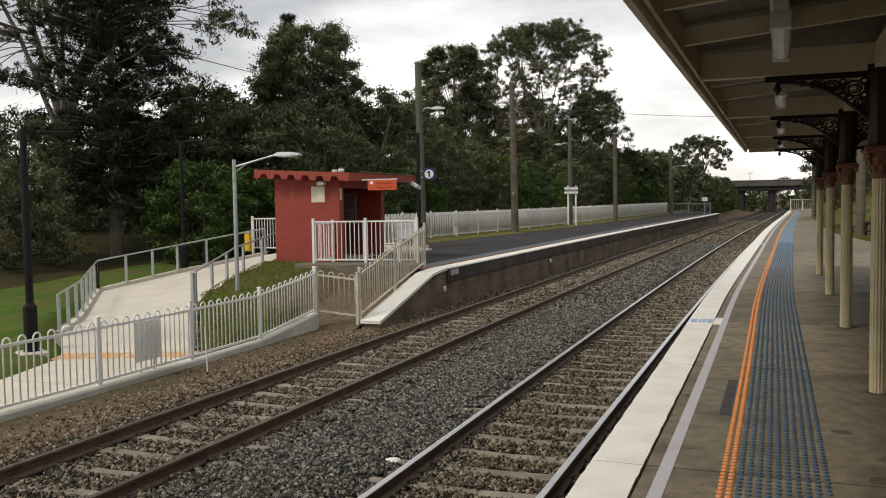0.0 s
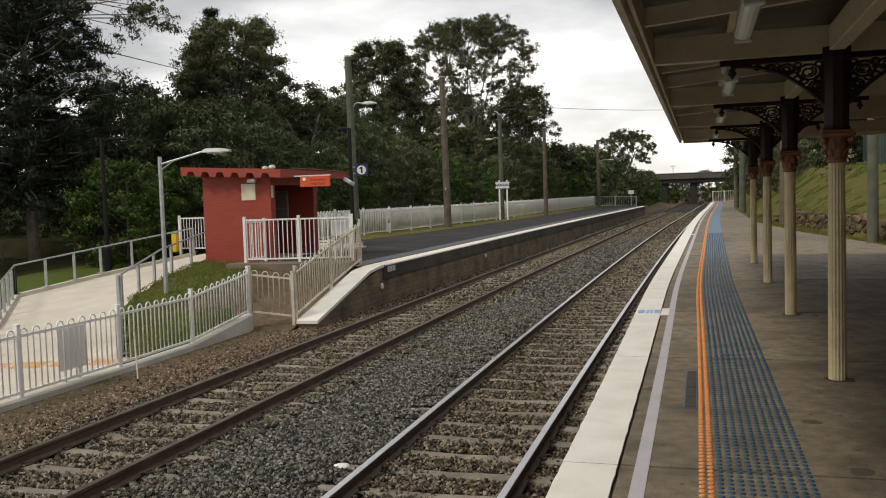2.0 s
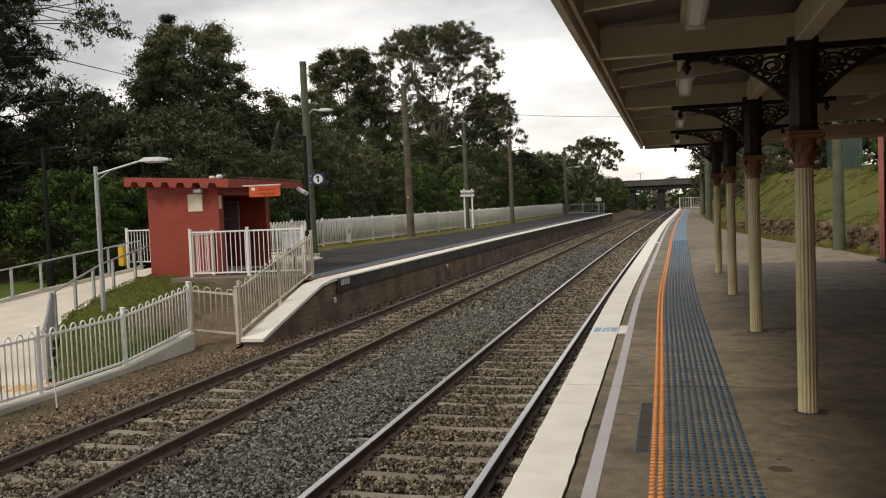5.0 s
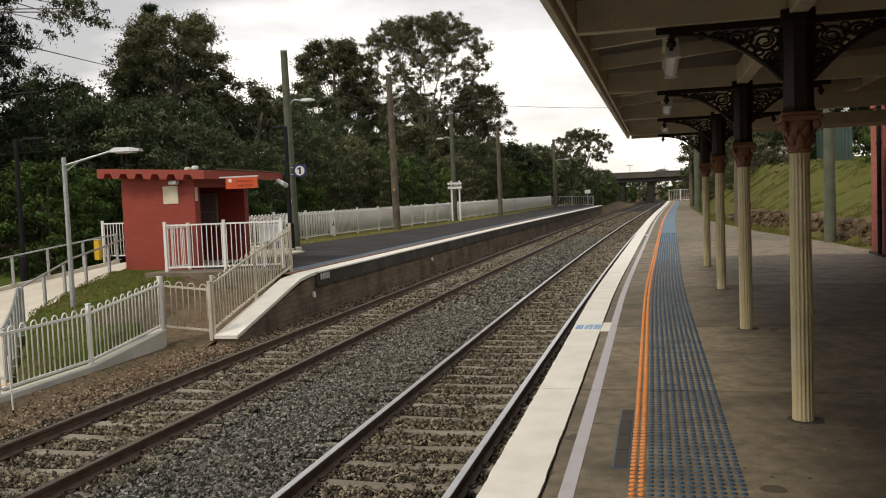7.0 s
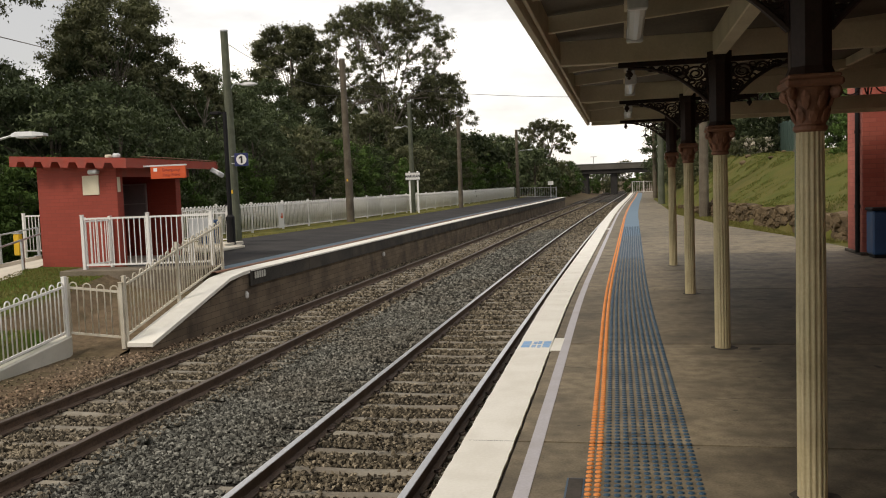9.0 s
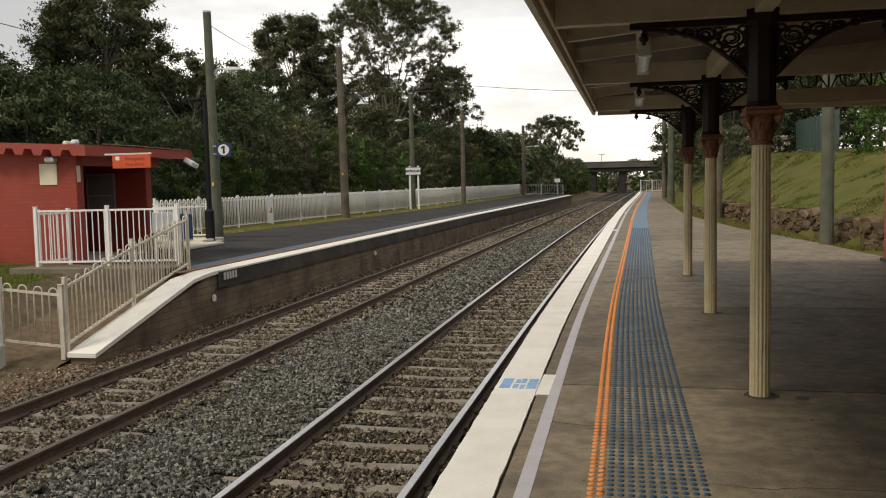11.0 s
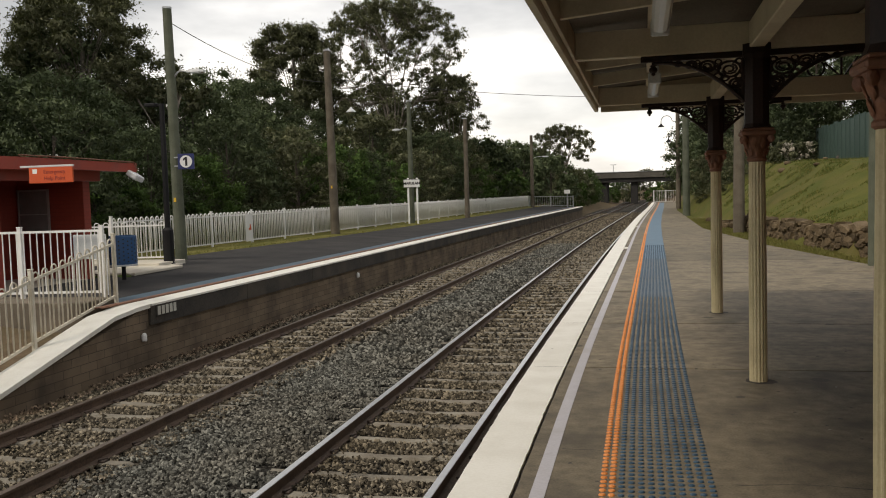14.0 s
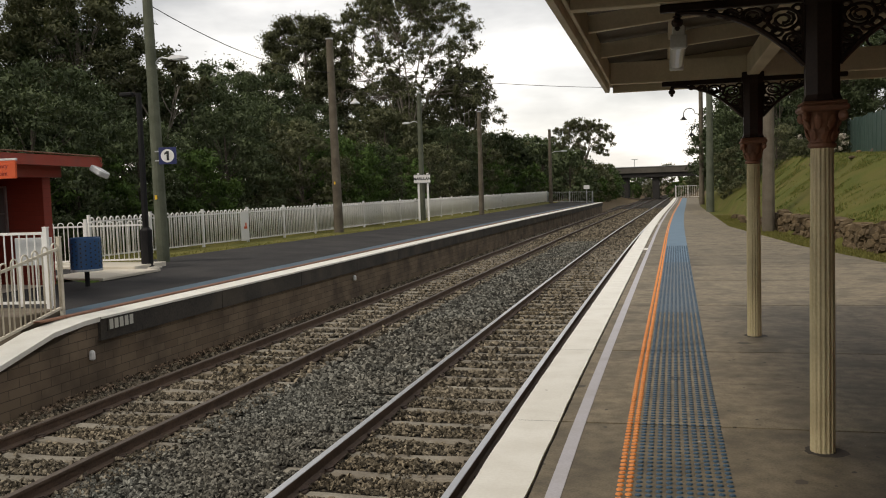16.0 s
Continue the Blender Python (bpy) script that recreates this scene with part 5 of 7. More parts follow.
street_head(p3, (-0.1, 0, 5.1), (-0.55, 0, 5.14), size=(0.4, 0.2))
timber_pole(-11.05, 64.6, 0.15, 6.5, "timber_pole", 0.17)
p5 = timber_pole(-10.9, 98, 0.1, 7.4, "timber_pole", 0.2)
street_head(p5, (0.1, 0, 4.9), (1.1, 0, 5.1))
timber_pole(4.5, 26.8, -0.02, 6.2, "green_pole", 0.155, (0, 0), "thick green-painted steel pole beside the platform")
timber_pole(3.36, 40.2, 0.0, 6.6, "timber_pole", 0.20, (0.05, 0))
timber_pole(2.60, 61, 0.0, 7.2, "green_pole", 0.22, (0, 0), "tall green-grey pole at the platform's narrow end")
rp = timber_pole(2.86, 79, 0.0, 9.2, "timber_pole", 0.2, (0, 0), "timber pole with two swan-neck lamps")
for zz, ro in ((6.7, 1.25), (5.5, 0.7)):
    bm = bmesh.new()
    tube(bm, [(0, 0, zz)] + [(-ro * 2 / 3 + ro / 3 * math.cos(t), 0, zz + 0.1 + ro / 3 * math.sin(t)) for t in [i * math.pi / 8 for i in range(9)]] + [(-ro, 0, zz - 0.1)], 0.03, 6)
    a = part("swan_neck", bm, "black_steel", rp)
    bm = lathe(bmesh.new(), [(0.26, zz - 0.34), (0.24, zz - 0.30), (0.1, zz - 0.16), (0.05, zz - 0.08)], 12, (-ro, 0))
    part("shade", bm, "black_steel", a, "dark bell-shaped shade")


def cable(pts, sag, label="thin black overhead cable between poles"):
    t = thing("overhead_cable", label, "cable", "overhead cables")
    for a, b in zip(pts, pts[1:]):
        a, b = Vector(a), Vector(b)
        line = [a.lerp(b, s) - Vector((0, 0, sag * 4 * s * (1 - s))) for s in [i / 12 for i in range(13)]]
        part("span", tube(bmesh.new(), line, 0.012, 5), "wire", t)


cable([(-12.28, 30.35, 6.5), (-12.5, 43.2, 6.4)], 0.4)
cable([(-12.5, 43.2, 6.55), (2.6, 61, 6.9)], 0.35)


def black_lamp(x, y, z, top, reach, ang, label):
    t = thing("lamp_post", label, "lamp post", "black lamp posts", at=pose(x, y, z, 0, 0, ang))
    h = top - z
    part("shaft", rod(bmesh.new(), (0, 0, 0.9), (0, 0, h), 0.075, 0.062, 12), "black_steel", t)
    part("base_sleeve", lathe(bmesh.new(), [(0.15, 0.0), (0.15, 0.03), (0.125, 0.05), (0.125, 0.88), (0.075, 0.95)], 12, square=0.3), "black_steel", t)
    bm = bmesh.new()
    box(bm, (0.02, -0.02, h - 0.05), (reach * 0.45, 0.02, h - 0.01))
    a = part("arm", bm, "black_steel", t)
    bm = bmesh.new()
    box(bm, (reach * 0.3, -0.11, h - 0.07), (reach, 0.11, h + 0.02), bevel=0.02)
    part("lamp_head", bm, "black_steel", a)
    bm = bmesh.new()
    box(bm, (-0.25, -0.25, -0.25), (0.25, 0.25, 0.02), bevel=0.03)
    part("footing", bm, "path", t, "pale concrete footing")
    return t


black_lamp(-13.1, 12.88, -1.1, 3.12, 0.85, 60, "black steel lamp post on a concrete footing in the lawn")
black_lamp(-18.9, 25, -0.6, 3.9, 0.8, 20, "black steel lamp post beside the sloping path")
black_lamp(-11.72, 28.9, 0.02, 4.12, 0.45, 180, "black steel lamp post beside the far platform fence")


def galv_lamp():
    t = thing("street_lamp", "galvanised street lamp with an upswept arm on the grass mound", "street lamp", at=pose(-12.1, 18.25, -0.66))
    part("shaft", rod(bmesh.new(), (0, 0, 0), (0, 0, 3.42), 0.055, 0.045, 12), "galv", t)
    bm = bmesh.new()
    rod(bm, (0, 0, 0), (0, 0, 0.03), 0.14, seg=12)
    part("base_plate", bm, "galv", t)
    street_head(t, (0, 0, 3.24), (1.10, 0.1, 3.50), size=(0.66, 0.28), bow=0.0)
    part("brace", tube(bmesh.new(), [(0, 0, 3.10), (0.34, 0.03, 3.31)], 0.016, 6), "galv", t)
    bm = bmesh.new()
    box(bm, (-0.3, -0.3, -0.2), (0.3, 0.3, 0.005), bevel=0.03)
    part("footing", bm, "path", t, "pale concrete footing")


galv_lamp()

# ---- signs ----
def number_sign():
    t = thing("platform_number_sign", "square navy sign with a white disc and number 1", "sign", at=pose(-11.84, 30.2, 2.70, 0, 0, 14))
    bm = bmesh.new()
    box(bm, (-0.22, -0.015, -0.21), (0.22, 0.015, 0.21), bevel=0.005)
    part("panel", bm, "sign_blue", t)
    bm = bmesh.new()
    rod(bm, (0, -0.016, 0), (0, -0.021, 0), 0.165, seg=28)
    part("disc", bm, "sign_white", t)
    bm = bmesh.new()
    outline = [(-0.022, -0.115), (0.038, -0.115), (0.038, 0.12), (-0.012, 0.12), (-0.075, 0.075), (-0.075, 0.02), (-0.022, 0.052)]
    face = bm.faces.new([bm.verts.new((a, -0.0215, b)) for a, b in outline])
    ext = bmesh.ops.extrude_face_region(bm, geom=[face])
    bmesh.ops.translate(bm, vec=(0, -0.003, 0), verts=[v for v in ext["geom"] if isinstance(v, bmesh.types.BMVert)])
    bmesh.ops.recalc_face_normals(bm, faces=bm.faces)
    part("numeral", bm, "sign_black", t)
    bm = bmesh.new()
    box(bm, (-0.32, 0.0, 0.10), (0.0, 0.03, 0.13))
    part("mounting", bm, "galv", t)
    bm = bmesh.new()
    box(bm, (-0.32, 0.0, -0.13), (0.0, 0.03, -0.10))
    part("mounting", bm, "galv", t)


number_sign()


def name_board():
    t = thing("station_name_board", "white station name board with black lettering on two posts", "sign", at=pose(-11.98, 54.2, 0.06, 0, 0, 8))
    for x in (-0.2, 0.28):
        bm = bmesh.new()
        box(bm, (x - 0.05, 0.0, -0.2), (x + 0.05, 0.08, 2.5), bevel=0.008)
        part("post", bm, "white_steel", t)
    bm = bmesh.new()
    box(bm, (-0.43, -0.04, 1.98), (0.43, -0.005, 2.43), bevel=0.006)
    b = part("board", bm, "sign_white", t)
    write("lettering", "MARULAN", 0.19, "sign_black", b, pose(0, -0.043, 2.205, 90, 0, 0), heavy=0.008)
    for z in (1.985, 2.405):
        bm = bmesh.new()
        box(bm, (-0.43, -0.046, z), (0.43, -0.038, z + 0.02))
        part("border", bm, "sign_black", b)


name_board()


def end_sign():
    t = thing("small_sign", "small pale sign on a post by the platform end", "sign", at=pose(-7.6, 101.0, -0.05))
    bm = bmesh.new()
    rod(bm, (0, 0, 0), (0, 0, 1.75), 0.04)
    part("post", bm, "galv", t)
    bm = bmesh.new()
    box(bm, (-0.3, -0.05, 1.4), (0.3, -0.03, 1.8))
    part("panel", bm, "sign_white", t)


end_sign()


# ---- bridge ----
def bridge():
    t = thing("road_bridge", "grey concrete road bridge crossing the railway on dark piers", "bridge")
    y = 175
    bm = bmesh.new()
    box(bm, (-60, y - 0.3, 3.75), (60, y + 0.1, 4.85), bevel=0.03)
    part("parapet", bm, "bridge", t)
    bm = bmesh.new()
    box(bm, (-60, y, 3.0), (60, y + 9, 4.1))
    part("deck", bm, "bridge_dark", t)
    bm = bmesh.new()
    box(bm, (-60, y - 0.4, 4.85), (60, y - 0.25, 4.94))
    part("rail", bm, "galv", t)
    for x, w in ((-1.4, 1.3), (9, 1.3)):
        bm = bmesh.new()
        box(bm, (x - w / 2, y + 0.5, -1.6), (x + w / 2, y + 8, 3.4), bevel=0.08)
        part("pier", bm, "bridge_dark", t)
        bm = bmesh.new()
        box(bm, (x - w, y + 0.3, 2.85), (x + w, y + 8.2, 3.4), bevel=0.05)
        part("crosshead", bm, "bridge_dark", t)
    bm = bmesh.new()
    box(bm, (-7.6, y + 0.5, -1.6), (-6.3, y + 8, 3.4), bevel=0.05)
    part("pier", bm, "bridge_dark", t)
    for x, s in ((-12, -1), (14, 1)):
        bm = bmesh.new()
        vs = [bm.verts.new(q) for q in ((x, y, -1.6), (x + 46 * s, y, -1.6), (x + 46 * s, y, 3.75), (x + 4 * s, y, 3.75), (x, y + 9, -1.6), (x + 46 * s, y + 9, -1.6), (x + 46 * s, y + 9, 3.75), (x + 4 * s, y + 9, 3.75))]
        for f in ((0, 1, 2, 3), (4, 5, 6, 7), (0, 3, 7, 4), (3, 2, 6, 7), (1, 5, 6, 2), (0, 4, 5, 1)):
            bm.faces.new([vs[i] for i in f])
        bmesh.ops.recalc_face_normals(bm, faces=bm.faces)
        part("abutment", bm, "earth", t, "earth abutment slope")
    for x in (-18, -5.2, 14):
        k = thing("road_lamp", "thin road lamp standing on the bridge", "street lamp", "lamps on the bridge", at=pose(x, y + 1, 4.1))
        part("post", rod(bmesh.new(), (0, 0, 0), (0, 0, 2.2), 0.06, seg=6), "galv", k)
        bm = bmesh.new()
        box(bm, (-0.6, -0.1, 2.15), (0.6, 0.1, 2.25), bevel=0.03)
        part("head", bm, "galv", k)


bridge()


# ---- fences ----
def hoop_mesh(h, width=0.13, r=0.0115, seg=6):
    n = 8
    pts = [(-width / 2, 0, 0)] + [(-width / 2 * math.cos(t), 0, h - width / 2 + width / 2 * math.sin(t)) for t in [i * math.pi / n for i in range(n + 1)]] + [(width / 2, 0, 0)]
    return tube(bmesh.new(), pts, r, seg)


def fence(name, label, pts, mat, hooped=True, high=1.0, period=0.25, posts=True, group="", category="fence", seg=6, post_w=0.07, bar=0.0125):
    """A steel fence through points: square posts at them, two rails, and hoop-topped or plain pickets."""
    t = thing(name, label, category, group)
    if hooped:
        me = mesh_of(hoop_mesh(high - 0.08, r=bar, seg=seg), "hoop", mat, True)
    else:
        me = mesh_of(tube(bmesh.new(), [(0, 0, 0.0), (0, 0, high - 0.10)], bar, seg), "picket", mat)
    for i, p in enumerate(pts):
        bm = bmesh.new()
        d = (Vector(pts[min(i + 1, len(pts) - 1)]) - Vector(pts[max(i - 1, 0)]))
        ang = math.atan2(d.y, d.x)
        w = post_w / 2
        box(bm, (-w, -w, -0.12), (w, w, high + 0.06), bevel=0.006)
        box(bm, (-w - 0.006, -w - 0.006, high + 0.06), (w + 0.006, w + 0.006, high + 0.075), bevel=0.004)
        if posts:
            part("post", bm, mat, t, at=Matrix.Translation(p) @ Matrix.Rotation(ang, 4, "Z"))
    for a, b in zip(pts, pts[1:]):
        a, b = Vector(a), Vector(b)
        flat = Vector((b.x - a.x, b.y - a.y, 0))
        ang = math.atan2(flat.y, flat.x)
        for z, w in ((0.09, 0.02), (high - 0.10 if hooped else high - 0.02, 0.02)):
            bm = bmesh.new()
            q = [a + Vector((0, 0, z)), b + Vector((0, 0, z))]
            side = Vector((-math.sin(ang), math.cos(ang), 0)) * 0.016
            vs = [bm.verts.new(p + s * side + Vector((0, 0, u))) for p in q for s, u in ((-1, -w), (1, -w), (1, w), (-1, w))]
            for f in ((0, 1, 5, 4), (1, 2, 6, 5), (2, 3, 7, 6), (3, 0, 4, 7), (3, 2, 1, 0), (4, 5, 6, 7)):
                bm.faces.new([vs[k] for k in f])
            part("rail", bm, mat, t)
        n = max(1, int(round(flat.length / period)))
        for k in range(n):
            p = a.lerp(b, (k + 0.5) / n)
            part("hoop" if hooped else "picket", me, mat, t, at=Matrix.Translation(p + Vector((0, 0, 0.08))) @ Matrix.Rotation(ang, 4, "Z"))
    return t


near_pts = [(-9.36, 1.2, -1.07), (-9.36, 3.6, -1.07), (-9.35, 6.0, -1.07), (-9.34, 8.3, -1.07), (-9.36, 10.62, -1.08), (-9.37, 12.85, -1.08), (-9.40, 15.08, -1.06), (-9.50, 17.46, -0.82)]
fence("loop_top_fence", "white loop-top steel fence on a concrete plinth beside the track", near_pts, "white_steel", group="white loop-top fences")
fence("loop_top_fence", "aged cream loop-top fence panel across the ramp's foot", [(-9.50, 17.52, -0.84), (-8.56, 17.72, -0.96)], "cream_steel", period=0.24, group="white loop-top fences")
fence("loop_top_fence", "aged cream loop-top fence climbing beside the white coping", [(-8.52, 17.76, -0.93), (-8.52, 19.68, -0.46), (-8.66, 21.95, -0.05)], "cream_steel", high=1.08, period=0.23, group="white loop-top fences", post_w=0.06)
fence("balustrade", "white steel balustrade with plain bars in front of the shelter", [(-11.78, 21.46, 0.02), (-10.31, 21.72, 0.02), (-8.88, 21.95, 0.02)], "white_steel", hooped=False, high=1.16, period=0.125, group="white balustrades", category="balustrade")
fence("balustrade", "white steel balustrade running from the corner to the shelter", [(-11.79, 21.53, 0.02), (-11.66, 22.36, 0.02)], "white_steel", hooped=False, high=1.1, period=0.115, group="white balustrades", category="balustrade")
fence("balustrade", "white steel balustrade at the head of the path", [(-16.9, 26.2, 0.08), (-15.4, 26.1, 0.08)], "white_steel", hooped=False, high=1.12, period=0.115, group="white balustrades", category="balustrade")
fence("loop_top_fence", "white loop-top fence beside the black lamp post", [(-14.9, 28.4, 0.10), (-13.4, 28.95, 0.10), (-12.0, 29.3, 0.10)], "white_steel", high=1.02, period=0.23, group="white loop-top fences")
ys = steps(30.2, 103, 2.5)
fence("loop_top_fence", "long white loop-top fence behind the far platform", [(fence_x(y), y, 0.10) for y in ys], "white_steel", high=1.10, period=0.24, group="white loop-top fences", seg=4, bar=0.022)
fence("end_barrier", "pale steel barrier across the far platform's end", [(-11.9, 103.2, 0.05), (-9.6, 103.4, 0.0), (-7.2, 103.6, -0.05)], "galv", hooped=False, high=1.1, period=0.2, category="barrier", seg=4)
fence("end_gate", "white steel gate across the near platform's end", [(1.35, 112.6, 0.0), (2.7, 112.6, 0.0), (4.1, 112.6, 0.0)], "white_steel", hooped=False, high=1.35, period=0.2, category="gate", seg=4)


def plinth():
    bm = bmesh.new()
    rows = []
    for x, y, z in near_pts:
        z += 0.02
        rows.append([bm.verts.new(q) for q in ((x - 0.09, y, -1.5), (x - 0.09, y, z), (x + 0.07, y, z), (x + 0.09, y, z - 0.02), (x + 0.09, y, -1.5))])
    for a, b in zip(rows, rows[1:]):
        for j in range(4):
            bm.faces.new((a[j], a[j + 1], b[j + 1], b[j]))
    bm.faces.new(rows[-1])
    bmesh.ops.recalc_face_normals(bm, faces=bm.faces)
    tagged(part("fence_plinth", bm, "plinth"), "low grey concrete plinth under the white fence", "plinth", kind="structure")


plinth()


def fence_notice():
    t = thing("fence_notice", "white notice with an orange mark fixed to the fence", "sign", at=pose(fence_x(37.4) + 0.05, 37.4, 0.15, 0, 0, 84))
    bm = bmesh.new()
    box(bm, (-0.24, -0.05, 0.0), (0.24, -0.04, 0.98), bevel=0.003)
    part("panel", bm, "sign_white", t)
    bm = bmesh.new()
    box(bm, (-0.05, -0.055, 0.40), (0.12, -0.05, 0.48))
    box(bm, (0.02, -0.055, 0.48), (0.10, -0.05, 0.60))
    part("bar", bm, "orange_sign", t)
    t = thing("framed_notice", "pale grey framed notice standing behind the balustrade", "sign", at=pose(-9.17, 22.02, 0.03, 0, 0, 9))
    bm = bmesh.new()
    box(bm, (-0.28, -0.02, 0.64), (0.28, 0.02, 1.06), bevel=0.005)
    part("panel", bm, "lamp_grey", t)
    for x in (-0.25, 0.25):
        bm = bmesh.new()
        box(bm, (x - 0.025, 0.022, 0.0), (x + 0.025, 0.06, 1.06))
        part("post", bm, "white_steel", t)


fence_notice()


def far_bin():
    t = thing("litter_bin", "round blue perforated litter bin on a short post", "bin", at=pose(-10.55, 25.1, 0.0))
    body = lathe(bmesh.new(), [(0.26, 0.30), (0.285, 0.32), (0.285, 0.92), (0.27, 0.94), (0.25, 0.92), (0.25, 0.40)], 24)
    b = part("body", body, "bin_blue", t)
    holes = bmesh.new()
    for i in range(20):
        a = 2 * math.pi * i / 20
        for k in range(6):
            z = 0.40 + 0.085 * k + (0.04 if i % 2 else 0)
            rod(holes, (0.278 * math.cos(a), 0.278 * math.sin(a), z), (0.2885 * math.cos(a), 0.2885 * math.sin(a), z), 0.018, seg=6)
    tagged(part("perforation", holes, "sign_black", b), kind="stuff")
    part("rim", lathe(bmesh.new(), [(0.29, 0.30), (0.295, 0.31), (0.295, 0.335), (0.28, 0.34)], 24), "lamp_grey", t, "pale rim")
    bm = bmesh.new()
    rod(bm, (0, 0, 0), (0, 0, 0.32), 0.045)
    part("post", bm, "black_steel", t)
    s = thing("concrete_pad", "pale concrete pad under the fence and bin", "slab", kind="structure")
    bm = bmesh.new()
    box(bm, (-12.6, 26.2, -0.02), (-11.0, 28.3, 0.045), bevel=0.01)
    box(bm, (-14.9, 28.2, -0.02), (-11.6, 29.5, 0.11), bevel=0.01)
    part("pad", bm, "path", s)


far_bin()


# ---- path to the far platform ----
def path():
    L = [(-11.3, 10.6, -1.07), (-11.9, 12.4, -1.07), (-13.85, 14.4, -1.05), (-15.2, 16.4, -1.0), (-17.9, 19.9, -0.76), (-17.5, 23.2, -0.45), (-15.95, 25.6, -0.03), (-15.4, 26.3, 0.06)]
    R = [(-9.47, 10.6, -1.07), (-9.47, 12.4, -1.07), (-9.5, 13.1, -1.07), (-11.4, 15.6, -1.0), (-13.1, 17.8, -0.78), (-13.9, 20.6, -0.36), (-14.2, 23.4, 0.0), (-14.0, 24.5, 0.05)]
    t = tagged(new("concrete_path"), "pale new concrete path sloping up to the far platform", "path", kind="structure")
    for i in range(len(L) - 1):
        bm = bmesh.new()
        q = [L[i], R[i], R[i + 1], L[i + 1]]
        top = [bm.verts.new(p) for p in q]
        low = [bm.verts.new((p[0], p[1], p[2] - 0.35)) for p in q]
        bm.faces.new(top)
        for k in range(4):
            bm.faces.new((top[k], low[k], low[(k + 1) % 4], top[(k + 1) % 4]))
        bmesh.ops.recalc_face_normals(bm, faces=bm.faces)
        part("path_slab", bm, "path", t)
    bm = bmesh.new()
    q = [(-9.47, 1.0, -1.07), (-9.47, 10.58, -1.07), (-11.3, 10.58, -1.07), (-11.3, 1.0, -1.07)]
    top = [bm.verts.new(p) for p in q]
    low = [bm.verts.new((p[0], p[1], p[2] - 0.3)) for p in q]
    bm.faces.new(top)
    for k in range(4):
        bm.faces.new((top[k], low[k], low[(k + 1) % 4], top[(k + 1) % 4]))
    bmesh.ops.recalc_face_normals(bm, faces=bm.faces)
    part("path_slab", bm, "path", t)

    def kerb(line, side):
        for i in range(len(line) - 1):
            a, b = Vector(line[i]), Vector(line[i + 1])
            d = Vector((b.x - a.x, b.y - a.y, 0)).normalized()
            n = Vector((-d.y, d.x, 0)) * side
            bm = bmesh.new()
            q = [a, b, b + n * 0.15, a + n * 0.15]
            top = [bm.verts.new(p + Vector((0, 0, 0.10))) for p in q]
            low = [bm.verts.new(p - Vector((0, 0, 0.3))) for p in q]
            bm.faces.new(top)
            for k in range(4):
                bm.faces.new((top[k], low[k], low[(k + 1) % 4], top[(k + 1) % 4]))
            bmesh.ops.recalc_face_normals(bm, faces=bm.faces)
            part("kerb", bm, "path", t)

    kerb(L[2:7], 1)
    for i, (x, y) in enumerate(((-12.2, 13.2), (-11.6, 13.45), (-11.0, 13.7), (-10.4, 13.95))):
        bm = bmesh.new()
        m = pose(x + 0.4, y - 0.6, -1.062, 0, 0, 20)
        box(bm, (-0.28, -0.3, -0.02), (0.28, 0.3, 0.0), m)
        for a in range(5):
            for b in range(5):
                box(bm, (-0.24 + 0.1 * a, -0.24 + 0.1 * b, 0), (-0.19 + 0.1 * a, -0.19 + 0.1 * b, 0.006), m)
        part("tactile_tile", bm, "pale_orange", t, "pale orange studded tactile tile")

    def handrail(name, label, line, n_post, hgt=0.78, mid=False):
        h = thing(name, label, "handrail", "galvanised handrails of the path")
        pts = [Vector(p) for p in line]
        lens = [0]
        for a, b in zip(pts, pts[1:]):
            lens.append(lens[-1] + (b - a).length)

        def at(s):
            for i in range(len(pts) - 1):
                if s <= lens[i + 1] + 1e-6:
                    return pts[i].lerp(pts[i + 1], (s - lens[i]) / (lens[i + 1] - lens[i]))
            return pts[-1]

        for i in range(n_post):
            p = at(lens[-1] * i / (n_post - 1))
            bm = bmesh.new()
            box(bm, (-0.035, -0.03, 0.0), (0.035, 0.03, hgt), bevel=0.008)
            q = part("post", bm, "galv", h, at=Matrix.Translation(p))
            bm = bmesh.new()
            box(bm, (-0.09, -0.09, 0.0), (0.09, 0.09, 0.015))
            part("foot_plate", bm, "galv", q)
        part("top_rail", tube(bmesh.new(), [p + Vector((0, 0, hgt + 0.01)) for p in pts], 0.024, 8), "galv", h)

    up = lambda ps, dx, dz: [(p[0] + dx, p[1], p[2] + dz) for p in ps]
    handrail("handrail", "galvanised handrail on close posts along the path kerb", up(L[2:5], -0.07, 0.10), 8)
    handrail("handrail", "galvanised handrail along the upper path", up(L[4:7], -0.07, 0.10), 7)
    handrail("handrail", "galvanised handrail on the mound side of the path", up(R[4:7], 0.1, 0.0), 6, 0.82)
    handrail("handrail", "galvanised handrail on close posts beside the grass mound", [(-10.15, 13.95, -1.05), (-11.5, 15.72, -1.0), (-13.05, 17.75, -0.79)], 6, 0.82)
    b = thing("notice_panel", "pale grey blank panel fixed behind the white fence", "panel")
    bm = bmesh.new()
    box(bm, (-9.45, 11.52, -0.88), (-9.435, 12.12, -0.22), bevel=0.004)
    part("sheet", bm, "white_steel", b)
    for y in (11.66, 11.98):
        bm = bmesh.new()
        box(bm, (-9.47, y - 0.015, -1.07), (-9.45, y + 0.015, -0.22))
        part("stay", bm, "galv", b)
    s = thing("marker_stake", "thin white marker stake standing in the ballast", "stake")
    bm = bmesh.new()
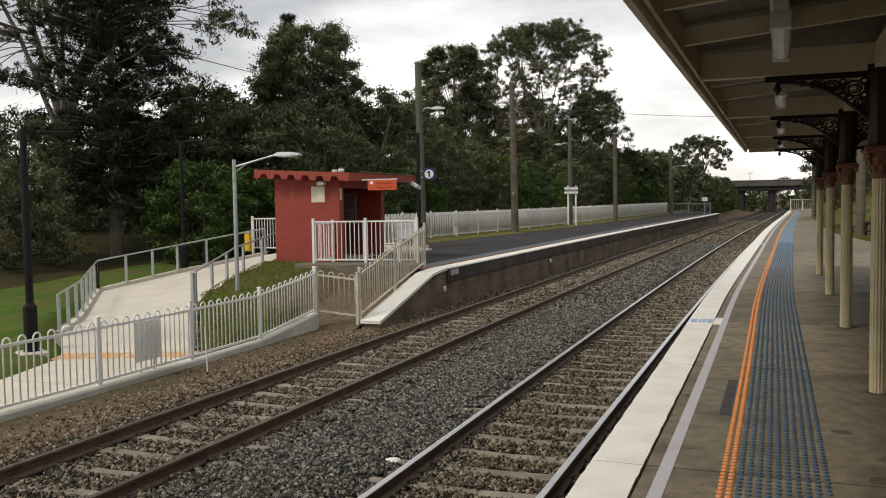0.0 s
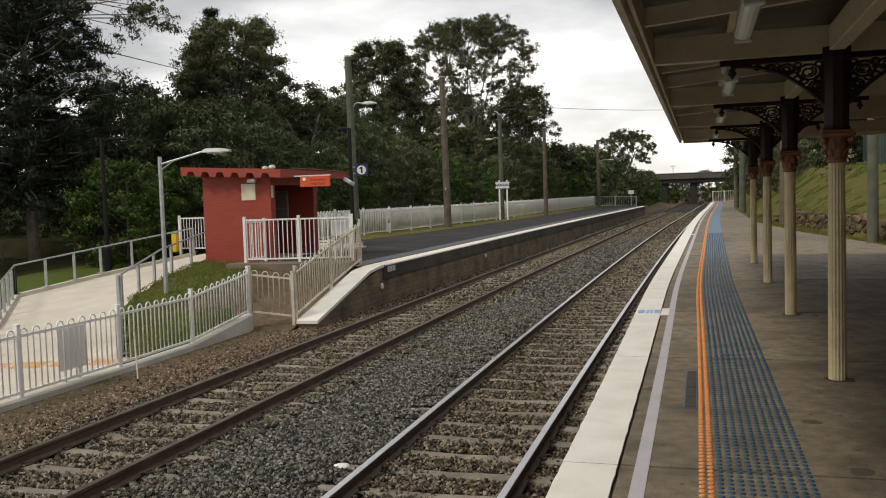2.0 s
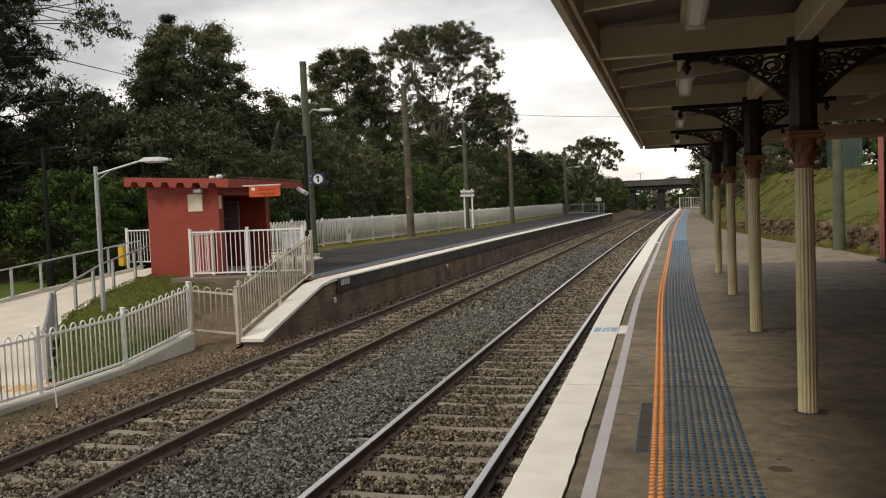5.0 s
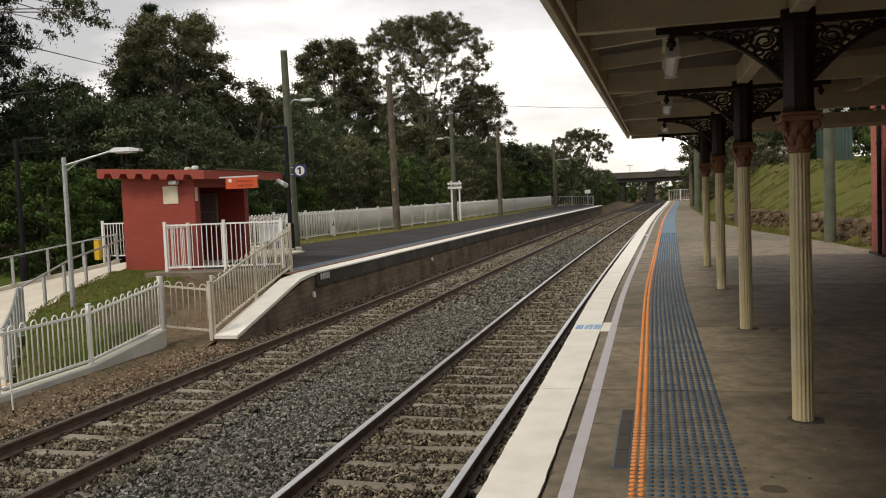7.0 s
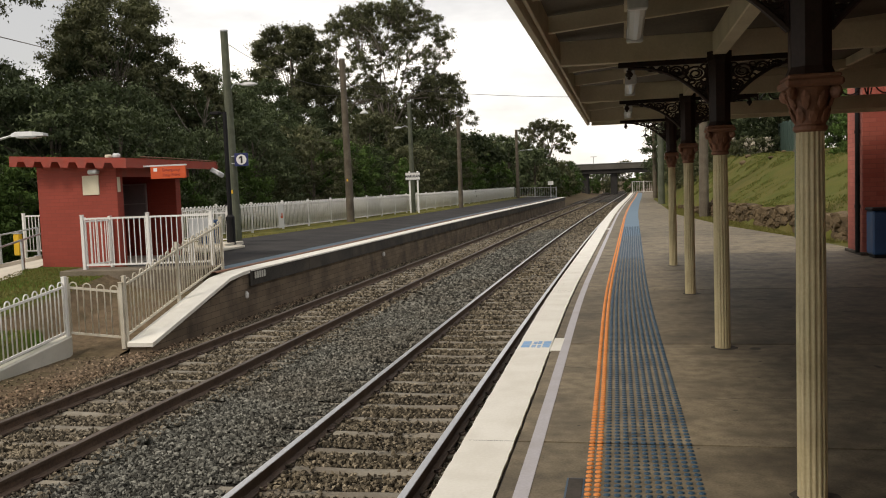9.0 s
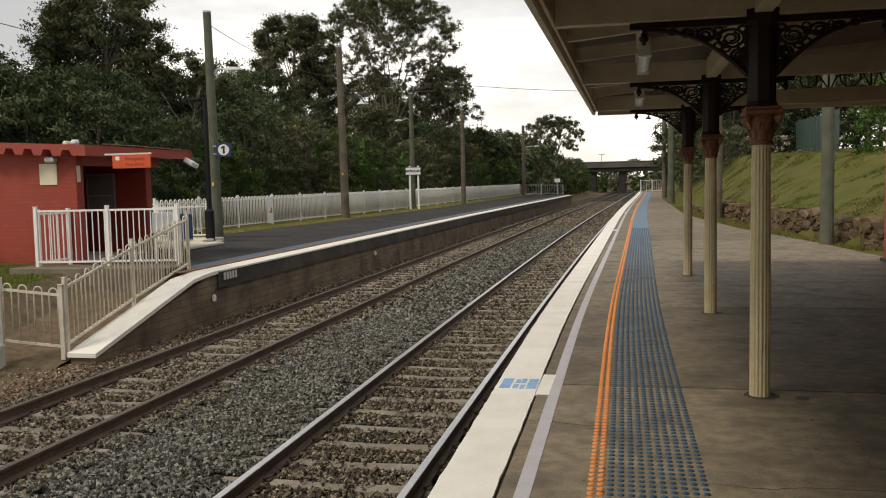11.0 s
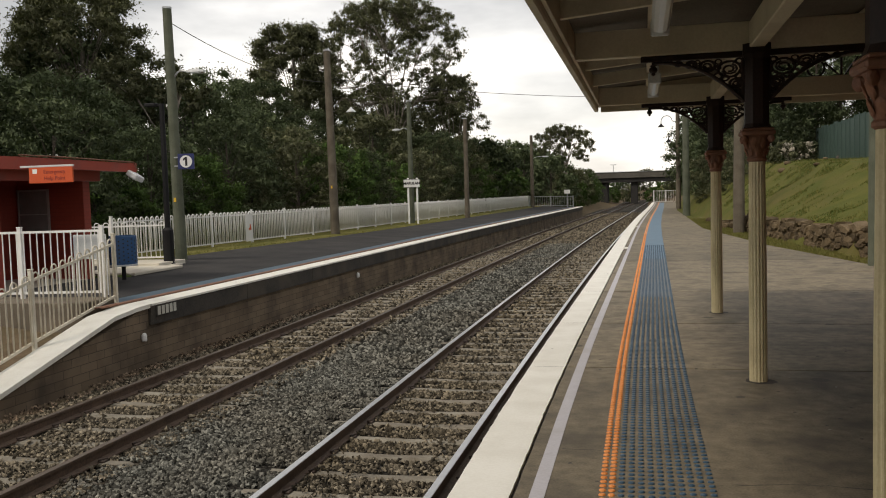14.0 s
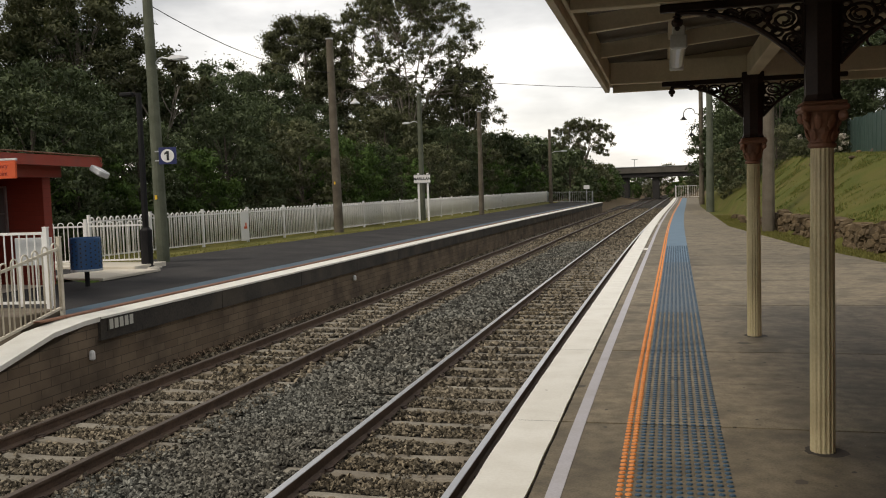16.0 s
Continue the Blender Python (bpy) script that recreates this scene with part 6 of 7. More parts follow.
    rod(bm, (-8.55, 12.2, -1.25), (-8.58, 12.2, -0.35), 0.012, seg=6)
    part("stake", bm, "white_steel", s)
    bm = bmesh.new()
    rod(bm, (-8.55, 12.2, -1.25), (-8.555, 12.2, -1.1), 0.0135, seg=6)
    part("dark_foot", bm, "black_steel", s)
    y = thing("bollard", "yellow reader post at the head of the path", "post", at=pose(-16.9, 25.9, 0.06))
    bm = bmesh.new()
    box(bm, (-0.10, -0.08, 0.0), (0.10, 0.08, 0.62), bevel=0.02)
    part("body", bm, "yellow", y)
    bm = bmesh.new()
    box(bm, (-0.11, -0.09, 0.62), (0.11, 0.09, 0.66), bevel=0.01)
    part("cap", bm, "galv", y)


path()


# ---- red shelter ----
def shelter():
    t = thing("waiting_shelter", "small red painted brick shelter with a scalloped flat roof", "shelter", at=pose(-11.45, 22.4, 0.0, 0, 0, -7.5))
    def slab(name, lo, hi, mat, bevel=0.008, label=""):
        bm = bmesh.new()
        box(bm, lo, hi, bevel=bevel)
        return part(name, bm, mat, t, label)
    slab("wall_south", (-2.35, 0.0, -0.3), (0.0, 0.22, 2.42), "red_wall")
    slab("wall_west", (-2.35, 0.22, -0.3), (-2.13, 2.85, 2.42), "red_wall")
    slab("wall_north", (-2.13, 2.65, -0.3), (-0.30, 2.85, 2.36), "red_wall")
    slab("floor", (-2.13, 0.22, -0.3), (0.02, 2.65, 0.03), "path")
    slab("lintel", (-0.2, 0.22, 2.10), (0.0, 2.85, 2.34), "red_paint")
    d = slab("notice_case", (-2.05, 2.60, 1.02), (-1.22, 2.648, 1.95), "door", label="grey framed notice case on the back wall")
    for lo, hi in (((-2.07, 2.585, 1.0), (-2.03, 2.62, 1.97)), ((-1.24, 2.585, 1.0), (-1.20, 2.62, 1.97)), ((-2.07, 2.585, 1.93), (-1.2, 2.62, 1.97)), ((-2.07, 2.585, 1.42), (-1.2, 2.6, 1.44))):
        bm = bmesh.new()
        box(bm, lo, hi)
        part("frame_bar", bm, "galv", d)
    slab("edge_strip", (0.0, 0.02, 1.75), (0.012, 0.12, 2.1), "sign_cream", 0.002, "small cream strip on the corner")
    slab("notice_board", (-0.98, -0.02, 1.70), (-0.50, 0.0, 2.16), "sign_cream", 0.004, "blank cream notice board")
    # roof: sloping slab, scalloped beam ends on the south
    u0, u1, v0, v1 = -2.79, 0.61, -0.38, 3.27
    rz = lambda u: 2.70 - 0.055 * (u - u0)
    bm = bmesh.new()
    n = 6
    prof_u, prof_z = [], []
    for i in range(n):
        a = u0 + (u1 - 0.35 - u0) * i / n
        w = (u1 - 0.35 - u0) / n
        for s, dz in ((0.0, -0.25), (0.40, -0.25), (0.52, -0.12), (0.88, -0.12)):
            prof_u.append(a + w * s)
            prof_z.append(rz(a + w * s) + dz)
    prof_u += [u1 - 0.35, u1]
    prof_z += [rz(u1 - 0.35) - 0.23, rz(u1) - 0.23]
    rows = []
    for v in (v0, 0.3):
        rows.append(([bm.verts.new((u, v, rz(u))) for u in prof_u], [bm.verts.new((u, v, z)) for u, z in zip(prof_u, prof_z)]))
    (ta, la), (tb, lb) = rows
    for i in range(len(prof_u) - 1):
        bm.faces.new((ta[i], ta[i + 1], tb[i + 1], tb[i]))
        bm.faces.new((la[i], lb[i], lb[i + 1], la[i + 1]))
        bm.faces.new((ta[i], la[i], la[i + 1], ta[i + 1]))
        bm.faces.new((tb[i], tb[i + 1], lb[i + 1], lb[i]))
    for k in (0, -1):
        bm.faces.new((ta[k], tb[k], lb[k], la[k]))
    bmesh.ops.recalc_face_normals(bm, faces=bm.faces)
    part("scalloped_eave", bm, "red_paint", t, "red eave with scalloped underside")
    bm = bmesh.new()
    vs = [bm.verts.new(q) for q in ((u0, 0.3, rz(u0)), (u1, 0.3, rz(u1)), (u1, v1, rz(u1) - 0.05), (u0, v1, rz(u0) - 0.05))]
    ws = [bm.verts.new((v.co.x, v.co.y, v.co.z - 0.19)) for v in vs]
    bm.faces.new(vs)
    bm.faces.new(ws[::-1])
    for k in range(4):
        bm.faces.new((vs[k], ws[k], ws[(k + 1) % 4], vs[(k + 1) % 4]))
    bmesh.ops.recalc_face_normals(bm, faces=bm.faces)
    part("roof_slab", bm, "red_paint", t)
    bm = bmesh.new()
    tube(bm, [(u1 + 0.02, v0 + 0.5, rz(u1) + 0.03), (u1 + 0.02, v0 + 1.6, rz(u1) + 0.02), (u1 + 0.02, v1 - 0.1, rz(u1) - 0.03), (u1 + 0.04, v1 - 0.02, rz(u1) - 0.2)], 0.014, 6)
    part("conduit", bm, "terracotta", t, "thin conduit along the roof edge")
    slab("horn_speaker", (u1 - 0.62, v0 + 0.02, rz(u1)), (u1 - 0.48, v0 + 0.16, rz(u1) + 0.10), "sign_cream", 0.03, "small pale horn speaker")
    slab("horn_speaker", (u1 - 0.40, v0 + 0.0, rz(u1) + 0.0), (u1 - 0.22, v0 + 0.14, rz(u1) + 0.12), "lamp_grey", 0.04, "small pale horn speaker")
    f = slab("floodlight", (u1 - 0.02, v1 - 0.35, rz(u1) - 0.42), (u1 + 0.26, v1 - 0.05, rz(u1) - 0.25), "lamp_grey", 0.03, "white floodlight under the roof edge")
    mid = Vector((u1 + 0.12, v1 - 0.2, rz(u1) - 0.33))
    f.data.transform(Matrix.Translation(mid) @ Matrix.Rotation(0.5, 4, "Y") @ Matrix.Rotation(-0.25, 4, "X") @ Matrix.Diagonal((1.05, 1.0, 0.75, 1)) @ Matrix.Translation(-mid))
    c = slab("camera_housing", (-0.62, -0.26, 2.18), (-0.36, -0.10, 2.29), "lamp_grey", 0.03, "pale camera housing under the eave")
    s = thing("help_point_sign", "orange hanging sign with pale lettering on a steel arm", "sign", at=pose(-10.02, 22.25, 2.16, 0, 0, 0))
    bm = bmesh.new()
    box(bm, (-0.44, -0.02, -0.15), (0.44, 0.02, 0.13), bevel=0.005)
    p = part("panel", bm, "orange_sign", s)
    write("lettering", "Emergency", 0.10, "sign_red", p, pose(0.08, -0.0225, 0.045, 90, 0, 0), "dark red lettering")
    write("lettering", "Help Point", 0.10, "sign_red", p, pose(0.08, -0.0225, -0.07, 90, 0, 0), "dark red lettering")
    bm = bmesh.new()
    box(bm, (-0.36, -0.024, 0.02), (-0.27, -0.02, 0.10))
    part("symbol", bm, "sign_white", p)
    bm = bmesh.new()
    box(bm, (-0.62, -0.02, 0.13), (0.46, 0.02, 0.165), bevel=0.005)
    part("arm", bm, "lamp_grey", s)


shelter()


# ---- right bank: rubble wall, fence ----
def rubble_wall():
    t = tagged(new("rubble_wall"), "low dry rubble stone wall holding the grassy bank", "stone wall", kind="structure")
    rng = random.Random(11)
    kinds = []
    for k in range(7):
        bm = bmesh.new()
        bmesh.ops.create_cube(bm, size=1)
        bmesh.ops.subdivide_edges(bm, edges=bm.edges, cuts=1)
        for v in bm.verts:
            v.co = Vector(v.co) * (0.86 if v.co.length > 0.75 else 1.0) + Vector((rng.uniform(-0.09, 0.09), rng.uniform(-0.09, 0.09), rng.uniform(-0.10, 0.10)))
        kinds.append(mesh_of(bm, "stone", "stone"))
    y = 24.5
    while y < 43:
        z = -0.06
        while z < 0.47 + 0.07 * math.sin(y * 1.3) + 0.05 * math.sin(y * 4.1):
            hgt = rng.uniform(0.08, 0.16)
            ln = rng.uniform(0.18, 0.44)
            a = math.atan2(1, (wall_x(y + 0.5) - wall_x(y - 0.5))) - math.pi / 2
            m = Matrix.Translation((wall_x(y) - 0.08 + 0.10 * z + rng.uniform(-0.05, 0.05), y + rng.uniform(-0.12, 0.12), z + hgt / 2)) @ Matrix.Rotation(a + rng.uniform(-0.3, 0.3), 4, "Z") @ Matrix.Rotation(rng.uniform(-0.22, 0.22), 4, "X") @ Matrix.Diagonal((rng.uniform(0.28, 0.4), ln * 1.15, hgt * 1.15, 1))
            part("stone", kinds[rng.randrange(7)], "stone", t, at=m)
            z += hgt * 0.92
        y += 0.27
    for i in range(26):
        yy = 42.5 + 9 * rng.random()
        s = rng.uniform(0.14, 0.34)
        part("stone", kinds[rng.randrange(7)], "stone", t, at=Matrix.Translation((wall_x(yy) + rng.uniform(-0.5, 0.4), yy, rng.uniform(0.02, 0.18))) @ Matrix.Rotation(rng.random() * 6, 4, "Z") @ Matrix.Diagonal((s * 1.4, s, s * 0.7, 1)))


rubble_wall()


def metal_fence():
    t = thing("sheet_fence", "green corrugated sheet-metal fence on top of the bank", "fence")
    a, b = Vector((10.4, 65, 0)), Vector((8.7, 45, 0))
    n = 14
    for i in range(n):
        p, q = a.lerp(b, i / n), a.lerp(b, (i + 0.97) / n)
        bm = bmesh.new()
        d = (q - p)
        ang = math.atan2(d.y, d.x)
        z = height(p.x, p.y) - 0.15
        m = Matrix.Translation((p.x, p.y, z)) @ Matrix.Rotation(ang, 4, "Z")
        k = 8
        vs = []
        for j in range(k + 1):
            o = 0.025 if j % 2 else -0.025
            vs.append((bm.verts.new(m @ Vector((d.length * j / k, o, 0))), bm.verts.new(m @ Vector((d.length * j / k, o, 1.95)))))
        for u, v in zip(vs, vs[1:]):
            bm.faces.new((u[0], v[0], v[1], u[1]))
        part("sheet", bm, "green_fence", t)
        bm = bmesh.new()
        box(bm, (-0.04, -0.05, 0), (0.03, 0.05, 2.0), m)
        part("post", bm, "green_fence", t)


metal_fence()


# ---- plants ----
def leaf_mesh(name, centres, radii, per, size, mat, seed, squash=0.62, droop=0.3, shell=0.12, width=0.42, core=0.28):
    """Clumps of small leaves round the given centres, as one mesh; the normals follow each clump's rounding.
    A share of larger leaves inside the clumps closes the crown's heart."""
    rng = np.random.default_rng(seed)
    inner = max(1, int(per * core))
    c = np.repeat(np.array(centres, float), per, 0)
    r = np.repeat(np.array(radii, float), per)
    n = len(c)
    deep = (np.arange(n) % per) < inner
    d = rng.normal(size=(n, 3))
    d /= np.linalg.norm(d, axis=1)[:, None]
    rad = r * (shell + (1 - shell) * rng.random(n) ** 0.55) * (0.7 + 0.75 * rng.random(n) ** 2)
    rad = np.where(deep, r * 0.55 * rng.random(n) ** 0.5, rad)
    p = c + d * rad[:, None] * np.array([1, 1, squash])
    a = rng.normal(size=(n, 3)) + d * 0.6 - np.array([0, 0, droop * 2])
    a /= np.linalg.norm(a, axis=1)[:, None]
    b = np.cross(a, rng.normal(size=(n, 3)))
    b /= np.linalg.norm(b, axis=1)[:, None]
    s = (size * (0.6 + 0.8 * rng.random(n)) * np.where(deep, 1.7, 1.0))[:, None]
    w = s * width
    face = np.cross(b, a)
    soft = d * 0.9 + np.array([0, 0, 0.15]) + rng.normal(size=(n, 3)) * 0.28
    soft /= np.linalg.norm(soft, axis=1)[:, None]
    b = np.where(((face * soft).sum(1) < 0)[:, None], -b, b)
    v = np.stack([p - a * s * 0.35 - b * w * 0.6, p - a * s * 0.35 + b * w * 0.6, p + a * s * 0.65], 1)
    me = bpy.data.meshes.new(name)
    me.vertices.add(n * 3)
    me.vertices.foreach_set("co", v.reshape(-1))
    me.loops.add(n * 3)
    me.loops.foreach_set("vertex_index", np.arange(n * 3))
    me.polygons.add(n)
    me.polygons.foreach_set("loop_start", np.arange(n) * 3)
    me.polygons.foreach_set("loop_total", np.full(n, 3))
    me.update()
    me.shade_smooth()
    me.normals_split_custom_set_from_vertices(np.repeat(soft, 3, 0).tolist())
    me.materials.append(M[mat])
    return me


def limbs(bm, rng, start, way, length, r, depth, tips, bend=0.5, split=3, up=0.25, shrink=0.62):
    """Grows a branching limb; gathers the tips."""
    p, d = Vector(start), Vector(way).normalized()
    pts = [p.copy()]
    n = 4
    for i in range(n):
        d = (d + Vector((rng.uniform(-1, 1), rng.uniform(-1, 1), rng.uniform(-0.6, 0.8))) * bend * 0.35 + Vector((0, 0, up * 0.12))).normalized()
        p = p + d * length / n
        pts.append(p.copy())
        if depth == 1 and i >= 2:
            tips.append(p.copy())
    tube(bm, pts, r, 6 if r > 0.05 else 4, r * 0.6)
    if depth > 1:
        for k in range(split):
            q = pts[-1] if k < 2 else pts[-2]
            a = rng.uniform(0, 6.28)
            w = (d + Vector((math.cos(a), math.sin(a), rng.uniform(-0.1, 0.5))) * rng.uniform(0.6, 1.0)).normalized()
            limbs(bm, rng, q, w, length * shrink * rng.uniform(0.8, 1.2), r * 0.58, depth - 1, tips, bend, split, up, shrink)


def gum_tree(label, at, h, fork, spread, seed, per=60, leaf=0.30, clump=0.8, n_limb=6, depth=3, mat="leaf_gum", bark="bark", r=0.28, lean=(0, 0), up=0.35, name="gum_tree"):
    t = thing(name, label, "tree", at=Matrix.Translation(at))
    rng = random.Random(seed)
    bm = bmesh.new()
    f = Vector((lean[0], lean[1], fork))
    tube(bm, [(0, 0, -0.5), f * 0.5 + Vector((0.08, 0, 0)), f], r, 10, r * 0.75)
    tips = []
    for i in range(n_limb):
        a = 2 * math.pi * (i + rng.uniform(-0.3, 0.3)) / n_limb
        el = rng.uniform(0.35, 1.25)
        ln = (h - fork) * 0.52
        start = f * (1 - 0.18 * (i % 3))
        limbs(bm, rng, start, (math.cos(a) * spread, math.sin(a) * spread, el), ln, r * 0.30, depth, tips, 0.6, 3, up)
    part("trunk", bm, bark, t)
    top = max(p.z for p in tips)
    cs = [(p.x, p.y, p.z) for p in tips]
    rs = [clump * rng.uniform(0.6, 1.25) for _ in tips]
    part("crown", leaf_mesh("crown", cs, rs, per, leaf, mat, seed), mat, t)
    return t


def open_gum(label, at, h, fork, reach, seed, n=64, per=300, leaf=0.2, r=0.27, spray=1.0):
    """A gum with rising limbs that carry separate hanging clumps of leaves."""
    t = thing("gum_tree", label, "tree", at=Matrix.Translation(at))
    rng = random.Random(seed)
    bm = bmesh.new()
    f = Vector((0.25, 0.0, fork))
    tube(bm, [(0, 0, -0.5), (0.18, 0, fork * 0.5), tuple(f)], r, 10, r * 0.75)
    mains = []
    for i in range(8):
        a = 2 * math.pi * (i + rng.uniform(-0.25, 0.25)) / 8
        out = reach * rng.uniform(0.35, 0.7)
        p1 = f + Vector((math.cos(a) * out * 0.4, math.sin(a) * out * 0.4, (h - fork) * 0.28))
        p2 = f + Vector((math.cos(a + 0.2) * out, math.sin(a + 0.2) * out, (h - fork) * rng.uniform(0.5, 0.72)))
        tube(bm, [tuple(f - Vector((0, 0, 0.6 * (i % 3)))), tuple(p1), tuple(p2)], r * 0.36, 6, r * 0.16)
        mains += [p1, (p1 + p2) / 2, p2]
    cs, rs = [], []
    for i in range(n):
        u = (i + rng.random()) / n
        a = i * 2.4 + rng.uniform(-0.4, 0.4)
        k = rng.uniform(0.72, 1.06) if i % 4 else rng.uniform(0.25, 0.65)
        rad = reach * k * math.cos(u * 1.25) ** 0.8
        c = Vector((rad * math.cos(a), rad * math.sin(a), fork + (h - fork) * (0.18 + 0.76 * math.sin(u * 1.57)) + rng.uniform(-0.4, 0.4)))
        q = min(mains, key=lambda m: (m - c).length + max(0, m.z - c.z) * 2)
        w = (q + c) / 2 + Vector((rng.uniform(-0.3, 0.3), rng.uniform(-0.3, 0.3), 0.25))
        tube(bm, [tuple(q), tuple(w), tuple(c)], r * 0.11, 5, r * 0.04)
        out = Vector((math.cos(a), math.sin(a), 0))
        for j in range(5):
            o = rng.uniform(-0.65, 0.65) * out + rng.uniform(-0.75, 0.75) * Vector((-out.y, out.x, 0))
            cs.append(tuple(c + o * spray + Vector((0, 0, rng.uniform(-0.5, 0.32) - 0.25 * o.length))))
            rs.append(rng.uniform(0.26, 0.56) * spray)
    part("trunk", bm, "bark", t)
    part("crown", leaf_mesh("crown", cs, rs, per // 5, leaf, "leaf_gum", seed, squash=0.8, droop=0.6, core=0.12, shell=0.05), "leaf_gum", t)
    return t


def dome_tree(label, at, h, w, seed, n=70, per=80, leaf=0.24, mat="leaf_dark", low=0.1, name="tree", category="tree", clump=None, point=1.0, bark="dark_bark", lobes=0.45):
    """A dense crown built on a dome of clumps down to near the ground."""
    t = thing(name, label, category, at=Matrix.Translation(at))
    rng = random.Random(seed)
    bm = bmesh.new()
    tube(bm, [(0, 0, -0.4), (0.1, 0.05, h * 0.4), (0.0, 0.1, h * 0.8)], 0.017 * h, 8, 0.006 * h)
    cs, rs = [], []
    for i in range(n):
        z = low + (1 - low) * ((i + rng.random()) / n) ** 0.85
        lim = w / 2 * (max(0.0, 1 - ((z - 0.35) / 0.68) ** 2) ** 0.5 if z > 0.35 else 0.75 + 0.25 * z / 0.35) ** point
        a = rng.uniform(0, 6.28)
        lim *= 0.92 + lobes * noise.noise((math.cos(a) * 1.3 + seed, math.sin(a) * 1.3, z * 3.2))
        rr = lim * (0.45 + 0.55 * rng.random() ** 0.5)
        c = Vector((rr * math.cos(a), rr * math.sin(a), h * z * 0.96))
        cs.append(tuple(c))
        rs.append((clump or 0.13 * w) * rng.uniform(0.65, 1.3))
        if i % 4 == 0:
            tube(bm, [(0, 0, c.z * 0.6), (c.x * 0.45, c.y * 0.45, c.z * 0.82), tuple(c)], 0.0035 * h, 5, 0.006)
    part("trunk", bm, bark, t)
    part("crown", leaf_mesh("crown", cs, rs, per, leaf, mat, seed), mat, t)
    return t


def pine_tree(label, at, h, low, reach, seed, per=80, step=0.45, leaf=0.2, taper=2.1):
    """A dark pine: a straight trunk with whorls of boughs that carry tufts of needles."""
    t = thing("pine_tree", label, "tree", at=Matrix.Translation(at))
    rng = random.Random(seed)
    bm = bmesh.new()
    tube(bm, [(0, 0, -0.5), (0.05, 0.03, h * 0.4), (0, 0, h * 0.98)], 0.013 * h, 10, 0.02)
    cs, rs = [], []
    z = low
    while z < h:
        f = (z - low) / (h - low)
        full = reach * (0.72 + 0.28 * min(1.0, f / 0.25)) * (1 - f ** taper) + 0.12
        turn = rng.uniform(0, 6.28)
        for k in range(7):
            a = turn + k * 0.898 + rng.uniform(-0.3, 0.3)
            ln = full * rng.uniform(0.6, 1.12)
            d = Vector((math.cos(a), math.sin(a), 0))
            lift = rng.uniform(-0.05, 0.28) * ln
            pts = [Vector((0, 0, z)), d * ln * 0.5 + Vector((0, 0, z + lift * 0.3)), d * ln + Vector((0, 0, z + lift))]
            tube(bm, pts, 0.05 * (1 - 0.7 * f), 5, 0.012)
            for s in (0.25, 0.45, 0.65, 0.84, 1.0):
                q = d * ln * s + Vector((rng.uniform(-0.25, 0.25), rng.uniform(-0.25, 0.25), z + lift * s + rng.uniform(-0.1, 0.2)))
                cs.append(tuple(q))
                rs.append(rng.uniform(0.38, 0.72) * (1 - 0.4 * f))
        z += step * rng.uniform(0.8, 1.2)
    cs.append((0, 0, h))
    rs.append(0.2)
    part("trunk", bm, "bark", t)
    part("crown", leaf_mesh("crown", cs, rs, per, leaf, "leaf_pine", seed, squash=0.6, droop=-0.25, width=0.16), "leaf_pine", t)
    return t


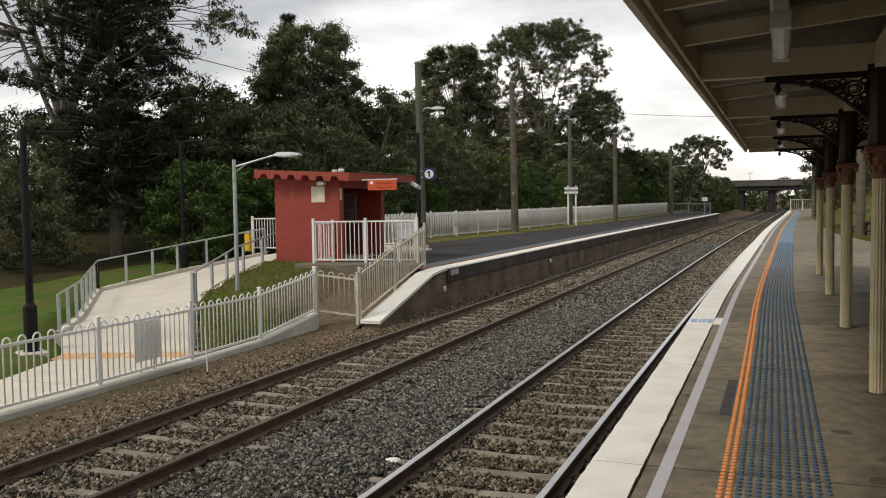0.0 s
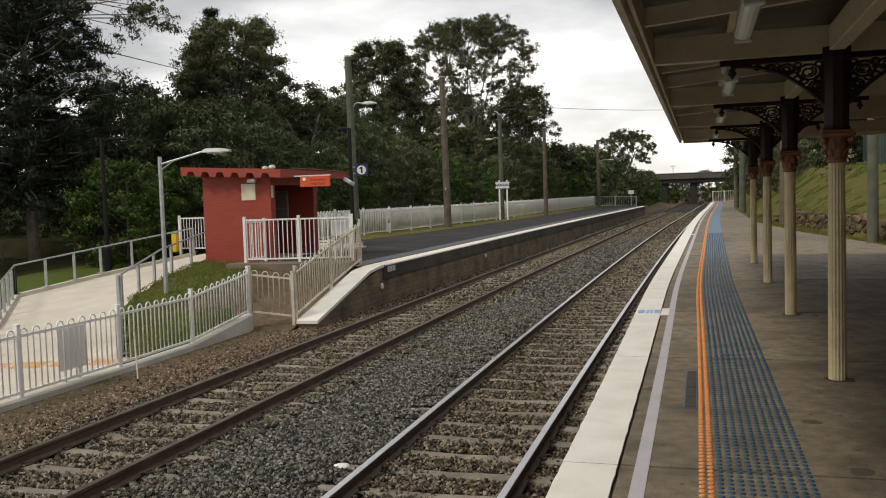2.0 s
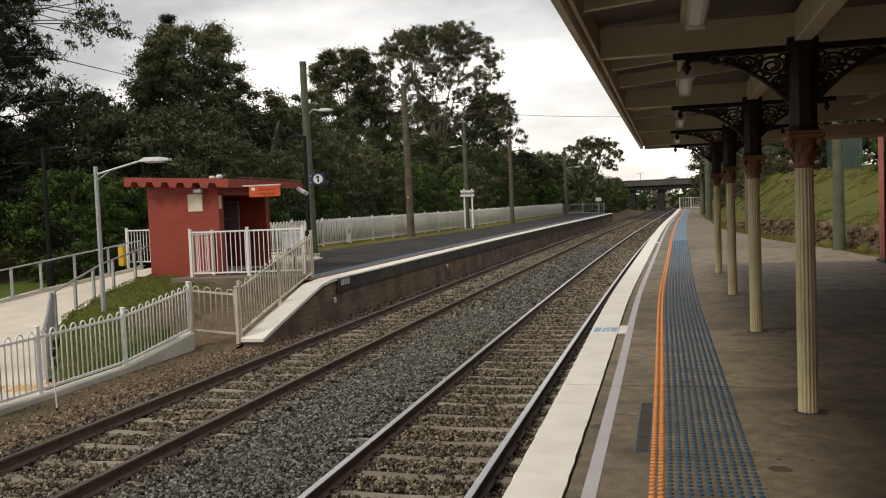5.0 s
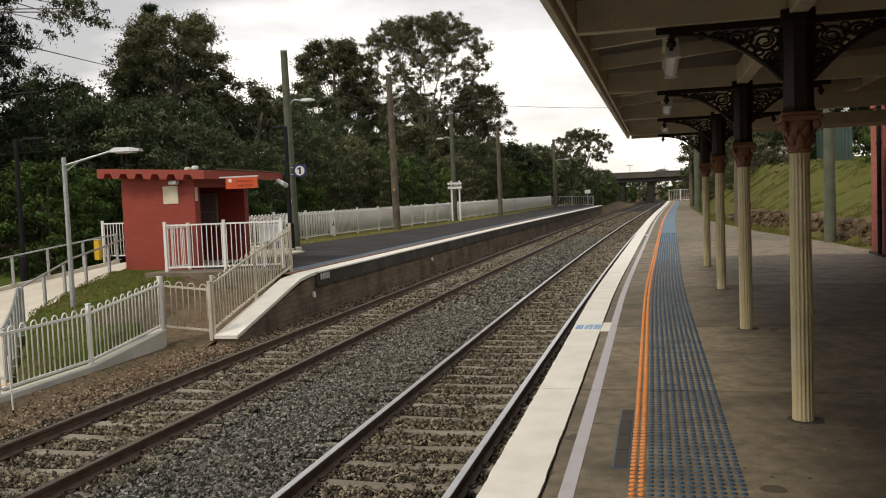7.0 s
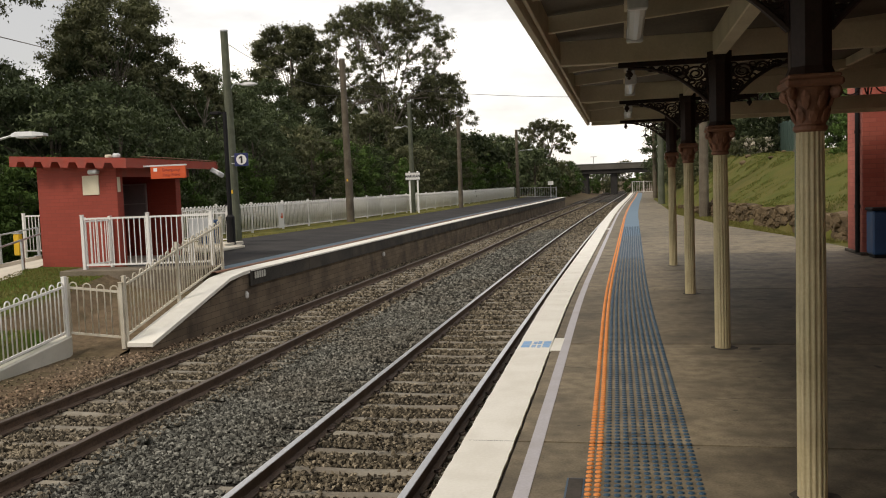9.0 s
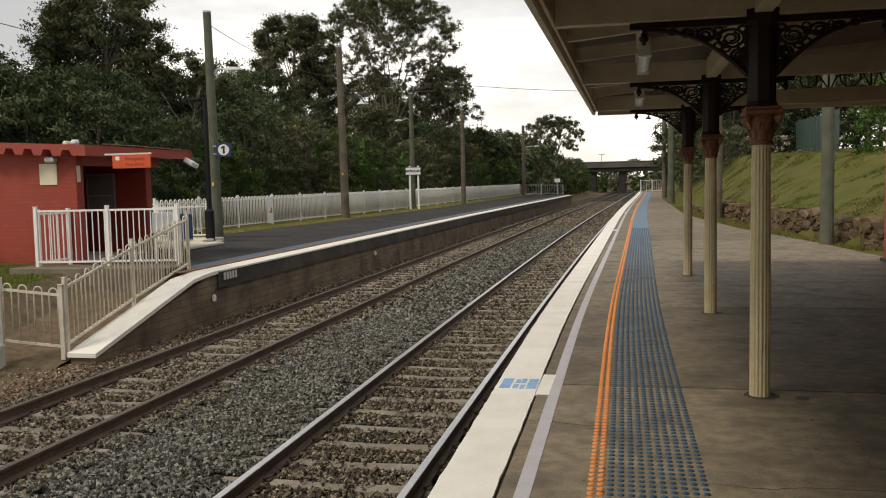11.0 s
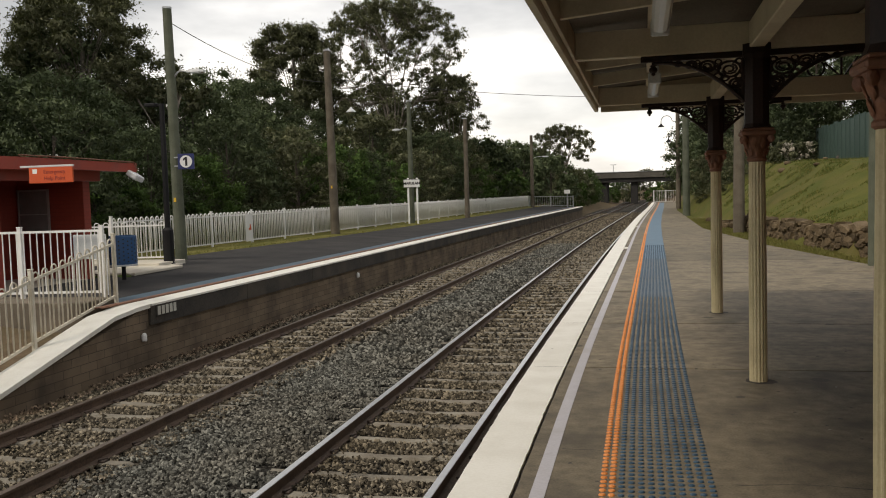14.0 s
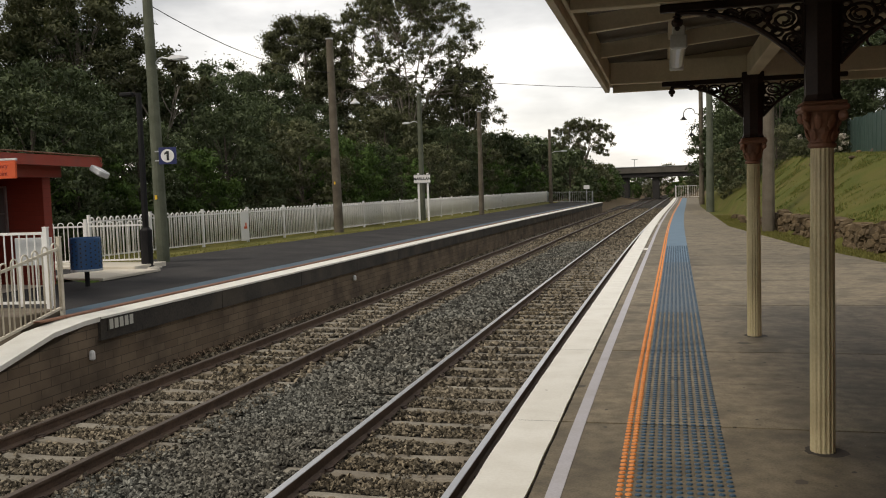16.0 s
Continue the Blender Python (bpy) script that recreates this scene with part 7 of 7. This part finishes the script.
def plant_wood():
    rng = random.Random(21)
    # tall trees behind the far platform
    dome_tree("tall dense gum tree with an uneven oval crown", (-25.3, 45, 0.3), 12.0, 7.8, 5, n=250, per=260, leaf=0.135, mat="leaf_gum", low=0.28, clump=0.78, bark="bark", name="gum_tree", lobes=0.22, point=0.7)
    gum_tree("slim open gum tree beside a denser one", (-20.4, 44, 0.3), 8.4, 4.0, 0.4, 31, per=120, leaf=0.16, clump=0.5, n_limb=5, depth=2, r=0.14)
    pine_tree("slender dark pine with a pointed leader behind a gum tree", (-29.6, 50.0, 0.2), 13.7, 5.0, 1.2, 23, per=22, step=0.5, leaf=0.22, taper=0.75)
    dome_tree("big dense-crowned gum tree behind the fence", (-30.8, 84, 0.3), 17.6, 9.8, 7, n=250, per=260, leaf=0.2, mat="leaf_gum", low=0.2, clump=1.15, bark="bark", name="gum_tree", lobes=0.3, point=0.75)
    open_gum("wide spreading gum tree with pale limbs and gaps", (-21.6, 84, 0.3), 18.8, 6.0, 7.4, 8, n=250, per=300, leaf=0.155, spray=1.0)
    open_gum("low-branching gum tree with hanging foliage", (-16.6, 85, 0.3), 12.0, 4.2, 3.2, 19, n=60, per=280, leaf=0.16, r=0.17)
    dome_tree("dull olive gum sapling under taller gum trees", (-25.0, 89, 0.2), 12.4, 10.0, 61, n=130, per=130, leaf=0.24, mat="leaf_gum", low=0.1, clump=1.1, name="gum_tree")
    dome_tree("dull olive gum sapling under taller gum trees", (-20.0, 92, 0.2), 11.6, 9.5, 62, n=120, per=130, leaf=0.24, mat="leaf_gum", low=0.1, clump=1.0, name="gum_tree")
    open_gum("small far gum tree with a flat crown", (-8.8, 112, 0.2), 8.9, 4.8, 3.6, 9, n=60, per=220, leaf=0.19, r=0.2, spray=0.8)
    pine_tree("tall dark pine with a bare lower trunk above the lawn", (-25.0, 28.5, -0.6), 19.0, 2.6, 3.7, 12, per=62, leaf=0.22)
    open_gum("tall gum tree with long bare pale limbs", (-33.2, 34.0, -0.4), 20.5, 6.4, 10.0, 14, n=230, per=270, leaf=0.14, r=0.42, spray=1.0)
    dome_tree("dark wattle tree behind the red shelter", (-27.5, 38, 0.0), 7.0, 7.5, 17, n=110, per=170, leaf=0.18, low=0.05, clump=0.9, name="wattle_tree")
    # belts of shrubs and small trees
    kinds = [
        dome_tree("dense dark green wattle behind the white fence", (-20.5, 37, 0.1), 6.4, 6.2, 41, n=135, per=120, leaf=0.125, low=0.02, name="wattle_tree", clump=0.66),
        dome_tree("dense dull olive shrub behind the white fence", (-18.4, 52, 0.1), 5.4, 5.6, 42, n=125, per=112, leaf=0.12, mat="leaf_gum", low=0.02, name="tall_shrub", clump=0.6),
        dome_tree("bright green leafy shrub behind the white fence", (-16.6, 55.5, 0.0), 4.6, 4.8, 43, n=110, per=112, leaf=0.115, mat="leaf_bright", low=0.02, name="tall_shrub", clump=0.55),
        dome_tree("dark spiky-topped tree behind the white fence", (-24, 56, 0.1), 8.6, 6.4, 44, n=150, per=115, leaf=0.135, low=0.05, name="wattle_tree", clump=0.66),
    ]
    # the same sorts far down the line, with coarser leaves
    distant = [
        dome_tree("dense dark green wattle beside the distant line", (-20.5, 95, 0.1), 6.4, 6.2, 51, n=80, per=36, leaf=0.32, low=0.02, name="wattle_tree"),
        dome_tree("dense dull olive shrub beside the distant line", (-16.4, 100, 0.1), 5.4, 5.6, 52, n=70, per=36, leaf=0.3, mat="leaf_gum", low=0.02, name="tall_shrub"),
        dome_tree("bright green leafy shrub beside the distant line", (-15.6, 92, 0.0), 4.6, 4.8, 53, n=70, per=36, leaf=0.28, mat="leaf_bright", low=0.02, name="tall_shrub"),
        dome_tree("dark spiky-topped tree beside the distant line", (-24, 104, 0.1), 8.6, 6.4, 54, n=90, per=36, leaf=0.34, low=0.05, name="wattle_tree"),
    ]

    def again(k, x, y, s, z=0.0):
        o = copy_thing((distant if y > 86 else kinds)[k], Matrix.Translation((x, y, z)) @ Matrix.Rotation(rng.uniform(0, 6.28), 4, "Z"))
        o.scale = (s * rng.uniform(0.92, 1.1), s * rng.uniform(0.92, 1.1), s)

    for y in steps(32, 165, 5.2):
        again(rng.choice((1, 2, 2, 0)) if y > 48 else rng.choice((0, 1)), fence_x(y) - rng.uniform(2.6, 3.8), y + rng.uniform(-1, 1), rng.uniform(0.68, 0.95) * (1.25 if y > 72 else 1.0))
    for y in steps(34, 172, 6.2):
        again(rng.choice((0, 1, 3, 0, 2) if y > 60 else (0, 3, 0)), fence_x(y) - rng.uniform(6.5, 8.5), y + rng.uniform(-1, 1), rng.uniform(0.85, 1.2) * (1.25 if y > 68 else 1.0))
    for y in steps(36, 176, 8):
        again(rng.choice((3, 0)), fence_x(y) - rng.uniform(11, 15), y + rng.uniform(-2, 2), rng.uniform(1.0, 1.3))
    for y in steps(108, 168, 6):
        again(rng.choice((1, 0, 2)), -9.4 + rng.uniform(-0.8, 0.5) + 0.02 * (y - 108), y, rng.uniform(0.8, 1.1), -0.6)
    # round the lawn and behind the shelter
    for k, x, y, s in ((0, -20.0, 32.2, 1.0), (0, -23.5, 33.5, 1.1), (2, -20.2, 27.8, 0.85), (2, -19.3, 30.2, 0.8), (0, -27.0, 25.5, 0.9), (1, -24.5, 23.5, 0.72), (0, -30.5, 25, 0.7), (1, -29.0, 21.0, 0.75), (2, -31.5, 18.5, 0.8), (1, -35, 22, 0.6), (0, -38, 27, 0.62), (2, -17.4, 34.0, 0.85), (2, -16.4, 38.6, 0.85), (2, -15.8, 51.2, 1.1), (0, -32, 33, 0.8), (3, -41, 47, 1.0), (0, -35, 44, 1.1), (3, -38, 38, 0.9), (0, -46, 40, 1.1), (0, -29.5, 33.5, 0.8), (0, -33.5, 15.5, 0.9), (1, -42, 20, 0.7), (1, -36, 12.5, 0.9), (0, -45, 30, 0.7)):
        again(k, x, y, s, -0.5)
    # beyond the bridge
    for k, x, y, s in ((1, -12, 196, 1.2), (0, -4, 205, 1.0), (2, 4, 200, 0.9), (1, 10, 198, 1.2), (2, -6, 189, 0.75), (1, -2.5, 192, 0.7), (2, 2, 190, 0.7), (1, 6, 191, 0.8), (2, -11, 190, 0.8), (0, 18, 205, 1.5), (0, -20, 200, 1.6), (2, -8, 215, 1.3), (1, 1, 222, 1.4), (0, 8, 215, 1.2)):
        again(k, x, y, s, -1.2)
    # right bank
    for k, x, y, s, z in ((3, 5.4, 70, 0.95, 0.8), (1, 4.6, 66, 0.62, 0.5), (0, 6.4, 63, 0.9, 1.6), (1, 5.6, 57.5, 0.6, 1.2), (0, 8.2, 66, 1.15, 2.2), (3, 8.0, 73, 1.3, 2.4), (0, 11.0, 69, 1.4, 3.0), (3, 13.4, 73, 1.4, 3.0), (0, 16.0, 67, 1.4, 3.0), (3, 9.6, 82, 1.5, 2.0), (0, 6.6, 76, 1.1, 1.2), (0, 5.2, 80, 1.2, 0.6), (3, 8.0, 92, 1.1, 1.0), (0, 6.6, 110, 1.2, 0.4), (3, 9.0, 130, 1.2, 0.4), (0, 9, 150, 1.2, 0.0), (2, 9.1, 38.5, 0.66, 1.9), (0, 17, 58, 1.25, 3.0), (3, 15, 66, 1.2, 3.2), (0, 20, 47, 1.2, 3.2), (3, 12, 76, 1.1, 3.0), (0, 23, 40, 1.3, 3.2)):
        again(k, x, y, s, z)
    b = dome_tree("rounded shrub with pale blossom on top of the bank", (6.7, 51, 2.15), 1.4, 2.0, 77, n=40, per=60, leaf=0.14, mat="leaf_gum", low=0.05, name="flowering_shrub", category="shrub")
    me = leaf_mesh("blossom", [(rng.uniform(-0.85, 0.85), rng.uniform(-0.85, 0.85), rng.uniform(0.6, 1.3)) for _ in range(26)], [0.22] * 26, 22, 0.09, "blossom", 78, width=0.8)
    part("blossom", me, "blossom", b, "pale cream blossom")


plant_wood()


def blades(name, label, count, pick, hgt, seed, mat="blade"):
    rng = np.random.default_rng(seed)
    ps = []
    while len(ps) < count:
        q = pick(rng)
        if q is not None:
            ps.append(q)
    p = np.array(ps)
    n = len(p)
    a = rng.random(n) * 6.28
    w = 0.008 + 0.01 * rng.random(n)
    h = hgt * (0.4 + 0.9 * rng.random(n))
    side = np.stack([np.cos(a), np.sin(a), np.zeros(n)], 1)
    tip = np.stack([rng.normal(size=n) * 0.4, rng.normal(size=n) * 0.4, np.ones(n)], 1) * h[:, None]
    v = np.stack([p - side * w[:, None], p + side * w[:, None], p + tip], 1).reshape(-1, 3)
    me = bpy.data.meshes.new(name)
    me.from_pydata(v.tolist(), [], np.arange(n * 3).reshape(-1, 3).tolist())
    me.materials.append(M[mat])
    tagged(new(name, me), label, "grass", kind="stuff")


def mound(rng):
    x, y = rng.uniform(-13.8, -9.6), rng.uniform(13.3, 22.2)
    if x < -9.6 - (y - 13.2) * 0.79 or (x > -10.7 and y > 16.9):
        return None
    return (x, y, height(x, y))


def bank_stones():
    """Weathered rocks and a stump on the grassy bank."""
    rng = random.Random(15)
    for x, y, r, mat, name, label in ((7.95, 55.6, 0.19, "sign_cream", "pale_rock", "pale weathered rock on the grassy bank"), (9.6, 54.8, 0.17, "dark_bark", "tree_stump", "dark broken tree stump on the grassy bank"), (9.0, 55.2, 0.12, "stone", "brown_rock", "brown rock half sunk in the grassy bank"), (5.8, 47.1, 0.17, "stone", "brown_rock", "brown rock half sunk in the grassy bank"), (6.1, 47.9, 0.12, "stone", "brown_rock", "brown rock half sunk in the grassy bank"), (6.4, 43.0, 0.11, "stone", "brown_rock", "brown rock half sunk in the grassy bank")):
        bm = bmesh.new()
        bmesh.ops.create_icosphere(bm, subdivisions=3, radius=1, matrix=Matrix.Diagonal((r * 1.3, r, r * (1.1 if mat == "dark_bark" else 0.65), 1)))
        for v in bm.verts:
            v.co *= 1 + 0.4 * noise.noise(v.co * 3.5 + Vector((x * 3, y, 0)))
        tagged(part(name, bm, mat, at=pose(x, y, height(x, y) + r * 0.25, 0, 0, rng.uniform(0, 360))), label, "stump" if mat == "dark_bark" else "rock")


bank_stones()


def verge(rng):
    y = 29.5 + 45 * rng.random() ** 1.7
    x = fence_x(y) + rng.uniform(-0.6, 1.42)
    return (x, y, 0.06)


def bank(rng):
    y = 25 + 30 * rng.random()
    x = wall_x(y) + rng.uniform(-1.3, -0.15)
    return (x, y, height(x, y)) if x > paved_x(y) + 0.02 else None


blades("grass_blades", "short green grass on the mound by the path", 14000, mound, 0.04, 5, "dry_blade")
blades("grass_blades", "yellow-green grass verge along the white fence", 9000, verge, 0.06, 6, "dry_blade")
def slope(rng):
    y = 26 + 32 * rng.random()
    x = wall_x(y) + 0.2 + 5.5 * rng.random()
    k = noise.noise((x * 0.9, y * 0.9, 2.0)) + 0.5 * noise.noise((x * 3.1, y * 3.1, 5.0))
    return (x, y, height(x, y) - 0.01) if k > rng.uniform(0.0, 0.45) else None


blades("grass_tufts", "rough tufted grass covering the bank", 34000, slope, 0.05, 8, "blade")
blades("grass_tufts", "dry yellow grass stalks on the bank", 9000, slope, 0.09, 9, "dry_blade")
blades("grass_blades", "rough grass on the bank behind the rubble wall", 14000, bank, 0.06, 7, "dry_blade")
